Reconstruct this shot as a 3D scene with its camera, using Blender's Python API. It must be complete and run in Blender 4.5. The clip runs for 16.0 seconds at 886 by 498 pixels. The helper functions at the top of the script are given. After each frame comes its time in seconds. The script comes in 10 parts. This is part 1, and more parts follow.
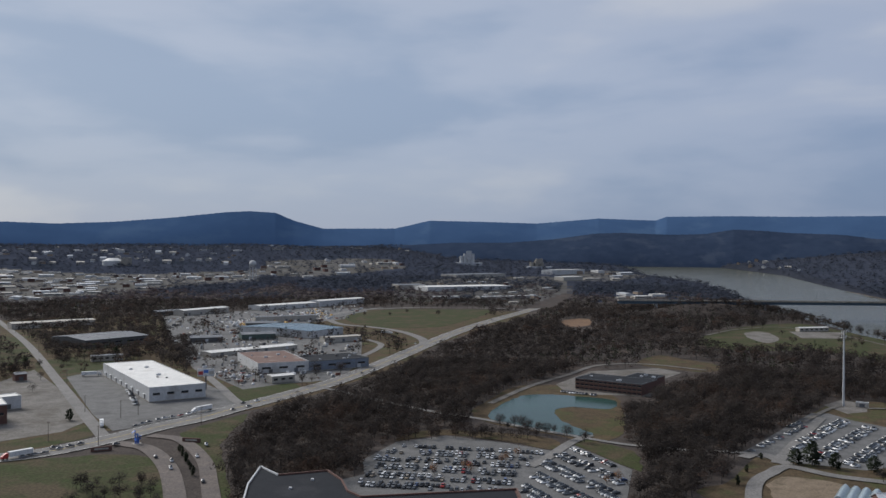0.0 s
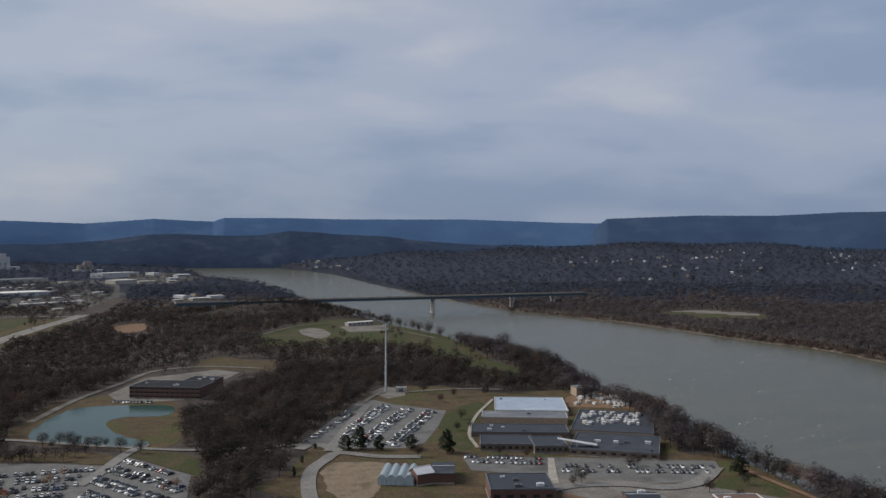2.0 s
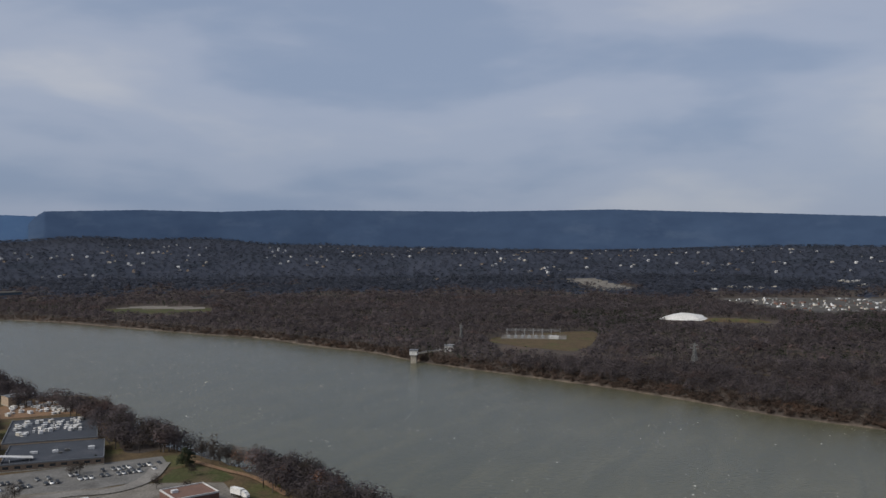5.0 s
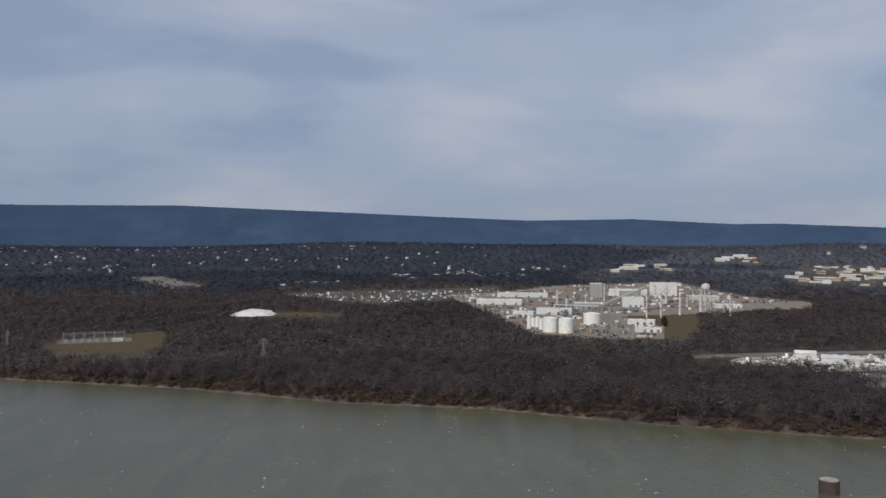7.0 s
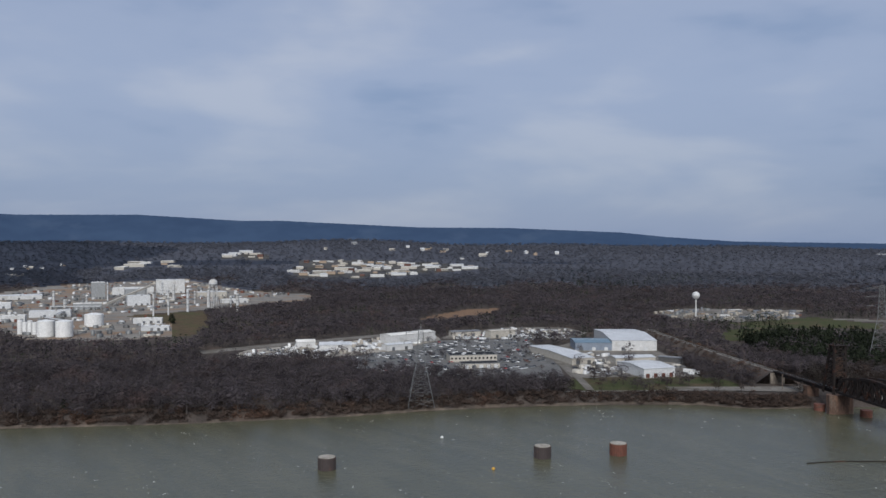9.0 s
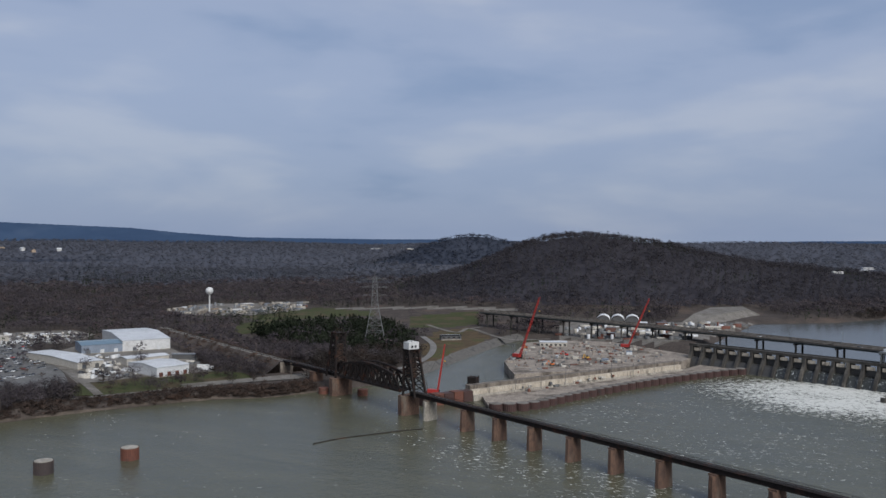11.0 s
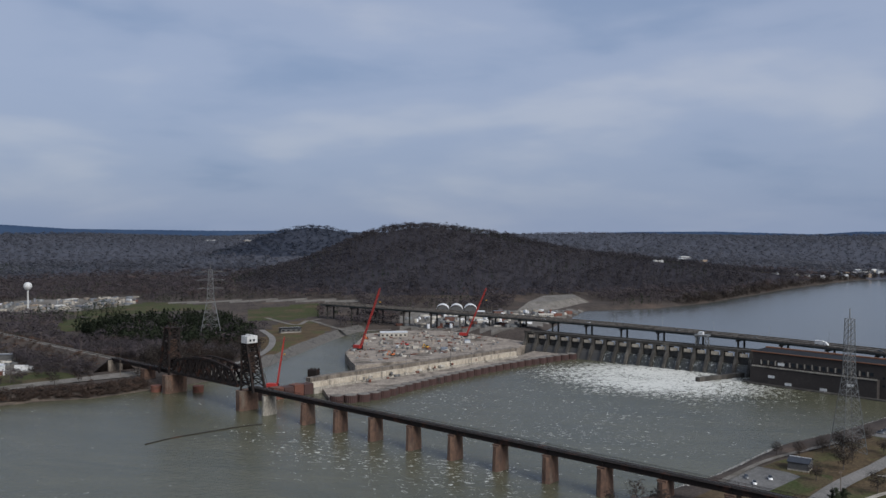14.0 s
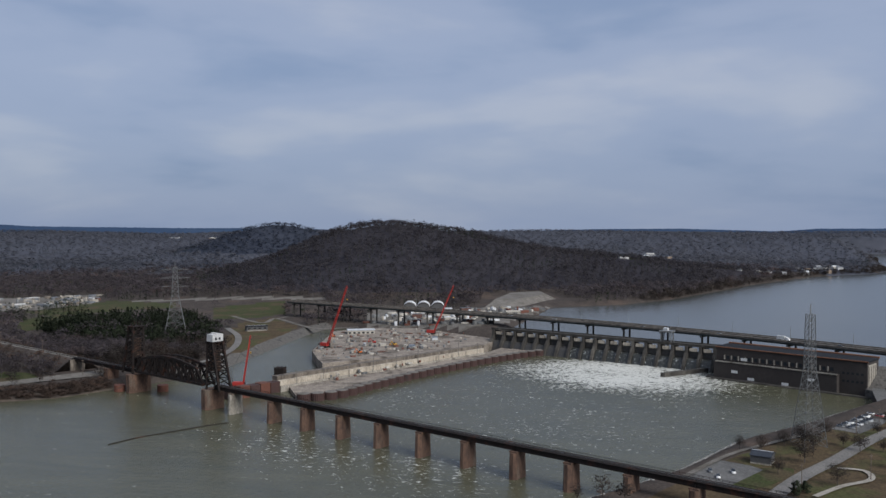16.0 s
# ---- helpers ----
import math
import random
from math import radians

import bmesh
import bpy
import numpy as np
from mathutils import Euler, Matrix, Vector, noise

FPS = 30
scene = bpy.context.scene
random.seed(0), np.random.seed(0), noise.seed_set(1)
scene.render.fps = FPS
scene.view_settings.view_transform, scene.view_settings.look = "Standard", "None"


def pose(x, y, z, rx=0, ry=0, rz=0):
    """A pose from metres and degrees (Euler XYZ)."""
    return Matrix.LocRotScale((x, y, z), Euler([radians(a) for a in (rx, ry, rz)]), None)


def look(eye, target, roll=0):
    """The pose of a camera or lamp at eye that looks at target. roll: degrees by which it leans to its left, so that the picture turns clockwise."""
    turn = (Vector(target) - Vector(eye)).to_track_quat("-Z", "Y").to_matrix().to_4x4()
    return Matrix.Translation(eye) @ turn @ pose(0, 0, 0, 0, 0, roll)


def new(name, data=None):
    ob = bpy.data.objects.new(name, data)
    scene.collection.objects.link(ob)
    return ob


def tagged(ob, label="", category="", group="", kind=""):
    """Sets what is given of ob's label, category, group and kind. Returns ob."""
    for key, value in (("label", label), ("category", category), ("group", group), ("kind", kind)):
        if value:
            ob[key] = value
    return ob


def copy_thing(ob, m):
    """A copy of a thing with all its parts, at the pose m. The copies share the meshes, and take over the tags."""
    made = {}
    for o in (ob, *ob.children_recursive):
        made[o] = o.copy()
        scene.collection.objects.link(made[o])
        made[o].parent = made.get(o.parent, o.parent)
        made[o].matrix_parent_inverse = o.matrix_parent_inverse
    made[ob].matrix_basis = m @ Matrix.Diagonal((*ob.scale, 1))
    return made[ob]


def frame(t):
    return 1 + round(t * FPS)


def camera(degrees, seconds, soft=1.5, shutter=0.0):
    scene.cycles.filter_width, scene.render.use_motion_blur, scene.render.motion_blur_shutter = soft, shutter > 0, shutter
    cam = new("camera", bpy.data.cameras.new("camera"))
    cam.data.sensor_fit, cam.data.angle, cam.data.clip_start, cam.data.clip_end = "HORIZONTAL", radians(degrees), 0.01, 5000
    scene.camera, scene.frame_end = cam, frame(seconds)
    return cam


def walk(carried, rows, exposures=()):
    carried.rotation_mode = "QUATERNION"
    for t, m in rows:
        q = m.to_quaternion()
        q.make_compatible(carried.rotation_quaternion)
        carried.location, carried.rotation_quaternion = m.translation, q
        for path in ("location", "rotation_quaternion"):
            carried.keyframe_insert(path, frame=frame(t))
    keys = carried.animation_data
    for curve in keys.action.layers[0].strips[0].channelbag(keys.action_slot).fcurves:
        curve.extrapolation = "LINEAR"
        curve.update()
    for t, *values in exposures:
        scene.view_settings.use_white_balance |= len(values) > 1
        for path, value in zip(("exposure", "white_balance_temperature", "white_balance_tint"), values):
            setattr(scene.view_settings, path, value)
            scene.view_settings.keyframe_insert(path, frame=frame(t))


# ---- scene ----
# the camera turns where it hovers, 130 m over the river
cam = camera(54.31, 16.0)
PATH = (
    (0.0, pose(0, 0, 130, 89.91, -0.38, -0.00)),
    (0.5, pose(0, 0, 130, 90.02, -0.34, -9.21)),
    (1.0, pose(0, 0, 130, 90.07, -0.21, -16.01)),
    (1.5, pose(0, 0, 130, 90.10, -0.10, -22.38)),
    (2.0, pose(0, 0, 130, 90.09, -0.04, -28.72)),
    (2.5, pose(0, 0, 130, 90.07, 0.11, -33.39)),
    (3.0, pose(0, 0, 130, 90.03, 0.19, -37.84)),
    (3.5, pose(0, 0, 130, 89.98, 0.28, -44.34)),
    (6.0, pose(0, 0, 130, 89.67, -0.14, -77.78)),
    (6.5, pose(0, 0, 130, 89.62, -0.08, -84.95)),
    (7.0, pose(0, 0, 130, 89.56, 0.00, -92.22)),
    (7.5, pose(0, 0, 130, 89.51, 0.04, -99.95)),
    (8.0, pose(0, 0, 130, 89.45, 0.11, -107.78)),
    (8.5, pose(0, 0, 130, 89.38, 0.05, -115.86)),
    (9.0, pose(0, 0, 130, 89.30, 0.04, -124.05)),
    (9.5, pose(0, 0, 130, 89.23, -0.04, -132.12)),
    (10.0, pose(0, 0, 130, 89.18, -0.08, -140.17)),
    (12.5, pose(0, 0, 130, 88.78, -0.12, -167.39)),
    (13.0, pose(0, 0, 130, 88.67, -0.11, -166.98)),
    (13.5, pose(0, 0, 130, 88.56, -0.06, -166.45)),
    (14.0, pose(0, 0, 130, 88.47, -0.07, -166.09)),
    (14.5, pose(0, 0, 130, 88.42, -0.07, -169.00)),
    (15.0, pose(0, 0, 130, 88.38, -0.10, -169.54)),
    (15.5, pose(0, 0, 130, 88.33, -0.06, -168.88)),
    (16.0, pose(0, 0, 130, 88.29, -0.05, -168.26)),
)
walk(cam, PATH, ((0.0, 0.0, 6500, 10), (3.0, 0.0, 6950, 10), (6.5, 0.0, 6900, 10), (9.5, 0.0, 6300, 10), (13.0, 0.0, 6400, 10), (16.0, 0.0, 6400, 10)))

# ---- sky and sun ----
SUN_AZ, SUN_EL = -52.0, 38.0          # clockwise from +y, degrees
SUN_DIR = Vector((math.sin(radians(SUN_AZ)) * math.cos(radians(SUN_EL)),
                  math.cos(radians(SUN_AZ)) * math.cos(radians(SUN_EL)), math.sin(radians(SUN_EL))))


def make_world():
    w = bpy.data.worlds.new("overcast_sky")
    scene.world = w
    w.use_nodes = True
    nt = w.node_tree
    nt.nodes.clear()
    N, L = nt.nodes.new, nt.links.new
    out, bg = N("ShaderNodeOutputWorld"), N("ShaderNodeBackground")
    sky = N("ShaderNodeTexSky")
    sky.sky_type = 'NISHITA'
    sky.sun_disc = False
    sky.sun_elevation, sky.sun_rotation = radians(SUN_EL), radians(SUN_AZ)
    tc = N("ShaderNodeTexCoord")
    # cloud layer: long level banks, the same all round
    mp = N("ShaderNodeMapping")
    mp.inputs["Rotation"].default_value = (radians(4), radians(-3), radians(20))
    mp.inputs["Scale"].default_value = (1.0, 1.0, 3.4)
    mp.inputs["Location"].default_value = (3.1, 1.7, 0.0)
    L(tc.outputs["Generated"], mp.inputs[0])
    n1, n2 = N("ShaderNodeTexNoise"), N("ShaderNodeTexNoise")
    n1.inputs["Scale"].default_value, n1.inputs["Detail"].default_value = 2.3, 4.0
    n1.inputs["Roughness"].default_value, n1.inputs["Distortion"].default_value = 0.45, 0.35
    n2.inputs["Scale"].default_value, n2.inputs["Detail"].default_value = 6.0, 5.0
    n2.inputs["Roughness"].default_value = 0.5
    L(mp.outputs[0], n1.inputs["Vector"]); L(mp.outputs[0], n2.inputs["Vector"])
    mx = N("ShaderNodeMix"); mx.data_type = 'FLOAT'
    mx.inputs[0].default_value = 0.25
    L(n1.outputs["Fac"], mx.inputs[2]); L(n2.outputs["Fac"], mx.inputs[3])
    ramp = N("ShaderNodeValToRGB")
    e = ramp.color_ramp.elements
    e[0].position, e[0].color = 0.37, (0.270, 0.345, 0.495, 1)
    e[1].position, e[1].color = 0.64, (0.480, 0.515, 0.605, 1)
    mid = ramp.color_ramp.elements.new(0.5)
    mid.color = (0.365, 0.425, 0.560, 1)
    ramp.color_ramp.interpolation = 'EASE'
    L(mx.outputs[0], ramp.inputs[0])
    # the clear sky behind shows only a little
    sc = N("ShaderNodeVectorMath"); sc.operation = 'SCALE'; sc.inputs["Scale"].default_value = 0.10
    L(sky.outputs[0], sc.inputs[0])
    m2 = N("ShaderNodeMix"); m2.data_type = 'RGBA'
    m2.inputs[0].default_value = 0.9
    L(sc.outputs[0], m2.inputs[6]); L(ramp.outputs[0], m2.inputs[7])
    # the cloud glows towards the hidden sun
    nv = N("ShaderNodeVectorMath"); nv.operation = 'DOT_PRODUCT'
    nv.inputs[1].default_value = tuple(SUN_DIR)
    L(tc.outputs["Generated"], nv.inputs[0])
    gl = N("ShaderNodeMapRange"); gl.interpolation_type = 'SMOOTHSTEP'
    gl.inputs["From Min"].default_value, gl.inputs["From Max"].default_value = -0.1, 1.0
    L(nv.outputs["Value"], gl.inputs["Value"])
    gc = N("ShaderNodeMix"); gc.data_type = 'RGBA'
    gc.inputs[6].default_value, gc.inputs[7].default_value = (0.92, 0.942, 0.978, 1), (1.16, 1.13, 1.06, 1)
    L(gl.outputs[0], gc.inputs[0])
    m3 = N("ShaderNodeMix"); m3.data_type = 'RGBA'; m3.blend_type = 'MULTIPLY'
    m3.inputs[0].default_value = 1.0
    L(m2.outputs[2], m3.inputs[6]); L(gc.outputs[2], m3.inputs[7])
    sp = N("ShaderNodeSeparateXYZ")
    L(tc.outputs["Generated"], sp.inputs[0])
    hz = N("ShaderNodeMapRange"); hz.interpolation_type = 'SMOOTHSTEP'
    hz.inputs["From Min"].default_value, hz.inputs["From Max"].default_value = 0.0, 0.20
    L(sp.outputs[2], hz.inputs["Value"])
    hc = N("ShaderNodeMix"); hc.data_type = 'RGBA'
    hc.inputs[6].default_value, hc.inputs[7].default_value = (0.80, 0.83, 0.87, 1), (1, 1, 1, 1)
    L(hz.outputs[0], hc.inputs[0])
    m4 = N("ShaderNodeMix"); m4.data_type = 'RGBA'; m4.blend_type = 'MULTIPLY'
    m4.inputs[0].default_value = 1.0
    L(m3.outputs[2], m4.inputs[6]); L(hc.outputs[2], m4.inputs[7])
    L(m4.outputs[2], bg.inputs[0])
    bg.inputs[1].default_value = 1.0
    L(bg.outputs[0], out.inputs[0])


make_world()
sun = new("sun", bpy.data.lights.new("sun", 'SUN'))
sun.data.energy, sun.data.angle, sun.data.color = 3.6, radians(32), (1.0, 0.975, 0.94)
sun.matrix_world = look((0, 0, 900), Vector((0, 0, 900)) - SUN_DIR)
scene.view_settings.exposure = 0.0


# ---- materials ----
def material(name, colour, rough=0.8, second=None, size=1.0, fine=None, bump=0.0, bump_size=None, metal=0.0,
             spec=0.5, third=None, third_size=30.0, third_at=0.55, rand=0.0, stretch=(1, 1, 1), tint=False, soft=False):
    """Two scales of noise between colours, fine relief, and a little difference from piece to piece."""
    m = bpy.data.materials.new(name)
    m.use_nodes = True
    nt = m.node_tree
    N, L = nt.nodes.new, nt.links.new
    b = nt.nodes["Principled BSDF"]
    b.inputs["Roughness"].default_value = rough
    b.inputs["Metallic"].default_value = metal
    b.inputs["Specular IOR Level"].default_value = spec
    geo = N("ShaderNodeNewGeometry")
    mp = N("ShaderNodeMapping")
    mp.inputs["Scale"].default_value = stretch
    L(geo.outputs["Position"], mp.inputs[0])
    c = None
    if second is None:
        second = tuple(v * 0.8 for v in colour)

    def rgb(v):
        n = N("ShaderNodeRGB"); n.outputs[0].default_value = (*v, 1); return n.outputs[0]

    def noise_fac(scale, lo, hi, detail=4.0, rough_=0.6):
        n = N("ShaderNodeTexNoise")
        n.inputs["Scale"].default_value, n.inputs["Detail"].default_value = scale, detail
        n.inputs["Roughness"].default_value = rough_
        L(mp.outputs[0], n.inputs["Vector"])
        r = N("ShaderNodeMapRange")
        r.inputs["From Min"].default_value, r.inputs["From Max"].default_value = lo, hi
        L(n.outputs["Fac"], r.inputs["Value"])
        return r.outputs[0], n.outputs["Fac"]

    def mix(fac, a, bb, mode='MIX'):
        n = N("ShaderNodeMix"); n.data_type = 'RGBA'; n.blend_type = mode
        if isinstance(fac, float):
            n.inputs[0].default_value = fac
        else:
            L(fac, n.inputs[0])
        L(a, n.inputs[6]); L(bb, n.inputs[7])
        return n.outputs[2]

    f, raw = noise_fac(1.0 / size, 0.35, 0.65)
    c = mix(f, rgb(colour), rgb(second))
    if third is not None:
        f3, _ = noise_fac(1.0 / third_size, third_at, third_at + 0.12, 5.0)
        c = mix(f3, c, rgb(third))
    if fine:
        ff, _ = noise_fac(1.0 / fine, 0.3, 0.7, 2.0)
        hs = N("ShaderNodeHueSaturation")
        r = N("ShaderNodeMapRange")
        r.inputs["To Min"].default_value, r.inputs["To Max"].default_value = 0.7, 1.3
        L(ff, r.inputs["Value"])
        L(r.outputs[0], hs.inputs["Value"]); L(c, hs.inputs["Color"])
        c = hs.outputs[0]
    if rand:
        oi = N("ShaderNodeObjectInfo")
        hs = N("ShaderNodeHueSaturation")
        r = N("ShaderNodeMapRange")
        r.inputs["To Min"].default_value, r.inputs["To Max"].default_value = 1 - rand, 1 + rand
        L(oi.outputs["Random"], r.inputs["Value"])
        L(r.outputs[0], hs.inputs["Value"]); L(c, hs.inputs["Color"])
        c = hs.outputs[0]
    if tint:                                     # each wild tree a little lighter or darker than the next
        at = N("ShaderNodeAttribute")
        at.attribute_name = "tree_tint"
        ad = N("ShaderNodeMath"); ad.operation = 'ADD'; ad.inputs[1].default_value = 1.0
        L(at.outputs["Fac"], ad.inputs[0])
        hs = N("ShaderNodeHueSaturation")
        L(ad.outputs[0], hs.inputs["Value"]); L(c, hs.inputs["Color"])
        c = hs.outputs[0]
    L(c, b.inputs["Base Color"])
    if soft:                                     # thin twigs and needles let light through from behind
        tr, ms = N("ShaderNodeBsdfTranslucent"), N("ShaderNodeMixShader")
        ms.inputs[0].default_value = 0.5
        L(c, tr.inputs["Color"])
        L(b.outputs[0], ms.inputs[1]); L(tr.outputs[0], ms.inputs[2])
        L(ms.outputs[0], nt.nodes["Material Output"].inputs["Surface"])
    if bump:
        bp = N("ShaderNodeBump")
        bp.inputs["Strength"].default_value = 0.6
        bp.inputs["Distance"].default_value = bump
        _, h = noise_fac(1.0 / (bump_size or size), 0, 1, 4.0)
        L(h, bp.inputs["Height"]); L(bp.outputs[0], b.inputs["Normal"])
    return m


M = {}
M["forest_floor"] = material("forest_floor", (0.068, 0.056, 0.049), 1.0, (0.045, 0.038, 0.034), 14, 1.5, 0.5, 3, third=(0.080, 0.061, 0.050), third_size=60, spec=0.1)
M["grass"] = material("winter_grass", (0.038, 0.049, 0.018), 1.0, (0.052, 0.050, 0.025), 11, 1.6, 0.1, 0.5, third=(0.070, 0.055, 0.034), third_size=30, third_at=0.50, spec=0.1)
M["dry_grass"] = material("dry_grass", (0.088, 0.064, 0.038), 1.0, (0.058, 0.043, 0.027), 10, 1.4, 0.1, 0.5, third=(0.060, 0.060, 0.027), third_size=26, third_at=0.50, spec=0.1)
M["dirt"] = material("bare_clay", (0.175, 0.108, 0.068), 1.0, (0.14, 0.092, 0.062), 9, 1.2, 0.15, 0.7, third=(0.12, 0.085, 0.055), third_size=24, spec=0.1)
M["tan_soil"] = material("bare_tan_soil", (0.185, 0.145, 0.105), 1.0, (0.145, 0.112, 0.08), 8, 1.0, 0.1, 0.6, third=(0.10, 0.082, 0.055), third_size=16, spec=0.1)
M["gravel"] = material("gravel_yard", (0.165, 0.153, 0.138), 0.95, (0.110, 0.100, 0.088), 12, 1.2, 0.05, 0.4, third=(0.095, 0.084, 0.070), third_size=22, third_at=0.52, spec=0.2)
M["far_yard"] = material("town_yards_and_streets", (0.085, 0.080, 0.076), 0.95, (0.042, 0.040, 0.038), 30, None, third=(0.050, 0.045, 0.036), third_size=70, third_at=0.48, spec=0.2)
M["plant_yard"] = material("pale_plant_yard", (0.20, 0.185, 0.165), 0.95, (0.13, 0.12, 0.108), 22, None, third=(0.19, 0.130, 0.088), third_size=60, third_at=0.50, spec=0.2)
M["asphalt"] = material("worn_asphalt", (0.122, 0.119, 0.115), 0.9, (0.088, 0.086, 0.083), 9, 1.0, 0.02, 0.3, third=(0.066, 0.064, 0.061), third_size=25, spec=0.3)
M["road"] = material("road_asphalt", (0.165, 0.156, 0.145), 0.9, (0.125, 0.119, 0.111), 12, 1.0, 0.02, 0.3, spec=0.3)
M["concrete"] = material("pale_concrete", (0.31, 0.285, 0.245), 0.85, (0.22, 0.20, 0.17), 5, 0.8, 0.03, 0.5, third=(0.125, 0.11, 0.09), third_size=9, third_at=0.56, spec=0.3, stretch=(1, 1, 0.4))
M["drive"] = material("worn_brown_asphalt", (0.120, 0.098, 0.085), 0.9, (0.090, 0.076, 0.068), 9, 1.0, 0.02, 0.3, spec=0.3)
M["site_soil"] = material("trodden_site_gravel", (0.26, 0.225, 0.190), 0.95, (0.165, 0.140, 0.118), 9, 1.2, 0.08, 0.6, third=(0.085, 0.072, 0.06), third_size=18, third_at=0.52, spec=0.2)
M["stained_concrete"] = material("stained_old_concrete", (0.175, 0.150, 0.125), 0.9, (0.095, 0.080, 0.066), 4, 0.8, 0.04, 0.5, third=(0.06, 0.05, 0.042), third_size=8, third_at=0.52, spec=0.3, stretch=(1, 1, 0.22))
M["beige_concrete"] = material("beige_wall_concrete", (0.40, 0.355, 0.29), 0.85, (0.29, 0.25, 0.20), 5, 0.8, 0.03, 0.5, third=(0.16, 0.135, 0.11), third_size=9, third_at=0.58, spec=0.3, stretch=(1, 1, 0.3))
M["dam_concrete"] = material("weathered_dam_concrete", (0.060, 0.055, 0.049), 0.9, (0.032, 0.030, 0.027), 6, 0.9, 0.05, 0.8, third=(0.115, 0.105, 0.09), third_size=14, spec=0.3, stretch=(1, 1, 0.25))
# paler, greyer twigs; the haze of distance is partly in this colour
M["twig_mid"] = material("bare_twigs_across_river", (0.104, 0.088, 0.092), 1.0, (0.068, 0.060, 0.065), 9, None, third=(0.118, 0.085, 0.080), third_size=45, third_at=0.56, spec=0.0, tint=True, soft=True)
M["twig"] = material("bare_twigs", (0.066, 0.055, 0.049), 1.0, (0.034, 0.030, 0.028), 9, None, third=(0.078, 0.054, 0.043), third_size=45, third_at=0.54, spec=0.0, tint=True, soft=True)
M["bark"] = material("grey_bark", (0.104, 0.092, 0.084), 1.0, (0.056, 0.048, 0.044), 7, 0.6, spec=0.1)
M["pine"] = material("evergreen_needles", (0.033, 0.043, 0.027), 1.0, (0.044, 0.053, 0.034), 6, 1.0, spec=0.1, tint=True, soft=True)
# the hill's wood is greyed in colour to stand for haze
M["hill_wood"] = material("haze_grey_hill_wood", (0.070, 0.064, 0.070), 1.0, (0.056, 0.052, 0.058), 40, None, third=(0.046, 0.043, 0.050), third_size=90, third_at=0.54, spec=0.0, tint=True, soft=True)
# bluish air haze is put into this far wood's base colour
M["far_wood"] = material("haze_blue_bare_wood", (0.074, 0.081, 0.102), 1.0, (0.060, 0.067, 0.086), 90, None, third=(0.048, 0.056, 0.070), third_size=200, third_at=0.54, spec=0.0, tint=True, soft=True)
# stronger haze upstream is painted as a paler wood colour
M["plain_wood"] = material("haze_pale_bare_wood", (0.128, 0.130, 0.148), 1.0, (0.102, 0.105, 0.122), 90, None, third=(0.086, 0.090, 0.102), third_size=160, third_at=0.56, spec=0.0, tint=True, soft=True)
M["brush"] = material("brown_leafless_brush", (0.112, 0.082, 0.068), 1.0, (0.070, 0.054, 0.047), 7, None, third=(0.135, 0.084, 0.062), third_size=30, third_at=0.54, spec=0.0, tint=True, soft=True)
# needles turned bluish: the haze of distance is in the colour
M["far_pine"] = material("haze_blue_needles", (0.034, 0.045, 0.050), 1.0, (0.042, 0.053, 0.058), 20, None, spec=0.0, tint=True, soft=True)
# backdrop hills: dark wood with blue distance haze painted in
M["far_hill"] = material("haze_blue_hill", (0.034, 0.048, 0.078), 1.0, (0.026, 0.039, 0.066), 60, None, third=(0.046, 0.060, 0.088), third_size=130, spec=0.0)
# ridge blue is air haze in the colour, brighter on the sunward side
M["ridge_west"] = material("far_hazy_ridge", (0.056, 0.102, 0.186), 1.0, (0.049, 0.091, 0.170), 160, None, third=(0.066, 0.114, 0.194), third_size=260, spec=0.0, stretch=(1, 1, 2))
# same painted haze, darker, for the north and east skyline
M["ridge"] = material("haze_blue_ridge", (0.038, 0.062, 0.108), 1.0, (0.032, 0.053, 0.096), 160, None, third=(0.045, 0.069, 0.114), third_size=260, spec=0.0, stretch=(1, 1, 2))


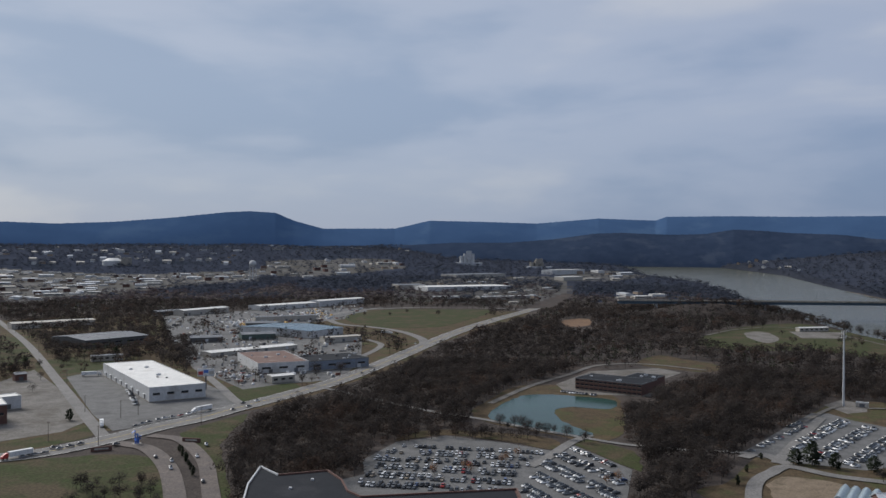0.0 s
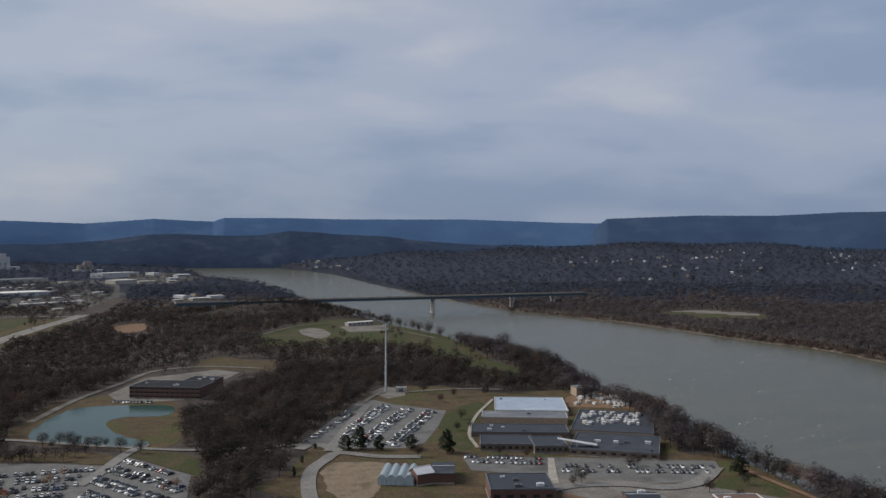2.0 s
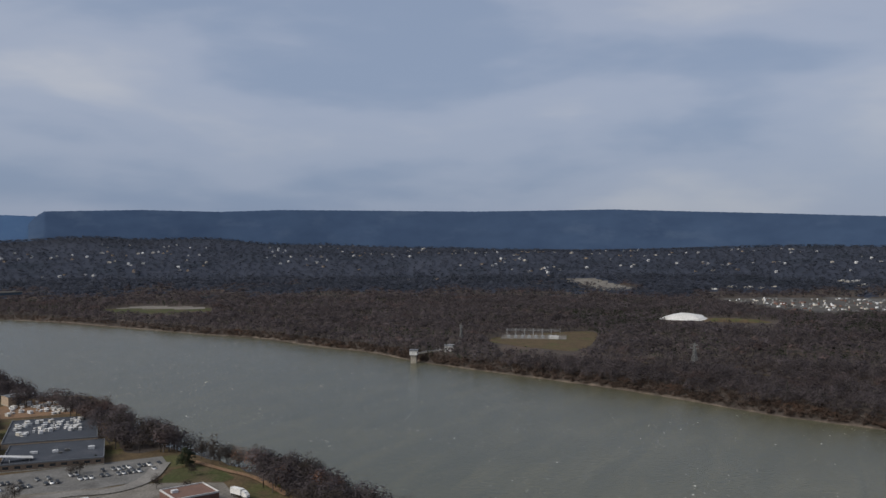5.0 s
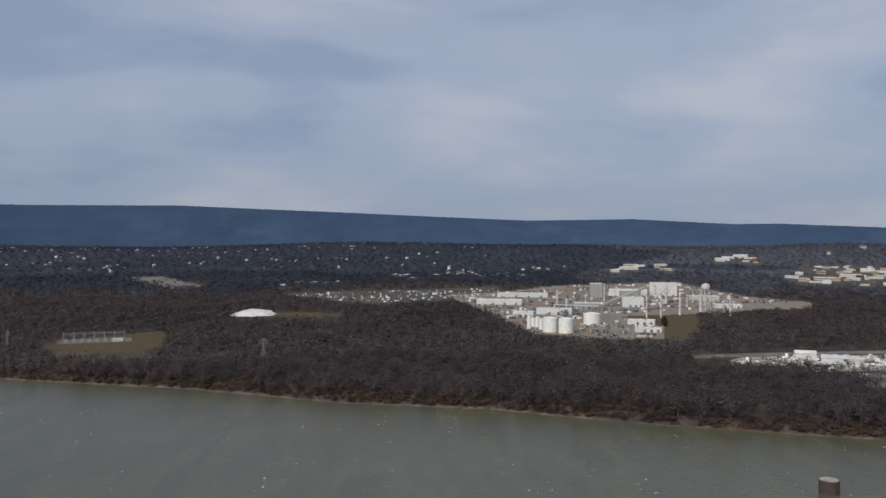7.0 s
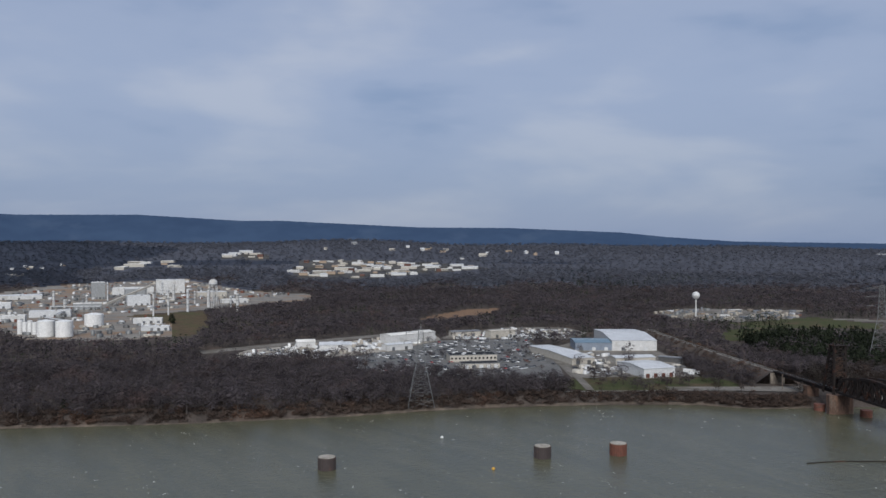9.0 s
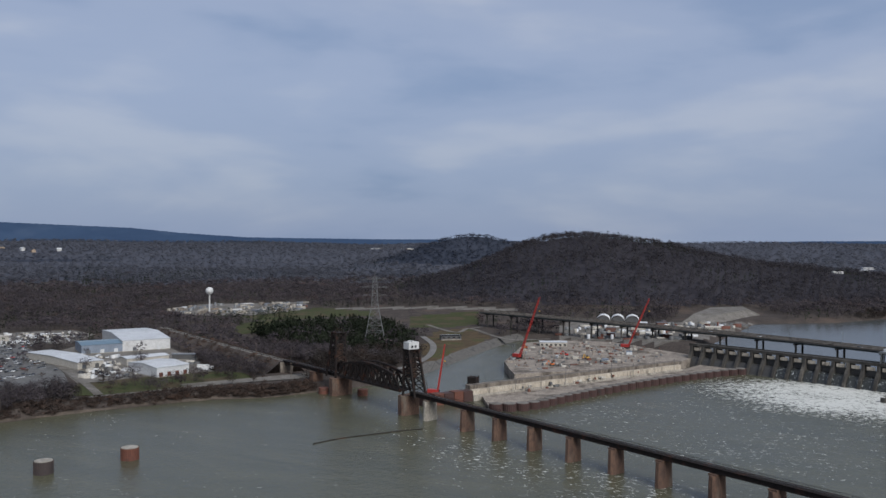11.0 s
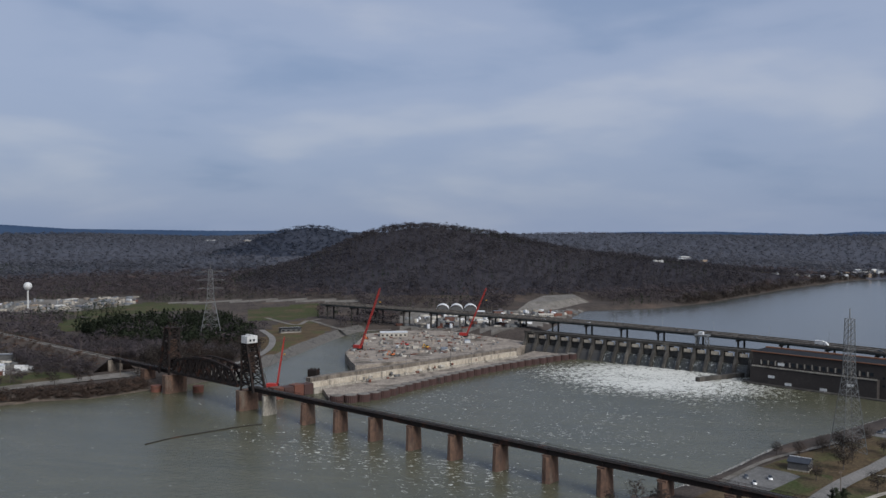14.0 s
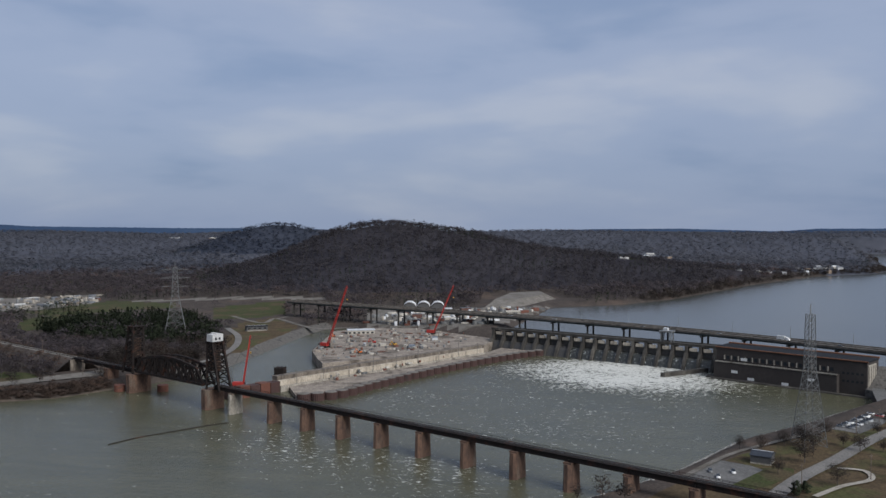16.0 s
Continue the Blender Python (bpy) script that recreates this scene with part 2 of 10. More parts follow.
def water_material(name, colour, second, rough, bump_size, bump, foam=0.0):
    m = bpy.data.materials.new(name)
    m.use_nodes = True
    nt = m.node_tree
    N, L = nt.nodes.new, nt.links.new
    b = nt.nodes["Principled BSDF"]
    b.inputs["Roughness"].default_value = rough
    b.inputs["IOR"].default_value = 1.28
    geo = N("ShaderNodeNewGeometry")
    n = N("ShaderNodeTexNoise")
    n.inputs["Scale"].default_value, n.inputs["Detail"].default_value = 1 / 30, 6
    n.inputs["Distortion"].default_value = 0.6
    flow = N("ShaderNodeMapping")
    flow.inputs["Rotation"].default_value = (0, 0, radians(-58))
    flow.inputs["Scale"].default_value = (0.35, 1.6, 1)
    L(geo.outputs["Position"], flow.inputs[0])
    L(flow.outputs[0], n.inputs["Vector"])
    mx = N("ShaderNodeMix"); mx.data_type = 'RGBA'
    mx.inputs[6].default_value, mx.inputs[7].default_value = (*colour, 1), (*second, 1)
    r = N("ShaderNodeMapRange")
    r.inputs["From Min"].default_value, r.inputs["From Max"].default_value = 0.35, 0.65
    L(n.outputs["Fac"], r.inputs["Value"]); L(r.outputs[0], mx.inputs[0])
    L(mx.outputs[2], b.inputs["Base Color"])
    n2 = N("ShaderNodeTexNoise")
    n2.inputs["Scale"].default_value, n2.inputs["Detail"].default_value = 1 / bump_size, 5
    n2.inputs["Roughness"].default_value = 0.65
    L(geo.outputs["Position"], n2.inputs["Vector"])
    if foam:
        # white water: thick below the spillway, thinning to loose flecks downstream
        def field(cx, cy, turn, ax, ay, inner):
            mp = N("ShaderNodeMapping"); mp.vector_type = 'TEXTURE'
            mp.inputs["Location"].default_value = (cx, cy, 0)
            mp.inputs["Rotation"].default_value = (0, 0, radians(turn))
            mp.inputs["Scale"].default_value = (ax, ay, 1e6)
            L(geo.outputs["Position"], mp.inputs[0])
            ln = N("ShaderNodeVectorMath"); ln.operation = 'LENGTH'
            L(mp.outputs[0], ln.inputs[0])
            q = N("ShaderNodeMapRange"); q.interpolation_type = 'SMOOTHSTEP'
            q.inputs["From Min"].default_value, q.inputs["From Max"].default_value = inner, 1.0
            q.inputs["To Min"].default_value, q.inputs["To Max"].default_value = 1.0, 0.0
            L(ln.outputs["Value"], q.inputs["Value"])
            return q.outputs[0]

        def flecks(size, stretch, detail, turn):
            mp = N("ShaderNodeMapping")
            mp.inputs["Rotation"].default_value = (0, 0, radians(turn))
            mp.inputs["Scale"].default_value = (1 / size, stretch / size, 1)
            L(geo.outputs["Position"], mp.inputs[0])
            q = N("ShaderNodeTexNoise")
            q.inputs["Scale"].default_value, q.inputs["Detail"].default_value = 1.0, detail
            q.inputs["Roughness"].default_value, q.inputs["Distortion"].default_value = 0.68, 0.8
            L(mp.outputs[0], q.inputs["Vector"])
            return q.outputs["Fac"]

        def math2(op, a, b):
            q = N("ShaderNodeMath"); q.operation = op
            for i, v in enumerate((a, b)):
                if isinstance(v, float):
                    q.inputs[i].default_value = v
                else:
                    L(v, q.inputs[i])
            return q.outputs[0]

        heavy = field(-2, -762, -24, 158, 120, 0.22)
        wide = field(70, -620, -30, 260, 230, 0.2)
        piers = field(140, -445, -27.8, 215, 62, 0.25)
        dens = math2('ADD', math2('MULTIPLY', heavy, 0.245), math2('MULTIPLY', wide, 0.052))
        drift = flecks(95.0, 2.2, 3.0, -62)
        thr = math2('SUBTRACT', 0.785, math2('ADD', math2('ADD', dens, math2('MULTIPLY', piers, 0.075)), math2('MULTIPLY', drift, 0.20)))
        f1 = flecks(4.2, 2.0, 4.0, -28)
        # curling threads of foam where two swells meet
        thread = math2('SUBTRACT', 1.0, math2('MULTIPLY', math2('ABSOLUTE', math2('SUBTRACT', flecks(17.0, 1.7, 5.0, -40), 0.5), 0.0), 7.0))
        thin = math2('MULTIPLY', math2('MULTIPLY', math2('SUBTRACT', thread, 0.62), math2('ADD', dens, 0.02)), 13.0)
        thin = math2('MAXIMUM', math2('MULTIPLY', thin, math2('SUBTRACT', flecks(3.2, 1.4, 3.0, 15), 0.28)), 0.0)
        f = math2('ADD', math2('MULTIPLY', math2('SUBTRACT', f1, thr), 14.0), math2('MULTIPLY', thin, 3.4))
        cl = N("ShaderNodeClamp")
        L(f, cl.inputs[0])
        cl.inputs["Max"].default_value = 0.78
        fm = N("ShaderNodeMix"); fm.data_type = 'RGBA'
        fm.inputs[7].default_value = (0.63, 0.63, 0.59, 1)
        L(cl.outputs[0], fm.inputs[0]); L(mx.outputs[2], fm.inputs[6])
        L(fm.outputs[2], b.inputs["Base Color"])
        rg = N("ShaderNodeMapRange")
        rg.inputs["To Min"].default_value, rg.inputs["To Max"].default_value = rough, 0.8
        L(cl.outputs[0], rg.inputs["Value"]); L(rg.outputs[0], b.inputs["Roughness"])
    bp = N("ShaderNodeBump")
    bp.inputs["Strength"].default_value, bp.inputs["Distance"].default_value = 0.6, bump
    L(n2.outputs["Fac"], bp.inputs["Height"]); L(bp.outputs[0], b.inputs["Normal"])
    return m


M["river"] = water_material("muddy_river_water", (0.079, 0.077, 0.049), (0.063, 0.064, 0.043), 0.20, 4.0, 0.8, foam=1.0)
M["lake"] = water_material("calm_lake_water", (0.055, 0.058, 0.052), (0.045, 0.05, 0.047), 0.18, 8.0, 0.2)
M["pond"] = water_material("green_pond_water", (0.026, 0.062, 0.052), (0.020, 0.048, 0.043), 0.12, 4.0, 0.06)
M["pond"].node_tree.nodes["Principled BSDF"].inputs["Specular IOR Level"].default_value = 0.14


def plain(name, c, rough=0.6, metal=0.0, vary=0.82, size=3.0, third=None, rand=0.0, spec=0.5):
    return material(name, c, rough, tuple(v * vary for v in c), size, 0.5, third=third, third_size=size * 3, metal=metal, rand=rand, spec=spec)


M["white_metal"] = plain("white_painted_metal", (0.49, 0.49, 0.485), 0.55, vary=0.82, size=5, third=(0.34, 0.33, 0.31))
M["tan_metal"] = plain("tan_painted_metal", (0.38, 0.355, 0.31), 0.6, size=5)
M["blue_metal"] = plain("grey_blue_painted_metal", (0.17, 0.20, 0.245), 0.55, size=5)
M["dark_metal"] = plain("dark_painted_metal", (0.075, 0.075, 0.075), 0.6, size=4)
M["green_metal"] = plain("dark_green_painted_metal", (0.055, 0.085, 0.075), 0.6, size=4)
M["light_metal"] = plain("pale_galvanised_metal", (0.49, 0.50, 0.51), 0.45, vary=0.85, size=6, third=(0.37, 0.38, 0.39))
M["galvanised"] = plain("dull_galvanised_steel", (0.26, 0.27, 0.275), 0.55, 0.2, size=4)
M["steel"] = plain("grey_lattice_steel", (0.16, 0.165, 0.165), 0.55, 0.3)
M["rusty_steel"] = plain("rusty_dark_steel", (0.020, 0.016, 0.015), 0.9, size=2, spec=0.15, third=(0.050, 0.024, 0.017))
M["sheet_pile"] = plain("red_brown_sheet_pile", (0.050, 0.024, 0.021), 0.85, size=2, third=(0.028, 0.020, 0.019))
M["rust_steel"] = plain("orange_rust_steel", (0.115, 0.042, 0.027), 0.85, size=1.5, third=(0.06, 0.032, 0.024))
M["pier_stone"] = material("stained_pier_concrete", (0.125, 0.072, 0.048), 0.9, (0.058, 0.034, 0.025), 3, 0.7, 0.05, 0.6, third=(0.115, 0.088, 0.068), third_size=9, third_at=0.56, stretch=(1, 1, 0.35))
M["white_roof"] = plain("white_membrane_roof", (0.62, 0.605, 0.57), 0.7, vary=0.85, size=7, third=(0.47, 0.45, 0.41))
M["tan_roof"] = plain("pale_tan_roof", (0.42, 0.385, 0.33), 0.7, size=7)
M["rust_roof"] = plain("rusty_brown_roof", (0.125, 0.066, 0.048), 0.85, size=8, third=(0.20, 0.15, 0.12))
M["dark_roof"] = plain("dark_membrane_roof", (0.016, 0.018, 0.022), 0.9, size=9, spec=0.15, third=(0.026, 0.027, 0.031))
M["slate_roof"] = plain("slate_grey_roof", (0.034, 0.040, 0.052), 0.85, size=8, spec=0.25, third=(0.052, 0.056, 0.068))
M["grey_roof"] = plain("grey_metal_roof", (0.105, 0.113, 0.126), 0.65, size=8, third=(0.15, 0.155, 0.165))
M["pale_blue_roof"] = plain("pale_blue_metal_roof", (0.27, 0.33, 0.40), 0.5, size=8, third=(0.34, 0.39, 0.44))
M["blue_roof"] = plain("blue_grey_metal_roof", (0.12, 0.185, 0.24), 0.55, size=8)
M["brown_brick"] = plain("brown_brick", (0.125, 0.092, 0.070), 0.9, size=1.5, third=(0.09, 0.066, 0.052))
M["brick"] = plain("red_brown_brick", (0.115, 0.058, 0.045), 0.9, size=1.2, third=(0.08, 0.045, 0.036))
M["tan_brick"] = plain("tan_brick", (0.30, 0.23, 0.17), 0.9, size=2)
M["powerhouse_brick"] = plain("dark_brown_brick", (0.036, 0.030, 0.028), 0.9, size=5, third=(0.050, 0.042, 0.038))
M["dark_glass"] = plain("dark_window_glass", (0.018, 0.022, 0.027), 0.12)
M["white_paint"] = plain("white_paint", (0.62, 0.62, 0.61), 0.6)
M["yellow_paint"] = plain("yellow_paint", (0.42, 0.30, 0.06), 0.7)
M["red_paint"] = plain("red_machine_paint", (0.36, 0.032, 0.025), 0.5)
M["orange_paint"] = plain("orange_machine_paint", (0.50, 0.13, 0.03), 0.5)
M["yellow_machine"] = plain("yellow_machine_paint", (0.50, 0.28, 0.04), 0.5)
M["blue_paint"] = plain("blue_sign_paint", (0.03, 0.12, 0.42), 0.5)
M["tyre"] = plain("black_rubber", (0.02, 0.02, 0.02), 0.9)
M["wood_pole"] = plain("weathered_pole_wood", (0.13, 0.10, 0.08), 0.9)
M["rock"] = material("grey_riprap", (0.105, 0.097, 0.088), 0.95, (0.055, 0.051, 0.046), 2, 0.8, 0.3, 1.2, third=(0.035, 0.033, 0.031), third_size=6)
M["pale_rock"] = material("pale_broken_stone", (0.34, 0.33, 0.31), 0.95, (0.15, 0.142, 0.13), 1.5, 0.8, 0.2, 0.8, third=(0.07, 0.065, 0.06), third_size=5)
M["bank_mud"] = material("tan_bank_mud", (0.105, 0.082, 0.064), 1.0, (0.042, 0.033, 0.026), 9, 1.0, 0.2, 1.0)
M["rust_band"] = plain("rust_orange_roof_edge", (0.17, 0.072, 0.036), 0.8, size=4)


# ---- the lie of the land ----
def smooth(u):
    u = np.clip(u, 0, 1)
    return u * u * (3 - 2 * u)


def inside(px, py, poly):
    """Which of the points lie in a polygon."""
    res = np.zeros(np.shape(px), bool)
    n = len(poly)
    for i in range(n):
        (x0, y0), (x1, y1) = poly[i], poly[(i + 1) % n]
        if y0 == y1:
            continue
        cut = ((y0 > py) != (y1 > py)) & (px < (x1 - x0) * (py - y0) / (y1 - y0) + x0)
        res ^= cut
    return res


def shore(px, py, poly):
    """Signed distance to a polygon's edge, below zero inside."""
    d = np.full(np.shape(px), 1e9)
    n = len(poly)
    for i in range(n):
        (x0, y0), (x1, y1) = poly[i], poly[(i + 1) % n]
        vx, vy = x1 - x0, y1 - y0
        u = np.clip(((px - x0) * vx + (py - y0) * vy) / (vx * vx + vy * vy + 1e-9), 0, 1)
        d = np.minimum(d, np.hypot(px - x0 - u * vx, py - y0 - u * vy))
    return np.where(inside(px, py, poly), -d, d)


NORTH_BANK = [(850, 4890), (1088, 4671), (1175, 4026), (1246, 3618), (1281, 3223), (1189, 2540), (1130, 2150), (1020, 1529), (1030, 1280), (1008, 1037),
              (984, 866), (975, 754), (929, 627), (903, 531), (857, 444), (826, 363), (795, 266), (754, 159), (702, 57),
              (675, -40), (639, -116), (602, -190), (563, -289), (539, -372), (502, -454), (450, -535), (410, -566), (388, -604),
              (362, -650), (348, -700), (350, -757), (352, -820), (356, -890), (358, -969), (348, -1015), (312, -1010)]
SOUTH_BANK = [(131, -884), (-79, -792), (-183, -726), (-180, -670), (-143, -625), (-105, -576), (-66, -532), (-29, -465), (0, -426),
              (30, -390), (120, -250), (210, -120), (280, 40), (330, 150), (363, 223), (390, 264), (392, 303), (420, 395), (464, 491), (485, 600),
              (566, 780), (598, 1026), (626, 1279), (687, 1718), (771, 2250), (815, 2377), (874, 2890), (781, 3257), (808, 3907), (838, 4890)]
RIVER = NORTH_BANK + SOUTH_BANK
LAKE = [(128, -893), (97, -1210), (0, -1274), (-77, -1386), (-150, -1537), (-243, -1738), (-417, -2046), (-584, -2193), (-640, -2300),
        (-700, -2600), (-818, -3054), (-855, -3595), (-2600, -3600), (-2900, -1200), (-700, -640), (-183, -736), (-79, -800)]
LAKE_Z = 12.0
HILLS = [(508, -1727, 235, 300, 103), (215, -1780, 250, 260, 52), (-70, -1830, 210, 200, 30), (1033, -2494, 230, 260, 106),
         (330, -1500, 200, 160, 20)]


def on_plain(px, py):
    """The wide wooded plain upstream, past a wavering line."""
    az = np.degrees(np.arctan2(px, py)) % 360
    return (az + 3 * np.sin(px / 310.0) > 104) & (az < 300)


def water_z(r):
    return 60 * smooth((r - 2200) / 2400)


def ground_z(px, py):
    """Height of the ground: a flat valley floor, banks, wooded hills, rising land far off."""
    px, py = np.asarray(px, float), np.asarray(py, float)
    r = np.hypot(px, py)
    az = np.degrees(np.arctan2(px, py)) % 360
    low = smooth((az - 112) / 35) * smooth((300 - az) / 40)
    z = 6 + (112 - 34 * low) * smooth((r - 1700) / 3000)
    far = smooth((r - 1500) / 1500)
    z = z + far * 9 * (np.sin(px / 330 + 1.3) * np.cos(py / 390) + 0.5 * np.sin((px + py) / 230))
    win = smooth((az - 2) / 8) * smooth((62 - az) / 12) + smooth((az - 328) / 6) * 0.45
    z = z + win * smooth((r - 3250) / 900) * (36 + 12 * np.sin(az * 0.30 + 0.8) + 5 * np.sin(az * 0.8) + 5 * np.sin(r / 260 + az * 0.3))
    for cx, cy, sx, sy, h in HILLS:
        z = z + h * np.exp(-((px - cx) / sx) ** 2 - ((py - cy) / sy) ** 2)
    dr = shore(px, py, RIVER)
    flat = smooth((px + 300) / 500) * smooth((2300 - px) / 1300) * smooth((py - 1500) / 500)
    z = np.where(dr > 0, z * (1 - flat) + flat * np.minimum(z, water_z(r) + 5 + 0.028 * np.maximum(dr, 0)), z)
    z = z + 25 * np.exp(-((px - 490) / 125) ** 2 - ((py - 1590) / 48) ** 2) * smooth((dr - 12) / 60)      # bank under the bridge's approach
    dl = shore(px, py, LAKE)
    z = np.where(dl < 200, np.maximum(z, z + 10 * smooth((160 - dl) / 120) * (z < 40)), z)
    z = np.where(dl < 60, np.minimum(z, LAKE_Z + np.clip(dl * 0.35, -4, 60)), z)
    z = np.where(dr < 80, np.minimum(z, water_z(r) + np.clip(dr * 0.55, -4, 60)), z)
    return z


def mesh_object(name, verts, faces, mat, label="", category="", kind="", smooth_shade=False, normals=None):
    me = bpy.data.meshes.new(name)
    verts, faces = np.asarray(verts, np.float32), np.asarray(faces, np.int32)
    k = faces.shape[1]
    me.vertices.add(len(verts)); me.vertices.foreach_set("co", verts.ravel())
    me.loops.add(faces.size); me.loops.foreach_set("vertex_index", faces.ravel())
    me.polygons.add(len(faces))
    me.polygons.foreach_set("loop_start", np.arange(0, faces.size, k, dtype=np.int32))
    me.polygons.foreach_set("loop_total", np.full(len(faces), k, np.int32))
    if smooth_shade:
        me.polygons.foreach_set("use_smooth", np.ones(len(faces), bool))
    me.update(calc_edges=True)
    if normals is not None:                      # crowns are shaded as soft rounded masses
        me.attributes.new("custom_normal", 'FLOAT_VECTOR', 'POINT').data.foreach_set("vector", np.asarray(normals, np.float32).ravel())
    if mat is not None:
        me.materials.append(mat)
    return tagged(new(name, me), label, category, "", kind)


# one polar sheet round the hover point, fine over the seen sweep
AZ = np.concatenate([np.arange(-34, 202, 0.38), np.arange(202, 326, 4.0)])
RR = np.concatenate([[0.02, 60, 120], np.geomspace(180, 4900, 235)])
aa, rr = np.meshgrid(np.radians(AZ), RR)
gx, gy = rr * np.sin(aa), rr * np.cos(aa)
gz = ground_z(gx, gy)
na, nr = len(AZ), len(RR)
ii, jj = np.meshgrid(np.arange(nr - 1), np.arange(na), indexing="ij")
j2 = (jj + 1) % na
quads = np.stack([ii * na + jj, ii * na + j2, (ii + 1) * na + j2, (ii + 1) * na + jj], -1).reshape(-1, 4)[:, ::-1]
verts = np.stack([gx, gy, gz], -1).reshape(-1, 3)
ground = mesh_object("ground", verts, quads, M["forest_floor"], "brown leaf-strewn valley floor rising to far hills", "ground", "structure", True)
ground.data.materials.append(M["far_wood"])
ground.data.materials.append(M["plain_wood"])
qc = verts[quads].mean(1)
# far ground takes the haze-coloured woods in patches, more with distance
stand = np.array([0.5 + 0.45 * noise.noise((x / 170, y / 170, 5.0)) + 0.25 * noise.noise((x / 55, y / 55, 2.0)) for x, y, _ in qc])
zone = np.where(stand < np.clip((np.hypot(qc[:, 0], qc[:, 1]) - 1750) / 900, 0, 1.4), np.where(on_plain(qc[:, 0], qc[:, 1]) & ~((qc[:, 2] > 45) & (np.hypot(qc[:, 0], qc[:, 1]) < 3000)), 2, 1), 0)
# hill ground gets the same haze-greyed colour as its trees
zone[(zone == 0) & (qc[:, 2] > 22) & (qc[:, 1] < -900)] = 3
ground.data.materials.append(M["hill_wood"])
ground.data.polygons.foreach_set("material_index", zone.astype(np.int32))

# the river follows the same sheet, where the banks dip under it
dr = shore(verts[:, 0], verts[:, 1], RIVER)
wet = quads[(dr[quads] < 26).any(1)]
used, inv = np.unique(wet, return_inverse=True)
wv = verts[used].copy()
wv[:, 2] = water_z(np.hypot(wv[:, 0], wv[:, 1]))
mesh_object("river_water", wv, inv.reshape(-1, 4), M["river"], "wide muddy green river with small ripples", "water", "structure", True)
lake_v = [(x, y, LAKE_Z) for x, y in LAKE]
me = bpy.data.meshes.new("lake_water")
me.from_pydata(lake_v, [], [tuple(range(len(LAKE)))])
me.materials.append(M["lake"])
tagged(new("lake_water", me), "calm grey reservoir held back by the dam", "water", kind="structure")


# far ridges: skyline heights by bearing, as slopes with spurs
def ridge(name, knots, r_foot, r_top, z_foot, label, mat):
    ka, kh = np.array(knots).T
    az = np.arange(ka[0], ka[-1], 0.1)
    rows = 14
    u = np.linspace(0, 1, rows)[:, None]
    h = np.interp(az, ka, kh)[None, :]
    spur = 0.5 + 0.5 * np.sin(az * 0.62 + 1.5 * np.sin(az * 0.23))[None, :] * 0.5
    r = r_foot + (r_top - r_foot) * u - 60 * spur * np.sin(np.pi * u)
    jag = np.array([noise.noise((a * 7.0, 0, 3.1)) + 0.6 * noise.noise((a * 19.0, 5, 0)) for a in az])[None, :]
    ztop = 130 + r_top * np.tan(np.radians(h))
    z = z_foot + (ztop - z_foot) * (u ** 0.8) + 2.2 * jag * u ** 9
    a = np.radians(az)[None, :] + 0 * u
    v = np.stack([r * np.sin(a), r * np.cos(a), z], -1).reshape(-1, 3)
    n = len(az)
    i, j = np.meshgrid(np.arange(rows - 1), np.arange(n - 1), indexing="ij")
    q = np.stack([i * n + j, (i + 1) * n + j, (i + 1) * n + j + 1, i * n + j + 1], -1).reshape(-1, 4)
    return mesh_object(name, v, q[:, ::-1], mat, label, "backdrop", "structure", True)


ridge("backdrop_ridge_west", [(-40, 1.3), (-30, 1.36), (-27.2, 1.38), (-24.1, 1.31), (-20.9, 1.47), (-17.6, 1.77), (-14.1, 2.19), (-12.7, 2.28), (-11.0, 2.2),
       (-9.8, 1.7), (-8, 1.22), (-6.5, 0.98), (-5.0, 0.72), (-3.0, 0.3), (0, -0.4)], 4350, 4700, 15, "haze-blue wooded flat-topped mountain on the skyline", M["ridge_west"])
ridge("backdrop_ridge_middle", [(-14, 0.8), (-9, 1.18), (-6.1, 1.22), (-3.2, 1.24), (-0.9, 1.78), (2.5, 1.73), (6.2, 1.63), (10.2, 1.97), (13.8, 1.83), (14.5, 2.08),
       (18.6, 2.1), (21.9, 2.04), (30.2, 2.05), (36, 1.84), (39, 1.76), (42, 1.6)], 4420, 4800, 15, "long haze-blue wooded ridge on the skyline", M["ridge_west"])
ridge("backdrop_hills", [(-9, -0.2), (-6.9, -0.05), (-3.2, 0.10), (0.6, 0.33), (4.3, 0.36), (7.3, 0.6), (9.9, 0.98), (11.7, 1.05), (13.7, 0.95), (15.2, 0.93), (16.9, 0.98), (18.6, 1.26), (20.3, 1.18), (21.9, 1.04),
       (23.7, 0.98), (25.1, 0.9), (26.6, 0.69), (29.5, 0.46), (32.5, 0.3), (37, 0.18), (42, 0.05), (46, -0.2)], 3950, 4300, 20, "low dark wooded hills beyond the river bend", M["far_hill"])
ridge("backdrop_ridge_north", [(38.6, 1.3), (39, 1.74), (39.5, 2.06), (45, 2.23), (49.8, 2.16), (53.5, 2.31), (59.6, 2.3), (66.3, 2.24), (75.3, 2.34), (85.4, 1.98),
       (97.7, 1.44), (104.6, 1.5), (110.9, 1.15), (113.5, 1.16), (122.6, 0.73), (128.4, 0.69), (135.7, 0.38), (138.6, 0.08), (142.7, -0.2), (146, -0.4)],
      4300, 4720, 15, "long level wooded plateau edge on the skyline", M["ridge"])
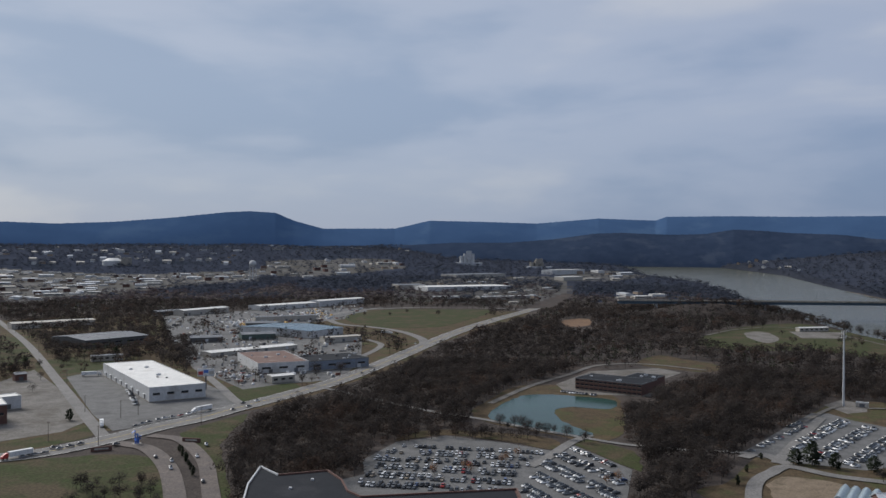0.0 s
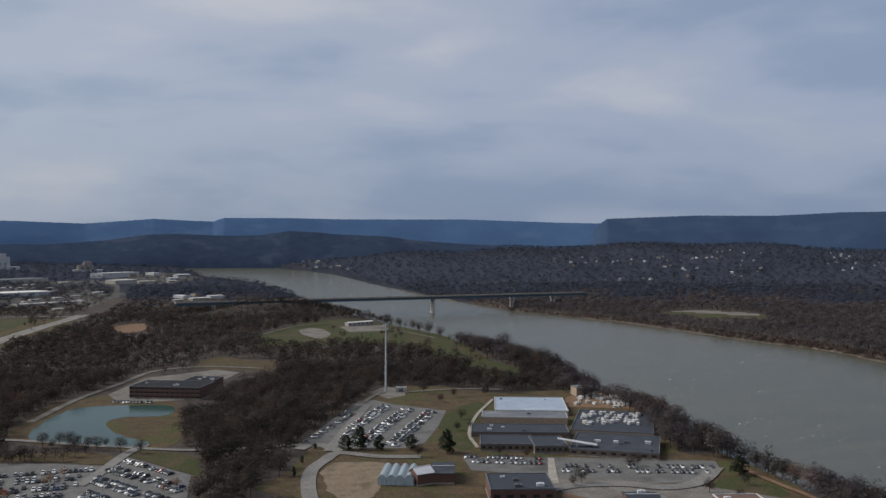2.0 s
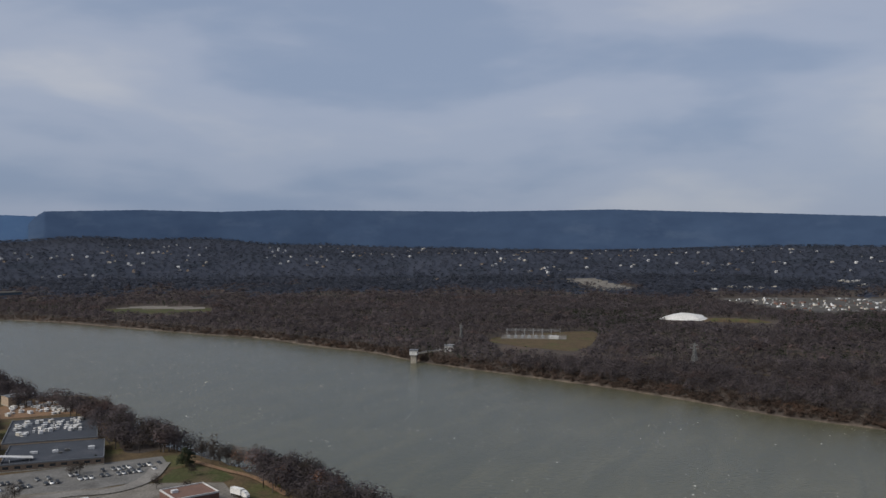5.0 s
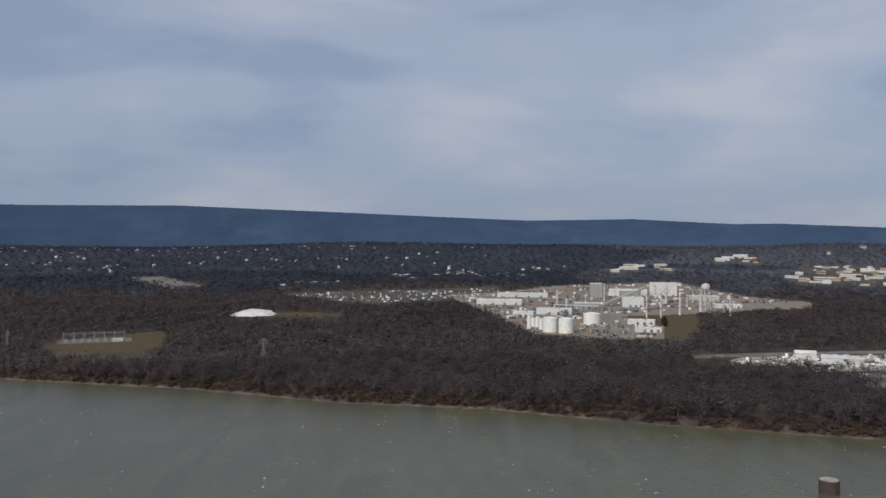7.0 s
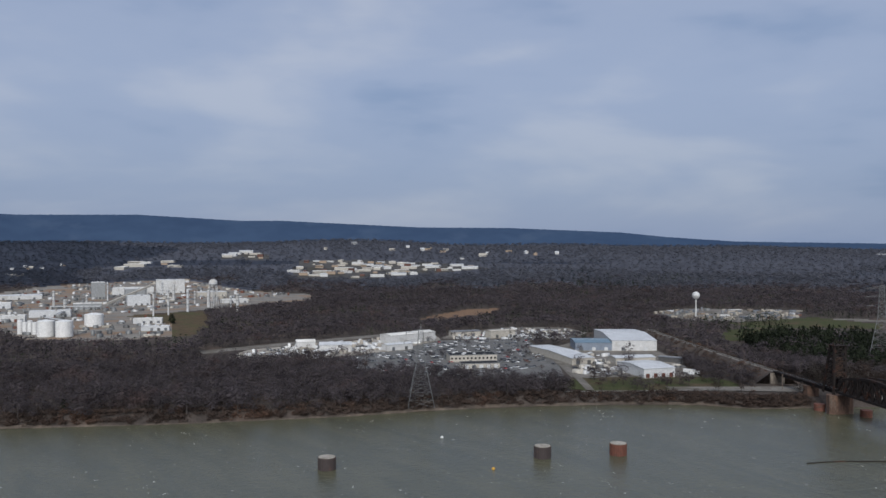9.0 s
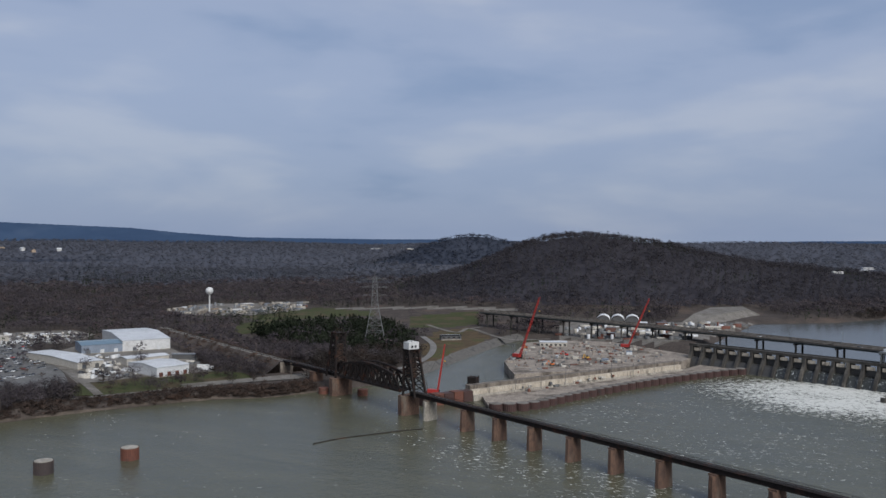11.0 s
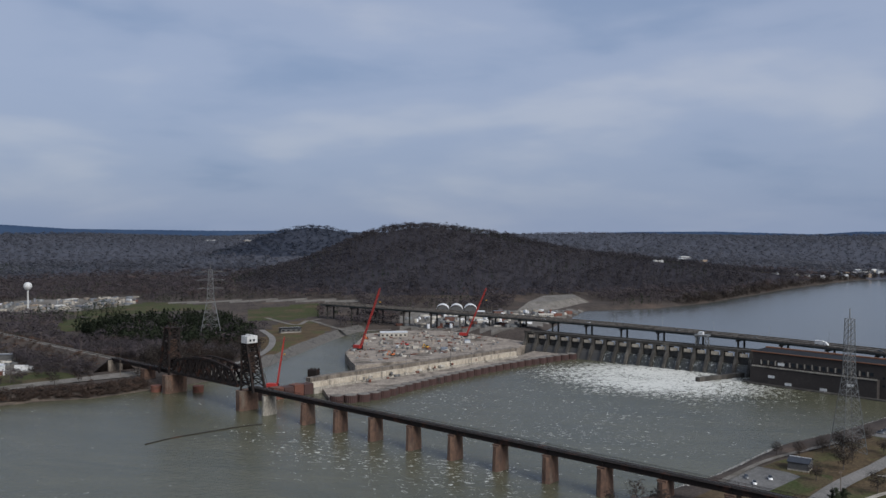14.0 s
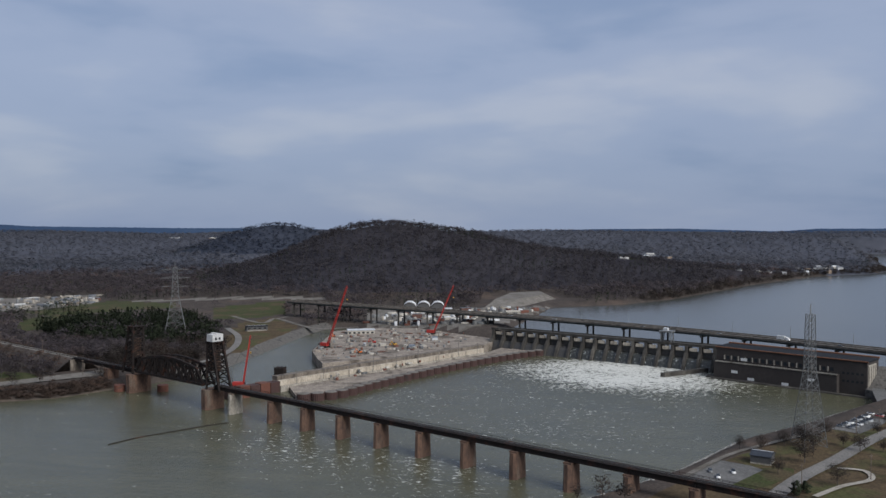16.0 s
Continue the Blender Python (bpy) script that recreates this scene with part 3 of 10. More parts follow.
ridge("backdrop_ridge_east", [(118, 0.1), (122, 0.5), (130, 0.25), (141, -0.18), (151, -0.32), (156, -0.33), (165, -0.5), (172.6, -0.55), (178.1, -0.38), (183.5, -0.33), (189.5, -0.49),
       (191.8, -0.31), (195.4, -0.29), (204, -0.3)], 4500, 4830, 15, "low haze-blue wooded hills on the skyline", M["ridge"])


# ---- small builders ----
def thing(name, m, label, category, group=""):
    e = new(name)
    e.empty_display_size = 1.0
    e.matrix_world = m
    return tagged(e, label, category, group)


def part(name, bm, mat, parent=None, label=""):
    me = bpy.data.meshes.new(name)
    if isinstance(bm, bmesh.types.BMesh):
        bm.normal_update()
        bm.to_mesh(me)
        bm.free()
    me.materials.append(mat)
    ob = new(name, me)
    ob.parent = parent
    if label:
        ob["label"] = label
    return ob


def box(bm, x0, y0, z0, x1, y1, z1):
    v = [bm.verts.new(p) for p in ((x0, y0, z0), (x1, y0, z0), (x1, y1, z0), (x0, y1, z0), (x0, y0, z1), (x1, y0, z1), (x1, y1, z1), (x0, y1, z1))]
    for f in ((3, 2, 1, 0), (4, 5, 6, 7), (0, 1, 5, 4), (1, 2, 6, 5), (2, 3, 7, 6), (3, 0, 4, 7)):
        bm.faces.new([v[i] for i in f])
    return bm


def cyl(bm, x, y, z0, z1, r0, r1=None, n=12, cap=True):
    r1 = r0 if r1 is None else r1
    a = [bm.verts.new((x + r0 * math.cos(2 * math.pi * i / n), y + r0 * math.sin(2 * math.pi * i / n), z0)) for i in range(n)]
    b = [bm.verts.new((x + r1 * math.cos(2 * math.pi * i / n), y + r1 * math.sin(2 * math.pi * i / n), z1)) for i in range(n)]
    for i in range(n):
        bm.faces.new((a[i], a[(i + 1) % n], b[(i + 1) % n], b[i]))
    if cap:
        bm.faces.new(b)
        bm.faces.new(a[::-1])
    return bm


def beam(bm, p, q, w, h=None):
    """A square bar from p to q."""
    h = h or w
    p, q = Vector(p), Vector(q)
    d = (q - p).normalized()
    side = d.cross(Vector((0, 0, 1)))
    side = side.normalized() if side.length > 1e-4 else Vector((1, 0, 0))
    up = side.cross(d).normalized()
    c = [side * (sx * w / 2) + up * (sz * h / 2) for sx, sz in ((-1, -1), (1, -1), (1, 1), (-1, 1))]
    a = [bm.verts.new(p + o) for o in c]
    b = [bm.verts.new(q + o) for o in c]
    for i in range(4):
        bm.faces.new((a[i], a[(i + 1) % 4], b[(i + 1) % 4], b[i]))
    bm.faces.new(a[::-1])
    bm.faces.new(b)
    return bm


def prism(bm, pts, z0, z1):
    a = [bm.verts.new((x, y, z0)) for x, y in pts]
    b = [bm.verts.new((x, y, z1)) for x, y in pts]
    n = len(pts)
    for i in range(n):
        bm.faces.new((a[i], a[(i + 1) % n], b[(i + 1) % n], b[i]))
    bm.faces.new(b)
    bm.faces.new(a[::-1])
    bmesh.ops.recalc_face_normals(bm, faces=bm.faces)
    return bm


def lattice(bm, a0, a1, b0, b1, n, w):
    """A zigzag of bars between two edges, a0-a1 and b0-b1."""
    a0, a1, b0, b1 = Vector(a0), Vector(a1), Vector(b0), Vector(b1)
    for i in range(n):
        p, q = a0.lerp(a1, i / n), b0.lerp(b1, i / n)
        p2, q2 = a0.lerp(a1, (i + 1) / n), b0.lerp(b1, (i + 1) / n)
        beam(bm, p, q2, w)
        beam(bm, q, p2, w)
        beam(bm, p2, q2, w)
    return bm


def gz1(x, y):
    return float(ground_z(np.array([x]), np.array([y]))[0])


BLOCKED = []      # polygons where no wild tree grows, with the share of trees kept
PATCH_Z = 6.0
PATCHES = []


def block(poly, keep=0.0, tall=11.0):
    """Keep trees off a piece of ground and off the strip in front of it, so that it stays open to the river side."""
    for k in np.linspace(0, tall, 5) if tall else (0,):
        f = (124 - k) / 124
        BLOCKED.append(([(x * f, y * f) for x, y in poly], keep))


def catmull(pts, per=6, closed=False):
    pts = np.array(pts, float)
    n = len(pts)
    res = []
    for i in range(n if closed else n - 1):
        p0 = pts[(i - 1) % n] if closed or i > 0 else 2 * pts[0] - pts[1]
        p1, p2 = pts[i], pts[(i + 1) % n]
        p3 = pts[(i + 2) % n] if closed or i + 2 < n else 2 * pts[-1] - pts[-2]
        for k in range(per):
            u = k / per
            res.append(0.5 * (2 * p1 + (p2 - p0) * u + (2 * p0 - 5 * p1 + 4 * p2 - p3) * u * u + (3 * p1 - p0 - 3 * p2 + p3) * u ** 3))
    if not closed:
        res.append(pts[-1])
    return np.array(res)


def patch(name, mat, pts, label, layer=1, organic=False, keep=0.0):
    """A sheet of ground cover with a thin edge on the valley floor."""
    ring = catmull(pts, 5, True) if organic else np.array(pts, float)
    if organic:
        ring = ring + np.array([[noise.noise((x / 9, y / 9, 0)) * 2.5, noise.noise((x / 9, y / 9, 7)) * 2.5] for x, y in ring])
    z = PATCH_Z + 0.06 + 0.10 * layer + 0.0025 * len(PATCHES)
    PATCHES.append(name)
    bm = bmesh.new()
    top = [bm.verts.new((x, y, z)) for x, y in ring]
    low = [bm.verts.new((x, y, z - 0.5)) for x, y in ring]
    bm.faces.new(top)
    n = len(ring)
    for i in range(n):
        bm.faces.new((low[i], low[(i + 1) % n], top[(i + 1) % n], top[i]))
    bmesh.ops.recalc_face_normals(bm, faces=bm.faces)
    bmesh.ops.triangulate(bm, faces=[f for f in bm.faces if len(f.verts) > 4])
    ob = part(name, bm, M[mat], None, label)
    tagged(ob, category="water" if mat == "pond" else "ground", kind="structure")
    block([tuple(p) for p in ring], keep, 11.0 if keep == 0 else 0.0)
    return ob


def ribbon(bm, line, width, z, offset=0.0):
    d = np.gradient(line, axis=0)
    d /= np.linalg.norm(d, axis=1)[:, None] + 1e-9
    nrm = np.stack([-d[:, 1], d[:, 0]], 1)
    le, ri = line + nrm * (offset + width / 2), line + nrm * (offset - width / 2)
    a = [bm.verts.new((x, y, z)) for x, y in le]
    b = [bm.verts.new((x, y, z)) for x, y in ri]
    for i in range(len(line) - 1):
        bm.faces.new((b[i], b[i + 1], a[i + 1], a[i]))
    return le, ri


ROADS = {}


def road(name, pts, width, label, mat="road", lines=0):
    line = catmull(pts, 8)
    bm = bmesh.new()
    z = PATCH_Z + 0.46 + 0.013 * len(ROADS)
    le, ri = ribbon(bm, line, width, z)
    ob = part(name, bm, M[mat], None, label)
    tagged(ob, category="road", kind="structure")
    ROADS[name] = (line, z)
    wide = width / 2 + 4
    d = np.gradient(line, axis=0)
    d /= np.linalg.norm(d, axis=1)[:, None] + 1e-9
    nrm = np.stack([-d[:, 1], d[:, 0]], 1)
    n = len(line)
    for i in range(0, n - 1, 6):
        j = min(i + 6, n - 1) + 1
        block([tuple(p) for p in np.concatenate([(line + nrm * wide)[i:j], (line - nrm * wide)[i:j][::-1]])], 0.0, 0.0 if name in ("greenway", "river_walk", "bank_clearing") else 11.0)
    if lines:
        for off, w, m2 in ((0.25, 0.3, "yellow_paint"), (-0.25, 0.3, "yellow_paint"), (width / 2 - 0.6, 0.3, "white_paint"), (-width / 2 + 0.6, 0.3, "white_paint")):
            b2 = bmesh.new()
            ribbon(b2, line, w, z + 0.05, off)
            part("road_line", b2, M[m2], ob)
        for side in (-1, 1):
            b2 = bmesh.new()
            for i in range(len(line) - 1):
                seg = line[i + 1] - line[i]
                ln = float(np.hypot(*seg))
                for k in range(int(ln // 12)):
                    p = line[i] + seg * (k * 12 / ln)
                    q = line[i] + seg * ((k * 12 + 4) / ln)
                    ribbon(b2, np.array([p, q]), 0.3, z + 0.05, side * width / 4)
            part("lane_line", b2, M["white_paint"], ob)
        for side in (-1, 1):
            b2 = bmesh.new()
            l1, r1 = ribbon(b2, line, 0.5, z + 0.14, side * (width / 2 + 0.25))
            geom = bmesh.ops.extrude_face_region(b2, geom=list(b2.faces))
            bmesh.ops.translate(b2, vec=(0, 0, -0.3), verts=[v for v in geom["geom"] if isinstance(v, bmesh.types.BMVert)])
            part("kerb", b2, M["concrete"], ob)
    return ob


FAR_MATS = {}


def clearing(mat, pts, keep=0.0):
    """Open ground far off: cover on the land itself, with a share of the trees kept."""
    block(pts, keep, 8.0 if keep < 0.1 else 0.0)
    if mat not in FAR_MATS:
        ground.data.materials.append(M[mat])
        FAR_MATS[mat] = len(ground.data.materials) - 1
    idx = np.zeros(len(ground.data.polygons), np.int32)
    ground.data.polygons.foreach_get("material_index", idx)
    idx[inside(qc[:, 0], qc[:, 1], pts)] = FAR_MATS[mat]
    ground.data.polygons.foreach_set("material_index", idx)


# ---- ground cover, roads and clearings ----
# -- city side: lawns, yards and lots
patch("scrub", "dry_grass", [(-787, 1426), (-517, 1571), (-310, 1675), (-166, 2058), (110, 1744), (162, 1630), (13, 1176), (-48, 894), (-91, 766), (-132, 669), (-184, 623), (-234, 565), (-291, 516)], "dry scrubby ground between yards and warehouses", 0, True, keep=0.80)
patch("loop_green", "grass", [(-272, 483), (-227, 501), (-195, 512), (-170, 503), (-147, 457), (-120, 383), (-215, 381)], "patchy winter lawn inside the campus turn", 0, True)
patch("verge_green", "grass", [(-172, 570), (-155, 620), (-142, 635), (-140, 559), (-133, 521), (-110, 447), (-93, 384), (-103, 384), (-126, 469), (-151, 528)], "green verge beside the campus drive", 0, True)
patch("street_green", "grass", [(-282, 524), (-252, 564), (-241, 591), (-227, 562), (-242, 535), (-272, 506)], "green strip along the street", 0, True)
patch("store_green", "grass", [(-189, 746), (-174, 778), (-147, 796), (-119, 749), (-146, 714), (-157, 680)], "small green lawn below the store", 1, True)
patch("shed_green", "grass", [(-424, 898), (-410, 959), (-359, 933), (-333, 873), (-354, 811)], "green strip beside the side road", 0, True, keep=0.12)
patch("corner_green", "grass", [(-605, 1137), (-568, 1154), (-469, 992), (-447, 919), (-476, 895)], "green lawn by the side road corner", 0, True, keep=0.10)
patch("lot_green", "grass", [(-352, 797), (-343, 804), (-271, 676), (-268, 659)], "narrow green strip beside the lot", 1)
patch("concrete_yard", "gravel", [(-397, 738), (-405, 857), (-328, 741), (-265, 630), (-250, 604), (-252, 573), (-289, 531)], "cracked pale concrete yard of a low plant", 1)
patch("warehouse_lot", "asphalt", [(-353, 811), (-336, 872), (-308, 926), (-175, 718), (-161, 687), (-181, 613), (-220, 577), (-255, 631)], "worn asphalt lot round the white warehouse", 1)
patch("works_yard", "asphalt", [(-364, 1152), (-496, 1521), (-349, 1702), (-181, 1929), (-130, 1552), (-236, 1373), (-109, 1168), (-88, 937), (-96, 808), (-144, 779), (-172, 747), (-256, 884)], "worn grey yard of the metal works", 1, keep=0.16)
patch("scrap_yard", "asphalt", [(-295, 1590), (-246, 1760), (-196, 1546), (-242, 1403), (-307, 1368), (-330, 1318), (-388, 1470)], "dark storage yard full of parked plant", 2)
patch("loop_lawn", "grass", [(-165, 1476), (-166, 1602), (-115, 1708), (-27, 1748), (96, 1727), (15, 1392), (-55, 1328), (-119, 1362)], "green lawn inside the ramp loop", 1, True)
patch("ramp_lawn", "dry_grass", [(-70, 1291), (15, 1372), (66, 1506), (23, 1297), (-14, 1153), (-34, 1210)], "dry grass between two ramps", 1, True)
patch("car_park", "asphalt", [(-46, 502), (-29, 549), (3, 569), (42, 548), (70, 526), (82, 546), (107, 484), (93, 431), (77, 387), (-56, 384), (-54, 459), (-42, 471)], "large grey car park full of cars", 1)
patch("car_park_lawn", "dry_grass", [(-30, 553), (-8, 586), (45, 577), (74, 557), (67, 532), (43, 552), (3, 572)], "strip of brown grass above the car park", 1, True)
patch("drive_lawn", "grass", [(83, 550), (91, 561), (117, 528), (113, 487), (108, 487)], "strip of green lawn beside the car park", 1, True)
patch("office_yard", "gravel", [(104, 787), (149, 871), (225, 899), (240, 865), (204, 813), (176, 726), (107, 736)], "pale drive and forecourt round the brick office", 1)
patch("pond_bank", "dry_grass", [(32, 688), (65, 771), (85, 779), (104, 781), (144, 730), (138, 658), (121, 577), (95, 552), (76, 573), (34, 613), (22, 647)], "brown grassy bank round the pond", 0, True)
patch("pond_water", "pond", [(36, 648), (55, 701), (75, 731), (106, 727), (141, 705), (130, 669), (98, 674), (84, 651), (89, 610), (101, 576), (84, 572), (61, 598), (38, 620)], "small turquoise pond below the brick office", 1, True)
patch("clearing_brown", "dry_grass", [(216, 953), (252, 1006), (271, 975), (295, 922), (267, 873), (216, 912)], "brown cleared strip in the wood", 0, True)
patch("clay_strip", "dirt", [(206, 1480), (258, 1535), (239, 1399), (200, 1372)], "bare orange clay strip in the wood", 0, True)
patch("park_lawn", "grass", [(334, 1131), (402, 1283), (513, 1410), (601, 1443), (611, 1254), (600, 1084), (519, 833), (506, 764), (475, 712), (449, 731), (471, 852), (486, 964), (465, 1057), (372, 1064)], "green riverside park lawn", 0, True, keep=0.03)
patch("park_path", "gravel", [(446, 1276), (484, 1304), (471, 1207), (435, 1149), (427, 1187)], "pale bare patch in the park", 1, True)
patch("park_plaza", "gravel", [(526, 1310), (603, 1302), (566, 1209), (505, 1213)], "pale paved plaza by the park shelter", 1)
patch("mast_pad", "gravel", [(305, 690), (331, 715), (342, 694), (326, 662), (307, 654)], "gravel pad at the foot of the mast", 1)
# -- college grounds
patch("college_lawn", "dry_grass", [(142, 415), (158, 468), (220, 564), (285, 661), (338, 709), (384, 680), (402, 633), (455, 622), (513, 567), (411, 434), (382, 391), (399, 378), (390, 330), (369, 285), (340, 247)], "worn brown lawn round the college", 0, True)
patch("college_green", "grass", [(318, 574), (364, 607), (357, 581), (309, 516), (277, 466), (267, 473), (279, 516)], "patchy green lawn beside the college", 1, True)
patch("corner_green_lawn", "grass", [(336, 326), (365, 341), (377, 327), (366, 302), (355, 300), (335, 310)], "green lawn corner near the river walk", 1, True)
patch("college_car_park", "asphalt", [(180, 523), (204, 554), (243, 607), (280, 655), (293, 655), (299, 628), (323, 584), (288, 533), (256, 492), (239, 486), (203, 504)], "grey car park beside the trees", 1)
patch("college_front_lot", "asphalt", [(259, 448), (313, 418), (385, 369), (372, 352), (346, 336), (306, 357), (273, 394), (248, 419)], "front car park of the college building", 1)
patch("roundabout_soil", "tan_soil", [(167, 439), (174, 458), (188, 471), (209, 461), (209, 445), (184, 406), (174, 396), (161, 406)], "bare tan soil inside the turning loop", 1, True)
patch("equipment_yard", "dirt", [(414, 554), (440, 588), (474, 606), (497, 556), (428, 458), (419, 457), (461, 516)], "orange soil training yard with piled white gear", 1)
patch("garden_bed", "dirt", [(259, 349), (277, 362), (296, 349), (303, 335), (280, 318), (253, 333)], "orange bare soil bed among the paths", 1, True)
patch("plaza", "gravel", [(265, 390), (284, 386), (340, 330), (356, 299), (331, 266), (292, 291), (267, 356)], "pale paved drive behind the college", 1)
patch("plaza_walk", "concrete", [(302, 421), (305, 419), (274, 372), (270, 376)], "white concrete walk to the college door", 3)
# -- far bank
patch("substation_pad", "dry_grass", [(1043, 440), (1114, 427), (1208, 344), (995, 296), (987, 347), (1009, 400)], "grassy platform of the substation", 0, True)
patch("white_yard", "concrete", [(876, -318), (916, -358), (925, -416), (925, -474), (931, -549), (931, -616), (875, -588), (819, -483), (808, -388), (816, -313)], "pale concrete works yard", 1, keep=0.03)
patch("salvage_yard", "asphalt", [(793, -381), (819, -483), (870, -585), (826, -681), (656, -582), (572, -517), (575, -481), (645, -421), (717, -392)], "dark yard packed with parked vehicles", 1, keep=0.03)
patch("upper_yard", "gravel", [(885, -594), (929, -642), (944, -748), (900, -813), (829, -789), (789, -713), (826, -681)], "pale gravel yard above the vehicle yard", 1, keep=0.03)
patch("depot_yard", "gravel", [(732, -627), (782, -744), (668, -738), (572, -670), (509, -621), (511, -580), (574, -526)], "pale gravel yard round the white depot", 1, keep=0.03)
patch("bank_lawn", "grass", [(568, -513), (509, -621), (455, -598), (515, -490)], "strip of green grass above the river bank", 1, True, keep=0.30)
patch("railway_cut", "gravel", [(938, -308), (955, -430), (968, -562), (944, -552), (930, -418), (912, -305)], "bare tan railway bank", 2)
# -- dam side
clearing("dry_grass", [(421, -870), (466, -994), (445, -1058), (384, -982), (367, -922), (361, -844), (354, -773), (356, -743)], 0.03)
clearing("grass", [(577, -1147), (499, -1231), (446, -1090), (465, -1050), (512, -1027)], 0.04)
patch("prison_lawn", "grass", [(748, -969), (735, -1041), (720, -1164), (630, -1183), (567, -1136), (543, -1080), (646, -1059), (660, -956), (671, -869)], "green strip below the compound", 0, True)
patch("bank_terrace", "gravel", [(492, -556), (428, -652), (412, -636), (474, -546)], "pale gravel terrace above the bank", 1, keep=0.15)
patch("south_park", "dry_grass", [(-14, -400), (-35, -438), (-69, -490), (-110, -537), (-147, -581), (-196, -649), (-267, -710), (-139, -366), (14, -337), (1, -377)], "brown riverside park lawn below the dam", 0, True)
patch("south_lawn", "grass", [(-53, -434), (-67, -456), (-86, -458), (-71, -430), (-54, -417)], "green lawn beside the small car park", 1, True)
patch("south_car_park", "asphalt", [(-32, -434), (-50, -469), (-65, -461), (-70, -454), (-51, -424), (-36, -419)], "small car park by the riverside shelter", 1)
patch("switchyard", "asphalt", [(-183, -693), (-214, -764), (-275, -802), (-242, -705), (-198, -664), (-174, -645)], "dark asphalt yard beside the powerhouse", 1)
patch("shore_lot", "asphalt", [(-124, -554), (-176, -640), (-193, -649), (-159, -575), (-138, -545)], "small lot along the shore", 1)
# -- roads
road("main_road", [(-295, 484), (-256, 501), (-234, 518), (-211, 554), (-194, 589), (-175, 619), (-157, 661), (-125, 729), (-92, 812), (-52, 968), (-13, 1132), (22, 1271), (84, 1472), (171, 1719), (260, 2017), (337, 2345), (414, 2796), (442, 3273)], 21.0, "busy four-lane city road", "road", 1)
road("bridge_approach", [(-98, 1791), (20, 1819), (138, 1813), (215, 1856), (392, 1892), (519, 1904), (609, 1932)], 11.0, "raised highway to the river bridge", "road", 0)
road("works_entry", [(-225, 1544), (-192, 1599), (-150, 1720), (-77, 1863)], 8.0, "short ramp road beside the depots", "road", 0)
road("side_road", [(-218, 557), (-261, 631), (-356, 797), (-510, 1064), (-682, 1340), (-879, 1652)], 9.0, "straight side road with poles", "road", 0)
road("campus_drive", [(-204, 541), (-180, 527), (-155, 486), (-135, 436), (-118, 383)], 11.0, "curving campus drive", "drive", 0)
road("campus_exit", [(-190, 563), (-166, 550), (-138, 500), (-120, 447), (-101, 384)], 9.0, "curving campus exit lane", "drive", 0)
road("loop_ramp", [(172, 1734), (89, 1775), (-27, 1780), (-118, 1739), (-182, 1657), (-200, 1521), (-166, 1388), (-107, 1334), (-60, 1265), (-29, 1173), (-22, 1092)], 13.0, "looping highway ramp", "road", 0)
road("works_drive", [(-106, 936), (-91, 976), (-77, 1089), (-100, 1154)], 8.0, "short drive into the works", "road", 0)
road("yard_drive", [(-253, 885), (-196, 761), (-163, 687), (-144, 664)], 8.0, "short drive past the warehouse", "road", 0)
road("greenway", [(-111, 765), (-61, 709), (-9, 652), (28, 624), (65, 588), (85, 571), (114, 547), (146, 533), (189, 525)], 5.0, "narrow road through the wood", "road", 0)
road("car_park_drive", [(98, 572), (82, 549), (61, 507), (50, 489)], 7.0, "drive between pond and car park", "road", 0)
road("office_drive", [(38, 686), (79, 774), (123, 845), (165, 914), (219, 926), (270, 882)], 6.0, "gravel drive to the brick office", "gravel", 0)
road("campus_loop", [(237, 460), (215, 473), (198, 492), (183, 479), (168, 460), (155, 429), (144, 392)], 8.0, "curving campus road", "road", 0)
road("campus_street", [(200, 496), (193, 523), (179, 513)], 8.0, "short campus street", "road", 0)
road("college_road", [(279, 635), (211, 528), (194, 500)], 7.0, "lane through the college car park", "road", 0)
road("pad_track", [(260, 621), (298, 668), (318, 687)], 4.0, "track to the mast pad", "gravel", 0)
road("service_drive", [(373, 357), (342, 339), (319, 339), (304, 354), (284, 364), (266, 365), (246, 357)], 9.0, "grey service drive behind the college", "road", 0)
road("college_walk", [(279, 464), (296, 503), (332, 554), (380, 608)], 2.5, "narrow pale concrete walk", "concrete", 0)
road("upper_walk", [(332, 675), (369, 672), (396, 661), (416, 646)], 4.0, "pale gravel walk above the college", "gravel", 0)
road("river_walk", [(383, 344), (375, 313), (369, 288), (351, 255)], 4.0, "tan riverside path", "dirt", 0)
road("park_drive", [(380, 1242), (457, 1337), (541, 1375), (577, 1246), (577, 1076)], 4.0, "pale park path", "gravel", 0)
road("bank_clearing", [(918, 252), (901, 161), (869, 71), (836, 14), (792, -39), (746, -86)], 7.0, "tan grassy power line clearing in the bank wood", "dry_grass", 0)
road("depot_road", [(750, -644), (656, -582), (571, -530), (514, -492)], 7.0, "pale track down to the bank", "gravel", 0)
road("bank_road", [(520, -470), (491, -517), (458, -574), (419, -622)], 6.0, "gravel road along the bank", "gravel", 0)
road("lock_road", [(454, -939), (409, -872), (376, -792), (364, -723), (371, -675)], 7.0, "curving road down to the river", "road", 0)
road("field_road", [(661, -1222), (586, -1149), (442, -999), (436, -1045), (354, -959), (306, -980)], 6.0, "pale road across the field", "gravel", 0)
road("field_lane", [(436, -1045), (424, -1104), (404, -1186)], 5.0, "pale lane", "gravel", 0)
road("shore_drive", [(-68, -410), (-87, -445), (-110, -480), (-140, -529), (-170, -570), (-227, -640)], 8.0, "park road along the shore", "road", 0)
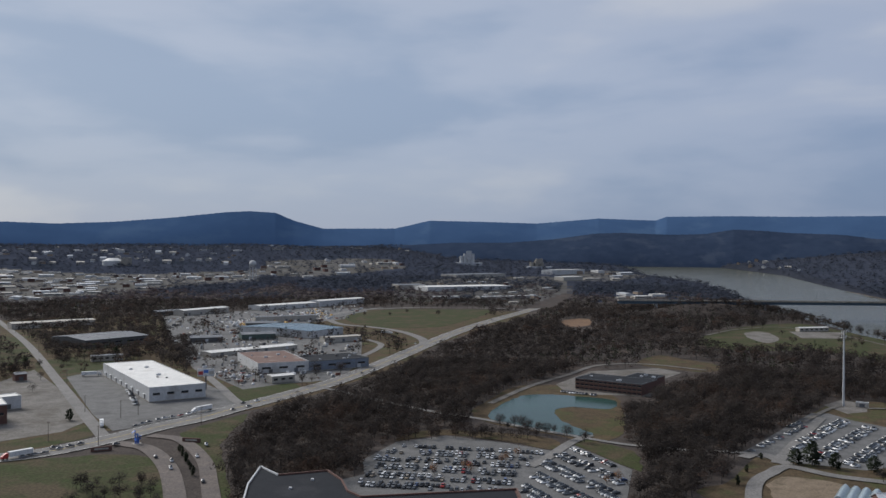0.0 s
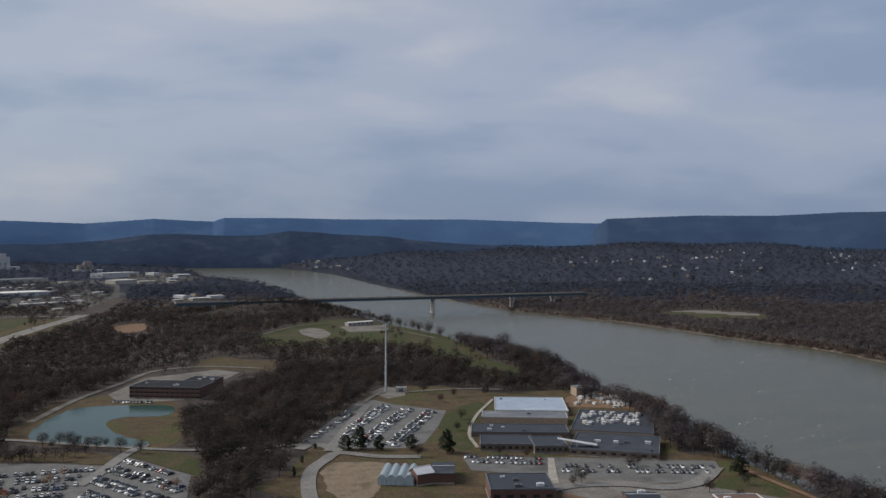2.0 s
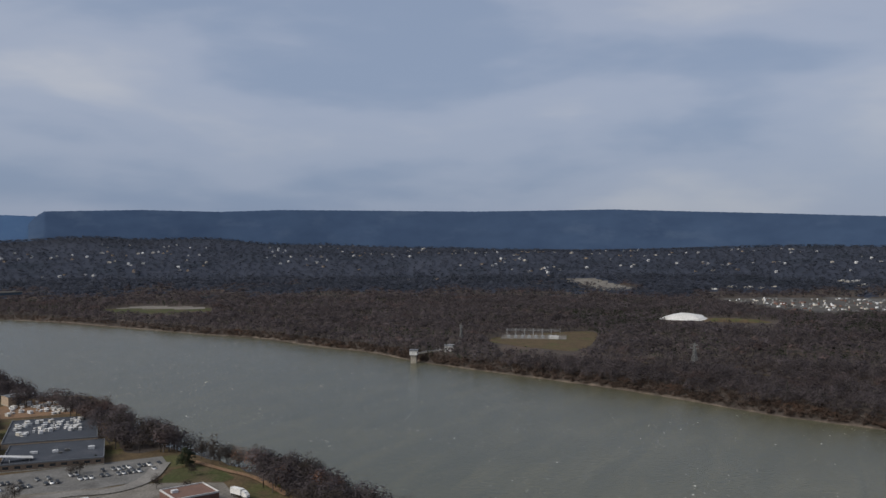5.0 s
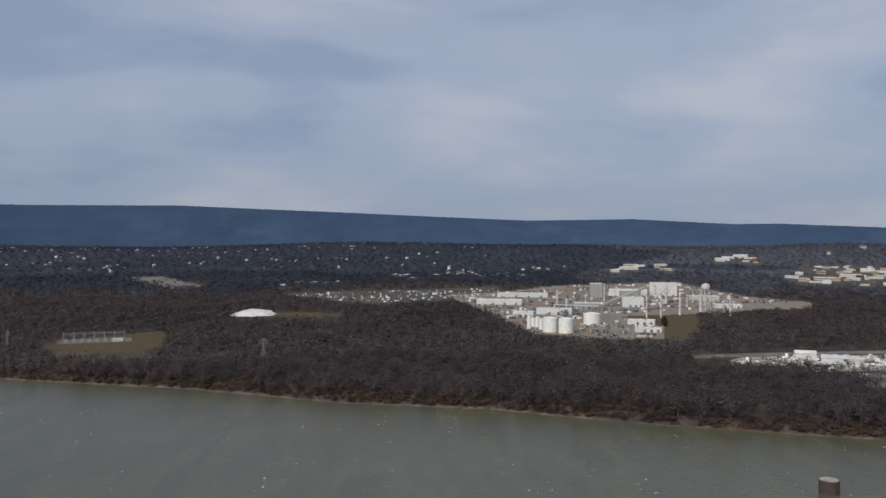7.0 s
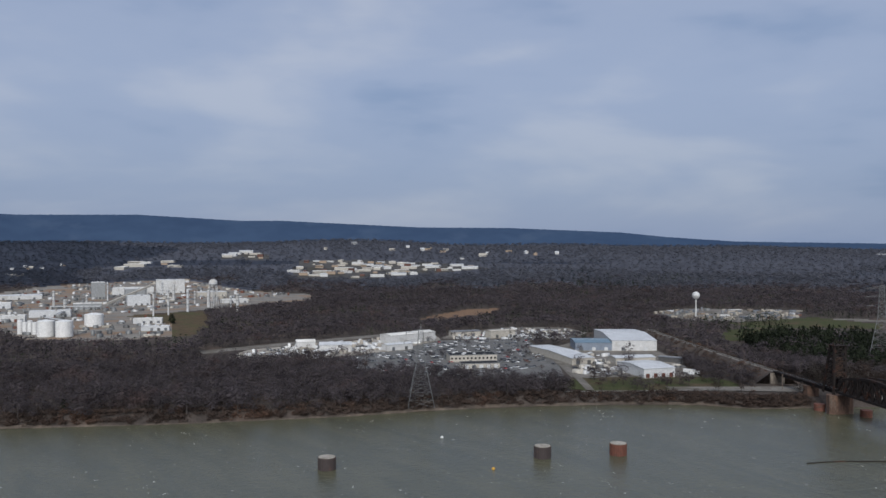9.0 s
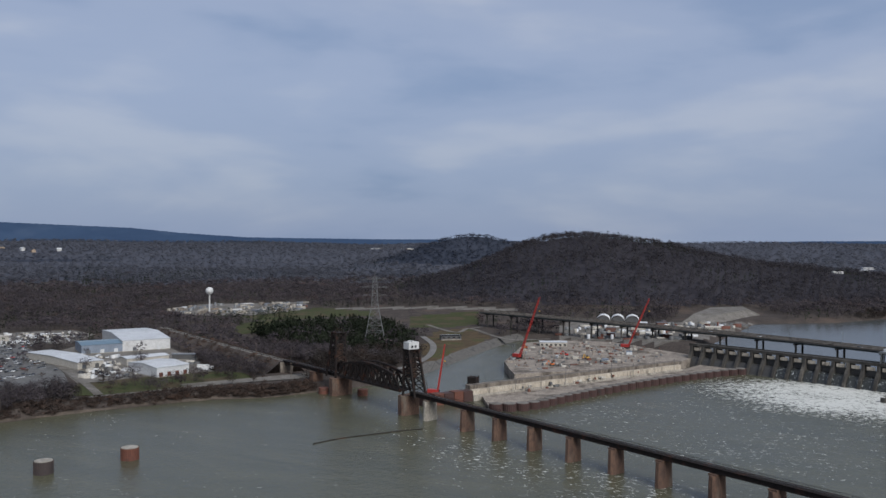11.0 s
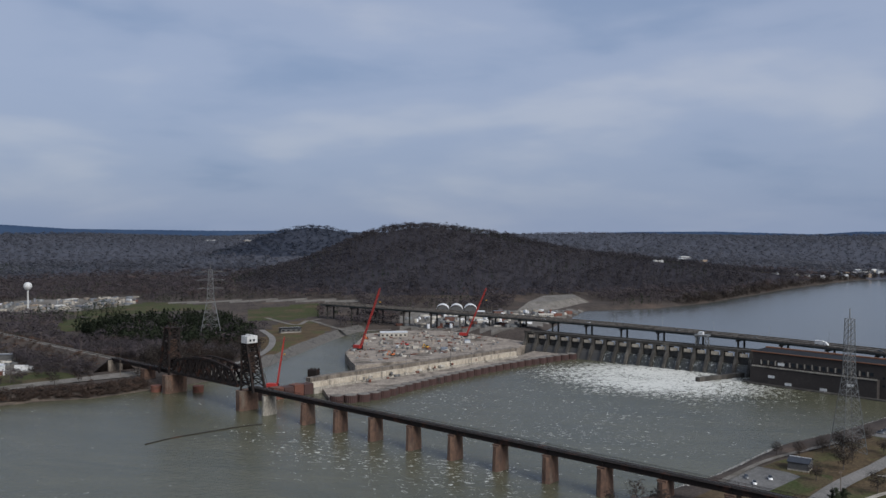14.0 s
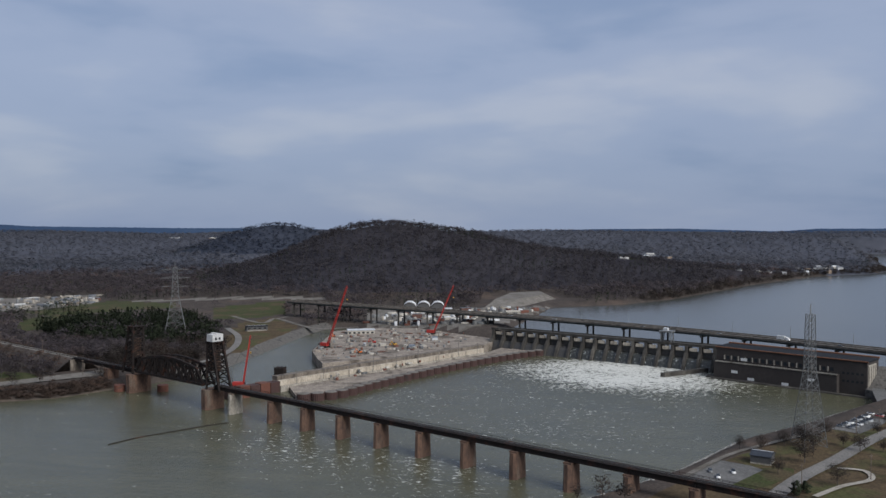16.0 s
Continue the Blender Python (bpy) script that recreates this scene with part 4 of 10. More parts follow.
road("shore_path", [(-86, -413), (-102, -432), (-118, -446), (-119, -461), (-107, -464)], 3.0, "curving park path", "concrete", 0)
road("shore_walk", [(-29, -431), (-56, -478), (-84, -511), (-111, -540)], 3.0, "riverside walk", "gravel", 0)
clearing("gravel", [(440, -1232), (490, -1234), (588, -1232), (678, -1220), (760, -1195), (850, -1150), (858, -1166), (768, -1216), (684, -1244), (590, -1257), (488, -1257), (440, -1252)], 0.0)
# -- far clearings: towns, yards, fields
clearing("far_yard", [(-1431, 2790), (-1245, 2703), (-942, 2698), (-657, 2923), (-632, 3080), (-532, 2512), (-699, 2354), (-777, 2184), (-867, 1998), (-855, 1757), (-932, 1819)], 0.50)
clearing("far_yard", [(-686, 3338), (-415, 3447), (-190, 3469), (-130, 3103), (-273, 2907), (-426, 2672), (-574, 2798)], 0.75)
clearing("far_yard", [(-134, 2442), (29, 2706), (344, 2980), (400, 2822), (341, 2299), (176, 1838), (-107, 1957)], 0.70)
clearing("far_yard", [(427, 3323), (689, 3438), (750, 3131), (564, 2812), (388, 2739)], 0.60)
clearing("grass", [(1216, 1319), (1306, 1310), (1342, 1157), (1274, 1099), (1194, 1122), (1159, 1225)], 0.02)
clearing("gravel", [(1241, 1312), (1316, 1320), (1357, 1186), (1308, 1151), (1263, 1266)], 0.02)
clearing("far_yard", [(2020, 295), (2080, 102), (2111, -76), (2163, -220), (1915, -220), (1712, 84)], 0.05)
clearing("gravel", [(2453, 799), (2492, 700), (2224, 518), (2175, 584)], 0.10)
clearing("plant_yard", [(1960, -84), (2041, -235), (2189, -368), (2305, -724), (1914, -756), (1749, -821), (1609, -766), (1478, -494), (1437, -356), (1287, -387), (1097, -330), (1103, -236), (1174, -166), (1446, -147)], 0.02)
clearing("dry_grass", [(1437, -356), (1455, -492), (1202, -410), (1098, -356), (1097, -330), (1245, -375)], 0.02)
clearing("far_yard", [(2290, -1014), (2737, -1253), (2739, -1498), (2567, -1676), (2209, -1681), (2209, -1402), (2152, -1140)], 0.70)
clearing("far_yard", [(2873, -1012), (3092, -1187), (2963, -1245), (2756, -1138)], 0.30)
clearing("gravel", [(976, -1066), (1020, -1199), (868, -1320), (777, -1181), (823, -1068), (896, -1041)], 0.02)
clearing("grass", [(812, -1054), (786, -1224), (655, -1192), (621, -1131), (682, -1116), (743, -1012)], 0.02)
clearing("gravel", [(339, -1112), (334, -1205), (126, -1175), (97, -1206), (130, -977), (162, -936), (300, -1008)], 0.00)
clearing("dirt", [(1114, -709), (1171, -781), (1225, -883), (1213, -942), (1146, -875), (1109, -766)], 0.05)


# ---- bare mud edge of the far bank ----
def bank_strip(name, pts, side, label, lo=-1.5, hi=2.6, mat="bank_mud"):
    line = catmull(pts, 10)
    d = np.gradient(line, axis=0)
    d /= np.linalg.norm(d, axis=1)[:, None]
    nrm = np.stack([-d[:, 1], d[:, 0]], 1) * side
    wob = np.array([noise.noise((x / 17, y / 17, 4.0)) for x, y in line])[:, None]
    rows = []
    for o in (lo, 0.4, hi * 0.6, hi):
        q = line + nrm * (o + wob * (3.4 if o > 0 else 0.8))
        z = ground_z(q[:, 0], q[:, 1]) + 0.35
        rows.append(np.stack([q[:, 0], q[:, 1], np.maximum(z, -1)], 1))
    v = np.concatenate(rows)
    n = len(line)
    i, j = np.meshgrid(np.arange(3), np.arange(n - 1), indexing="ij")
    q = np.stack([i * n + j, i * n + j + 1, (i + 1) * n + j + 1, (i + 1) * n + j], -1).reshape(-1, 4)
    return mesh_object(name, v, q, M[mat], label, "ground", "structure")


bank_strip("mud_bank_north", NORTH_BANK[5:28], 1, "bare tan mud edge of the far river bank", -1.2, 1.6)


bank_strip("rock_bank_channel", NORTH_BANK[28:35], 1, "grey rock slope along the lock channel", -1.5, 11.0, "rock")


# ---- dam, powerhouse, lock works ----
DAM_L, DAM_R = Vector((131, -880, 0)), Vector((-79, -787, 0))
dam_dir = (DAM_R - DAM_L).normalized()
dam_turn = math.degrees(math.atan2(dam_dir.y, dam_dir.x))      # local +x runs towards the powerhouse; local -y is upstream
dam_len = (DAM_R - DAM_L).length


def spillway():
    # local frame: x along the crest, +y downstream
    down = Vector((-dam_dir.y, dam_dir.x, 0))
    if down.y < 0:
        down = -down
    m = Matrix((( dam_dir.x, down.x, 0, DAM_L.x), (dam_dir.y, down.y, 0, DAM_L.y), (0, 0, 1, 0), (0, 0, 0, 1)))
    th = thing("spillway_dam", m, "long dark concrete spillway dam with eighteen gate bays", "dam")
    bays = 18
    bay = dam_len / bays
    b = bmesh.new()
    box(b, 0, -14, -3, dam_len, -3.5, 9.5)
    part("ogee_weir", b, M["dam_concrete"], th)
    for i in range(bays):                       # curved spill face per bay
        b = bmesh.new()
        x0, x1 = i * bay + 1.3, (i + 1) * bay - 1.3
        prof = [(-3.4, 9.5), (-1.5, 9.0), (1.0, 6.8), (3.0, 3.6), (4.6, 0.6), (6.0, -1.5)]
        vs = [[b.verts.new((x, y, z)) for y, z in prof] for x in (x0, x1)]
        for k in range(len(prof) - 1):
            b.faces.new((vs[0][k], vs[0][k + 1], vs[1][k + 1], vs[1][k]))
        part("spill_face", b, M["gate_steel"] if i < 7 else M["spill_water"], th, "" if i < 7 else "water sliding down a curved spill face")
        b = bmesh.new()
        gy = -5.0
        box(b, x0, gy - 0.4, 9.5, x1, gy, 15.6)
        for k in range(3):
            box(b, x0, gy, 10.3 + k * 1.8, x1, gy + 0.35, 10.7 + k * 1.8)
        part("gate", b, M["gate_steel"], th, "dark steel gate leaf")
        b = bmesh.new()
        box(b, x0 + bay * 0.12, -3.3, 15.6, x1 - bay * 0.12, -2.9, 18.6)
        part("gate_panel", b, M["beige_concrete"], th, "pale panel over a gate")
    for i in range(bays + 1):
        b = bmesh.new()
        x = i * bay
        prof = [(-15, -3), (-15, 19.8), (-2, 19.8), (-1.2, 14.5), (2.5, 9.5), (6.5, 2.0), (8.5, -3)]
        va = [b.verts.new((x - 1.25, y, z)) for y, z in prof]
        vb = [b.verts.new((x + 1.25, y, z)) for y, z in prof]
        n = len(prof)
        b.faces.new(va); b.faces.new(vb[::-1])
        for k in range(n):
            b.faces.new((va[k], vb[k], vb[(k + 1) % n], va[(k + 1) % n]))
        bmesh.ops.recalc_face_normals(b, faces=b.faces)
        part("pier", b, M["dam_concrete"], th)
    b = bmesh.new()
    box(b, -3, -15.5, 19.8, dam_len + 2, -3.0, 21.2)
    part("crest_deck", b, M["dam_concrete"], th)
    for y in (-15.4, -3.1):
        b = bmesh.new()
        box(b, -3, y - 0.15, 21.2, dam_len + 2, y + 0.15, 22.2)
        part("crest_wall", b, M["dam_concrete"], th)
    # gantry crane on the crest
    gx = dam_len * 0.80
    for sx in (-5, 5):
        for sy in (-13, -5):
            leg = bmesh.new()
            beam(leg, (gx + sx, sy, 21.2), (gx + sx * 0.8, sy, 31), 0.7)
            part("gantry_leg", leg, M["steel"], th)
        b = bmesh.new()
        lattice(b, (gx + sx, -13, 21.5), (gx + sx * 0.8, -13, 31), (gx + sx, -5, 21.5), (gx + sx * 0.8, -5, 31), 2, 0.35)
        part("gantry_brace", b, M["steel"], th)
    b = bmesh.new()
    box(b, gx - 6, -13.5, 30.6, gx + 6, -4.5, 32)
    part("gantry_bridge", b, M["steel"], th, "grey gantry crane bridge on the crest")
    b = bmesh.new()
    box(b, gx - 3, -11, 32, gx + 1, -7, 34.4)
    part("gantry_house", b, M["light_metal"], th)
    b = bmesh.new()                              # training wall beside the powerhouse
    prism(b, [(dam_len - 8, 6), (dam_len - 3, 5), (dam_len - 24, 52), (dam_len - 28, 52)], -3, 3.6)
    part("training_wall", b, M["dam_concrete"], th)
    return th


M["spill_water"] = material("sliding_water", (0.022, 0.023, 0.021), 0.3, (0.036, 0.038, 0.034), 1.6, 0.6, third=(0.48, 0.50, 0.49), third_size=2.2, third_at=0.58, stretch=(1.6, 1.6, 0.12))
M["gate_steel"] = plain("dark_gate_steel", (0.048, 0.046, 0.044), 0.6, size=2)
spillway()


def powerhouse():
    a, bb = Vector((-78.6, -761.3, 0)), Vector((-181, -698, 0))
    d = (bb - a).normalized()
    dn = Vector((-d.y, d.x, 0))
    if dn.dot(-a) < 0:
        dn = -dn
    w = (bb - a).length
    m = Matrix(((d.x, dn.x, 0, a.x), (d.y, dn.y, 0, a.y), (0, 0, 1, 0), (0, 0, 0, 1)))
    th = thing("powerhouse", m, "long dark brick powerhouse with a rust-edged flat roof", "building")
    b = bmesh.new(); box(b, 0, -26, -4, w, 0, 25.0)
    part("wall", b, M["powerhouse_brick"], th)
    b = bmesh.new(); box(b, -0.5, -26.5, 25.0, w + 0.5, 0.5, 26.2)
    part("roof", b, M["dark_roof"], th)
    b = bmesh.new(); box(b, -0.8, -0.1, 25.5, w + 0.8, 0.9, 26.3); box(b, -0.5, -26.9, 26.0, w + 0.8, -24.5, 27.2)
    part("roof_edge", b, M["rust_band"], th, "rust-orange roof edge")
    b = bmesh.new(); box(b, 0.5, 0, -4, w - 20, 5.5, 14.2)
    part("tailrace_deck", b, M["powerhouse_brick"], th)
    b = bmesh.new(); box(b, 2, 5.3, 14.2, w - 20, 6.1, 15.2)
    part("gallery", b, M["concrete"], th, "pale gallery rail")
    for i in range(15):
        b = bmesh.new(); x = 7 + i * (w - 30) / 15
        box(b, x, 0.0, 15.6, x + 0.9, 0.5, 19.4)
        part("pilaster", b, M["concrete"], th)
        b = bmesh.new()
        box(b, x + 2.0, -0.1, 16.2, x + 4.6, 0.12, 19.0)
        part("window", b, M["dark_glass"], th)
    for r in range(2):
        for i in range(5):
            b = bmesh.new(); x = w - 18 + i * 3.4
            box(b, x, -0.1, 9 + r * 6, x + 1.8, 0.12, 10.6 + r * 6)
            part("window", b, M["dark_glass"], th)
    for x, z in ((16, 6.0), (30, 1.5), (58, 1.0), (78, 7.0), (24, 17)):
        b = bmesh.new(); box(b, x, 5.4, z, x + 5.5, 5.62, z + 2.2)
        part("sign_panel", b, M["white_paint"], th, "small white sign panel")
    b = bmesh.new(); box(b, w, -20, -1, w + 0.4, -2, 23)
    for k in range(4):
        box(b, w + 0.4, -19 + k * 4.5, 2, w + 0.8, -16.6 + k * 4.5, 22)
    part("end_wall", b, M["concrete"], th, "pale concrete end wall")
    b = bmesh.new(); box(b, -6, -2, -4, 0, 7, 1.2); box(b, 0, 5.5, -4, w + 4, 10, 0.9)
    part("apron", b, M["dam_concrete"], th)
    b = bmesh.new()
    prism(b, [(w, -26), (w, 4), (w + 30, 20), (w + 60, 0), (w + 60, -40)], -3, 6.0)
    part("rock_bank", b, M["rock"], th, "bank of dark broken rock")
    return th


powerhouse()
# upstream embankments close the lake beside the dam
b = bmesh.new()
for p, q in (((-190, -728), (-760, -560)),):
    p, q = Vector((*p, 0)), Vector((*q, 0))
    d = (q - p).normalized(); n = Vector((-d.y, d.x, 0))
    for k in range(1):
        vs = [[b.verts.new(tuple(c + n * o) [:2] + (z,)) for o, z in ((-34, 4), (-6, 18), (6, 18), (40, 4))] for c in (p, q)]
        for i in range(3):
            b.faces.new((vs[0][i], vs[0][i + 1], vs[1][i + 1], vs[1][i]))
bmesh.ops.recalc_face_normals(b, faces=b.faces)
tagged(part("embankment", b, M["rock"], None, "long grassy rock embankment of the dam"), category="dam", kind="structure")


def lock_works():
    # cofferdam of round sheet-pile cells
    line = catmull([(232, -592), (208, -609), (193, -647), (170, -702), (134, -773), (100, -825), (77, -852)], 40)
    seg = np.hypot(*np.diff(line, axis=0).T)
    s = np.concatenate([[0], np.cumsum(seg)])
    n = 30
    cof = thing("cofferdam", pose(0, 0, 0), "curved cofferdam of round red-brown sheet-pile cells", "cofferdam")
    for i in range(n):
        u = s[-1] * (i + 0.5) / n
        x, y = np.interp(u, s, line[:, 0]), np.interp(u, s, line[:, 1])
        b = bmesh.new()
        k = 20
        ring = [(4.9 + 0.22 * (j % 4 in (1, 2))) for j in range(4 * k)]
        prism(b, [(r * math.cos(2 * math.pi * j / (4 * k)), r * math.sin(2 * math.pi * j / (4 * k))) for j, r in enumerate(ring)], -3, 5.25)
        c = part("cell", b, M["sheet_pile"], cof)
        c.location = (x, y, 0)
        b = bmesh.new()
        cyl(b, 0, 0, 5.2, 5.5, 4.5, n=k)
        f = part("fill", b, M["gravel"], c, "gravel fill")
    # dry ground between cells and wall
    fl = bmesh.new()
    prism(fl, [tuple(p) for p in line[::6]] + [(120, -870), (135, -820), (205, -706), (252, -628)], -3, 3.2)
    bmesh.ops.triangulate(fl, faces=[f for f in fl.faces if len(f.verts) > 4])
    tagged(part("lock_floor", fl, M["site_soil"], None, "gravelly dry floor behind the cofferdam"), category="ground", kind="structure")
    # concrete river wall in separate blocks
    wl = thing("lock_wall", pose(0, 0, 0), "long pale stepped concrete lock wall with dark stains", "wall")
    p, q = Vector((258, -622, 0)), Vector((131, -826, 0))
    d = (q - p).normalized(); nn = Vector((d.y, -d.x, 0))
    if nn.x < 0:
        nn = -nn
    L = (q - p).length
    for i in range(16):
        a, e = p + d * (L * i / 16 + 0.12), p + d * (L * (i + 1) / 16 - 0.12)
        b = bmesh.new()
        prism(b, [tuple(v)[:2] for v in (a, e, e + nn * 9, a + nn * 9)], -3, 8.6 + 0.1 * (i % 3))
        part("wall_block", b, M["beige_concrete"], wl)
        b = bmesh.new()
        prism(b, [tuple(v)[:2] for v in (a + nn * 3, e + nn * 3, e + nn * 9.1, a + nn * 9.1)], 8.6, 11.6)
        part("upper_block", b, M["stained_concrete"], wl)
        b = bmesh.new()
        prism(b, [tuple(v)[:2] for v in (a - nn * 2.2, e - nn * 2.2, e + nn * 0.1, a + nn * 0.1)], -3, 4.6)
        part("toe_block", b, M["concrete"], wl)
    for i in range(9):
        a = p + d * (L * (i + 0.6) / 9) - nn * 1
        b = bmesh.new()
        cyl(b, a.x, a.y, 3, 19 if i % 2 else 15, 0.18, n=6)
        part("light_pole", b, M["dark_metal"], wl, "thin dark lamp pole")
    # rusty caisson shells at the wall's river end
    for i in range(5):
        b = bmesh.new()
        c = p + d * (-9 * i - 4) + nn * 3
        prism(b, [tuple(v)[:2] for v in (c - d * 4.2 - nn * 4, c + d * 4.2 - nn * 4, c + d * 4.2 + nn * 4, c - d * 4.2 + nn * 4)], -3, 8.2 + 0.5 * (i % 2))
        part("caisson", b, M["rust_steel"] if i % 2 else M["sheet_pile"], wl, "rusty steel caisson")
    b = bmesh.new()
    for sx in (-3.4, 0, 3.4):
        for sy in (-3.4, 3.4):
            cyl(b, 281 + sx, -680 + sy, -3, 9.4, 0.5, n=8)
    box(b, 277.2, -684, 1.2, 284.8, -676, 8.6)
    for k in range(6):
        box(b, 277.0, -684.2, 1.6 + k * 1.2, 285.0, -675.8, 2.1 + k * 1.2)
    t = part("guide_post", b, M["rusty_steel"], None)
    tagged(t, "square dark steel guide post standing in the channel", "guide post")
    # construction platform with plant
    pl = bmesh.new()
    prism(pl, [(255, -712), (268, -735), (290, -780), (318, -925), (290, -968), (170, -980), (120, -985), (128, -890), (140, -822)], -3, 8.0)
    bmesh.ops.triangulate(pl, faces=[f for f in pl.faces if len(f.verts) > 4])
    tagged(part("work_platform", pl, M["site_soil"], None, "pale gravel construction platform beside the lock"), category="ground", kind="structure")
    rnd = random.Random(5)
    plat = [(262, -735), (285, -780), (310, -915), (285, -955), (180, -965), (150, -860)]
    n = 0
    while n < 40:
        x, y = rnd.uniform(140, 310), rnd.uniform(-965, -720)
        if not inside(np.array([x]), np.array([y]), plat)[0]:
            continue
        n += 1
        kind = rnd.random()
        turn = rnd.uniform(0, 180)
        if kind < 0.3:
            th = thing("shipping_container", pose(x, y, 8, 0, 0, turn), rnd.choice(("tan steel shipping container on gravel", "grey steel shipping container on gravel")), "container", "site containers")
            b = bmesh.new(); box(b, -3.05, -1.22, 0.12, 3.05, 1.22, 2.6)
            for k in range(10):
                box(b, -2.9 + k * 0.61, -1.27, 0.2, -2.6 + k * 0.61, 1.27, 2.5)
            part("body", b, M[rnd.choice(("tan_metal", "light_metal", "blue_metal"))], th)
            b = bmesh.new(); box(b, 3.05, -1.15, 0.2, 3.1, 1.15, 2.5)
            part("door", b, M["grey_roof"], th)
            b = bmesh.new(); box(b, -3.0, -1.2, 0, 3.0, 1.2, 0.12)
            part("base_frame", b, M["dark_metal"], th)
        elif kind < 0.42:
            col = rnd.choice(("yellow_machine", "yellow_machine", "red_paint", "orange_paint"))
            lab = {"yellow_machine": "yellow tracked excavator with a folded boom", "red_paint": "red tracked excavator with a folded boom", "orange_paint": "orange tracked excavator with a folded boom"}[col]
            th = thing("excavator", pose(x, y, 8, 0, 0, turn), lab, "excavator", "site machines")
            for sy in (-1.2, 1.2):
                b = bmesh.new(); box(b, -2, sy - 0.35, 0, 2, sy + 0.35, 0.9)
                part("track", b, M["tyre"], th)
            b = bmesh.new(); box(b, -1.9, -1.3, 0.95, 1.5, 1.3, 2.2)
            part("body", b, M[col], th)
            b = bmesh.new(); box(b, 0.1, 0.2, 2.2, 1.4, 1.3, 3.3)
            part("cab", b, M["dark_glass"], th)
            b = bmesh.new(); beam(b, (1.2, -0.4, 1.8), (4.0, -0.4, 5.0), 0.5)
            part("boom", b, M[col], th)
            b = bmesh.new(); beam(b, (4.0, -0.4, 5.0), (5.6, -0.4, 2.2), 0.4); box(b, 5.1, -0.9, 1.5, 6.1, 0.1, 2.3)
            part("arm", b, M[col], th)
        else:
            th = thing("material_stack", pose(x, y, 8, 0, 0, turn), rnd.choice(("stack of pale timber and forms on gravel", "stack of rusty steel pipes on gravel")), "stack", "site stacks")
            mt = "rust_steel" if "pipes" in th["label"] else "tan_metal"
            for k in range(4):
                b = bmesh.new()
                if mt == "rust_steel":
                    beam(b, (-3.5, -1.2 + k * 0.8, 0.4), (3.5, -1.2 + k * 0.8, 0.4), 0.7)
                else:
                    box(b, -2.2, -1.4, k * 0.45, 2.2, 1.4, k * 0.45 + 0.38)
                part("bundle", b, M[mt], th)


lock_works()


def crane(x, y, z, turn, height, reach, label):
    th = thing("crawler_crane", pose(x, y, z, 0, 0, turn), label, "crane", "lattice cranes")
    for sy in (-2.6, 2.6):
        b = bmesh.new(); box(b, -4, sy - 0.6, 0, 4, sy + 0.6, 1.5)
        part("track", b, M["tyre"], th)
    b = bmesh.new(); box(b, -5, -2, 1.6, 3, 2, 4.6)
    part("body", b, M["red_paint"], th)
    b = bmesh.new(); box(b, 1.4, 2.0, 1.8, 3.6, 3.4, 4.4)
    part("cab", b, M["dark_glass"], th)
    b = bmesh.new(); box(b, -7, -2.2, 1.8, -5, 2.2, 4.2)
    part("counterweight", b, M["dark_metal"], th)
    b = bmesh.new()
    foot, tip = Vector((3, 0, 3)), Vector((reach, 0, height))
    w = 1.3
    cs = [(0, -w, w), (0, w, w), (0, -w, -w), (0, w, -w)]
    for c in cs:
        beam(b, foot + Vector(c) * 0.9, tip + Vector(c) * 0.6, 0.30)
    for i, j in ((0, 1), (2, 3), (0, 2), (1, 3)):
        lattice(b, foot + Vector(cs[i]) * 0.9, tip + Vector(cs[i]) * 0.6, foot + Vector(cs[j]) * 0.9, tip + Vector(cs[j]) * 0.6, int(height / 4), 0.13)
    part("boom", b, M["red_paint"], th, "long red lattice boom")
    b = bmesh.new(); beam(b, (-5, 0, 4), (-7, 0, 12), 0.5); beam(b, (-7, 0, 12), tip, 0.16); beam(b, tip, tip - Vector((0, 0, 12)), 0.14)
    part("cable", b, M["dark_metal"], th)
    b = bmesh.new(); box(b, reach - 0.5, -0.4, height - 13.2, reach + 0.5, 0.4, height - 12)
    part("hook_block", b, M["yellow_machine"], th)
    return th


crane(285, -804, 8, 160, 61, 27, "tall red crawler crane with a leaning boom on the work platform")
crane(288, -616, 3.2, 185, 40, 9, "red crane with an upright boom behind the rail bridge")
crane(205, -925, 8, 170, 54, 26, "red crawler crane far back on the lock site")
b = bmesh.new(); prism(b, [(290, -634), (278, -607), (298, -603), (310, -628)], -0.5, 3.2)
tagged(part("crane_barge", b, M["grey_roof"], None), "flat grey steel work barge", "barge")


def tent(x, y, turn):
    th = thing("storage_tent", pose(x, y, 14.0, 0, 0, turn) @ Matrix.Diagonal((0.8, 0.8, 0.8, 1)), "white arched fabric storage tent", "tent", "white tents")
    b = bmesh.new()
    n = 12
    rows = [[b.verts.new((11 * math.cos(math.pi * i / n), s, 2 + 11 * math.sin(math.pi * i / n) * 0.85)) for i in range(n + 1)] for s in (-16, 16)]
    for i in range(n):
        b.faces.new((rows[0][i], rows[1][i], rows[1][i + 1], rows[0][i + 1]))
    part("cover", b, M["white_paint"], th)
    # dark sheet across the open end, standing for the shaded interior
    b = bmesh.new()
    b.faces.new([b.verts.new((10.8 * math.cos(math.pi * i / n), 15, 10.8 * math.sin(math.pi * i / n) * 0.85)) for i in range(n + 1)])
    part("end_wall", b, M["dark_metal"], th)


for k, (x, y) in enumerate(((284, -1145), (266, -1150), (247, -1154))):
    tent(x, y, 12)


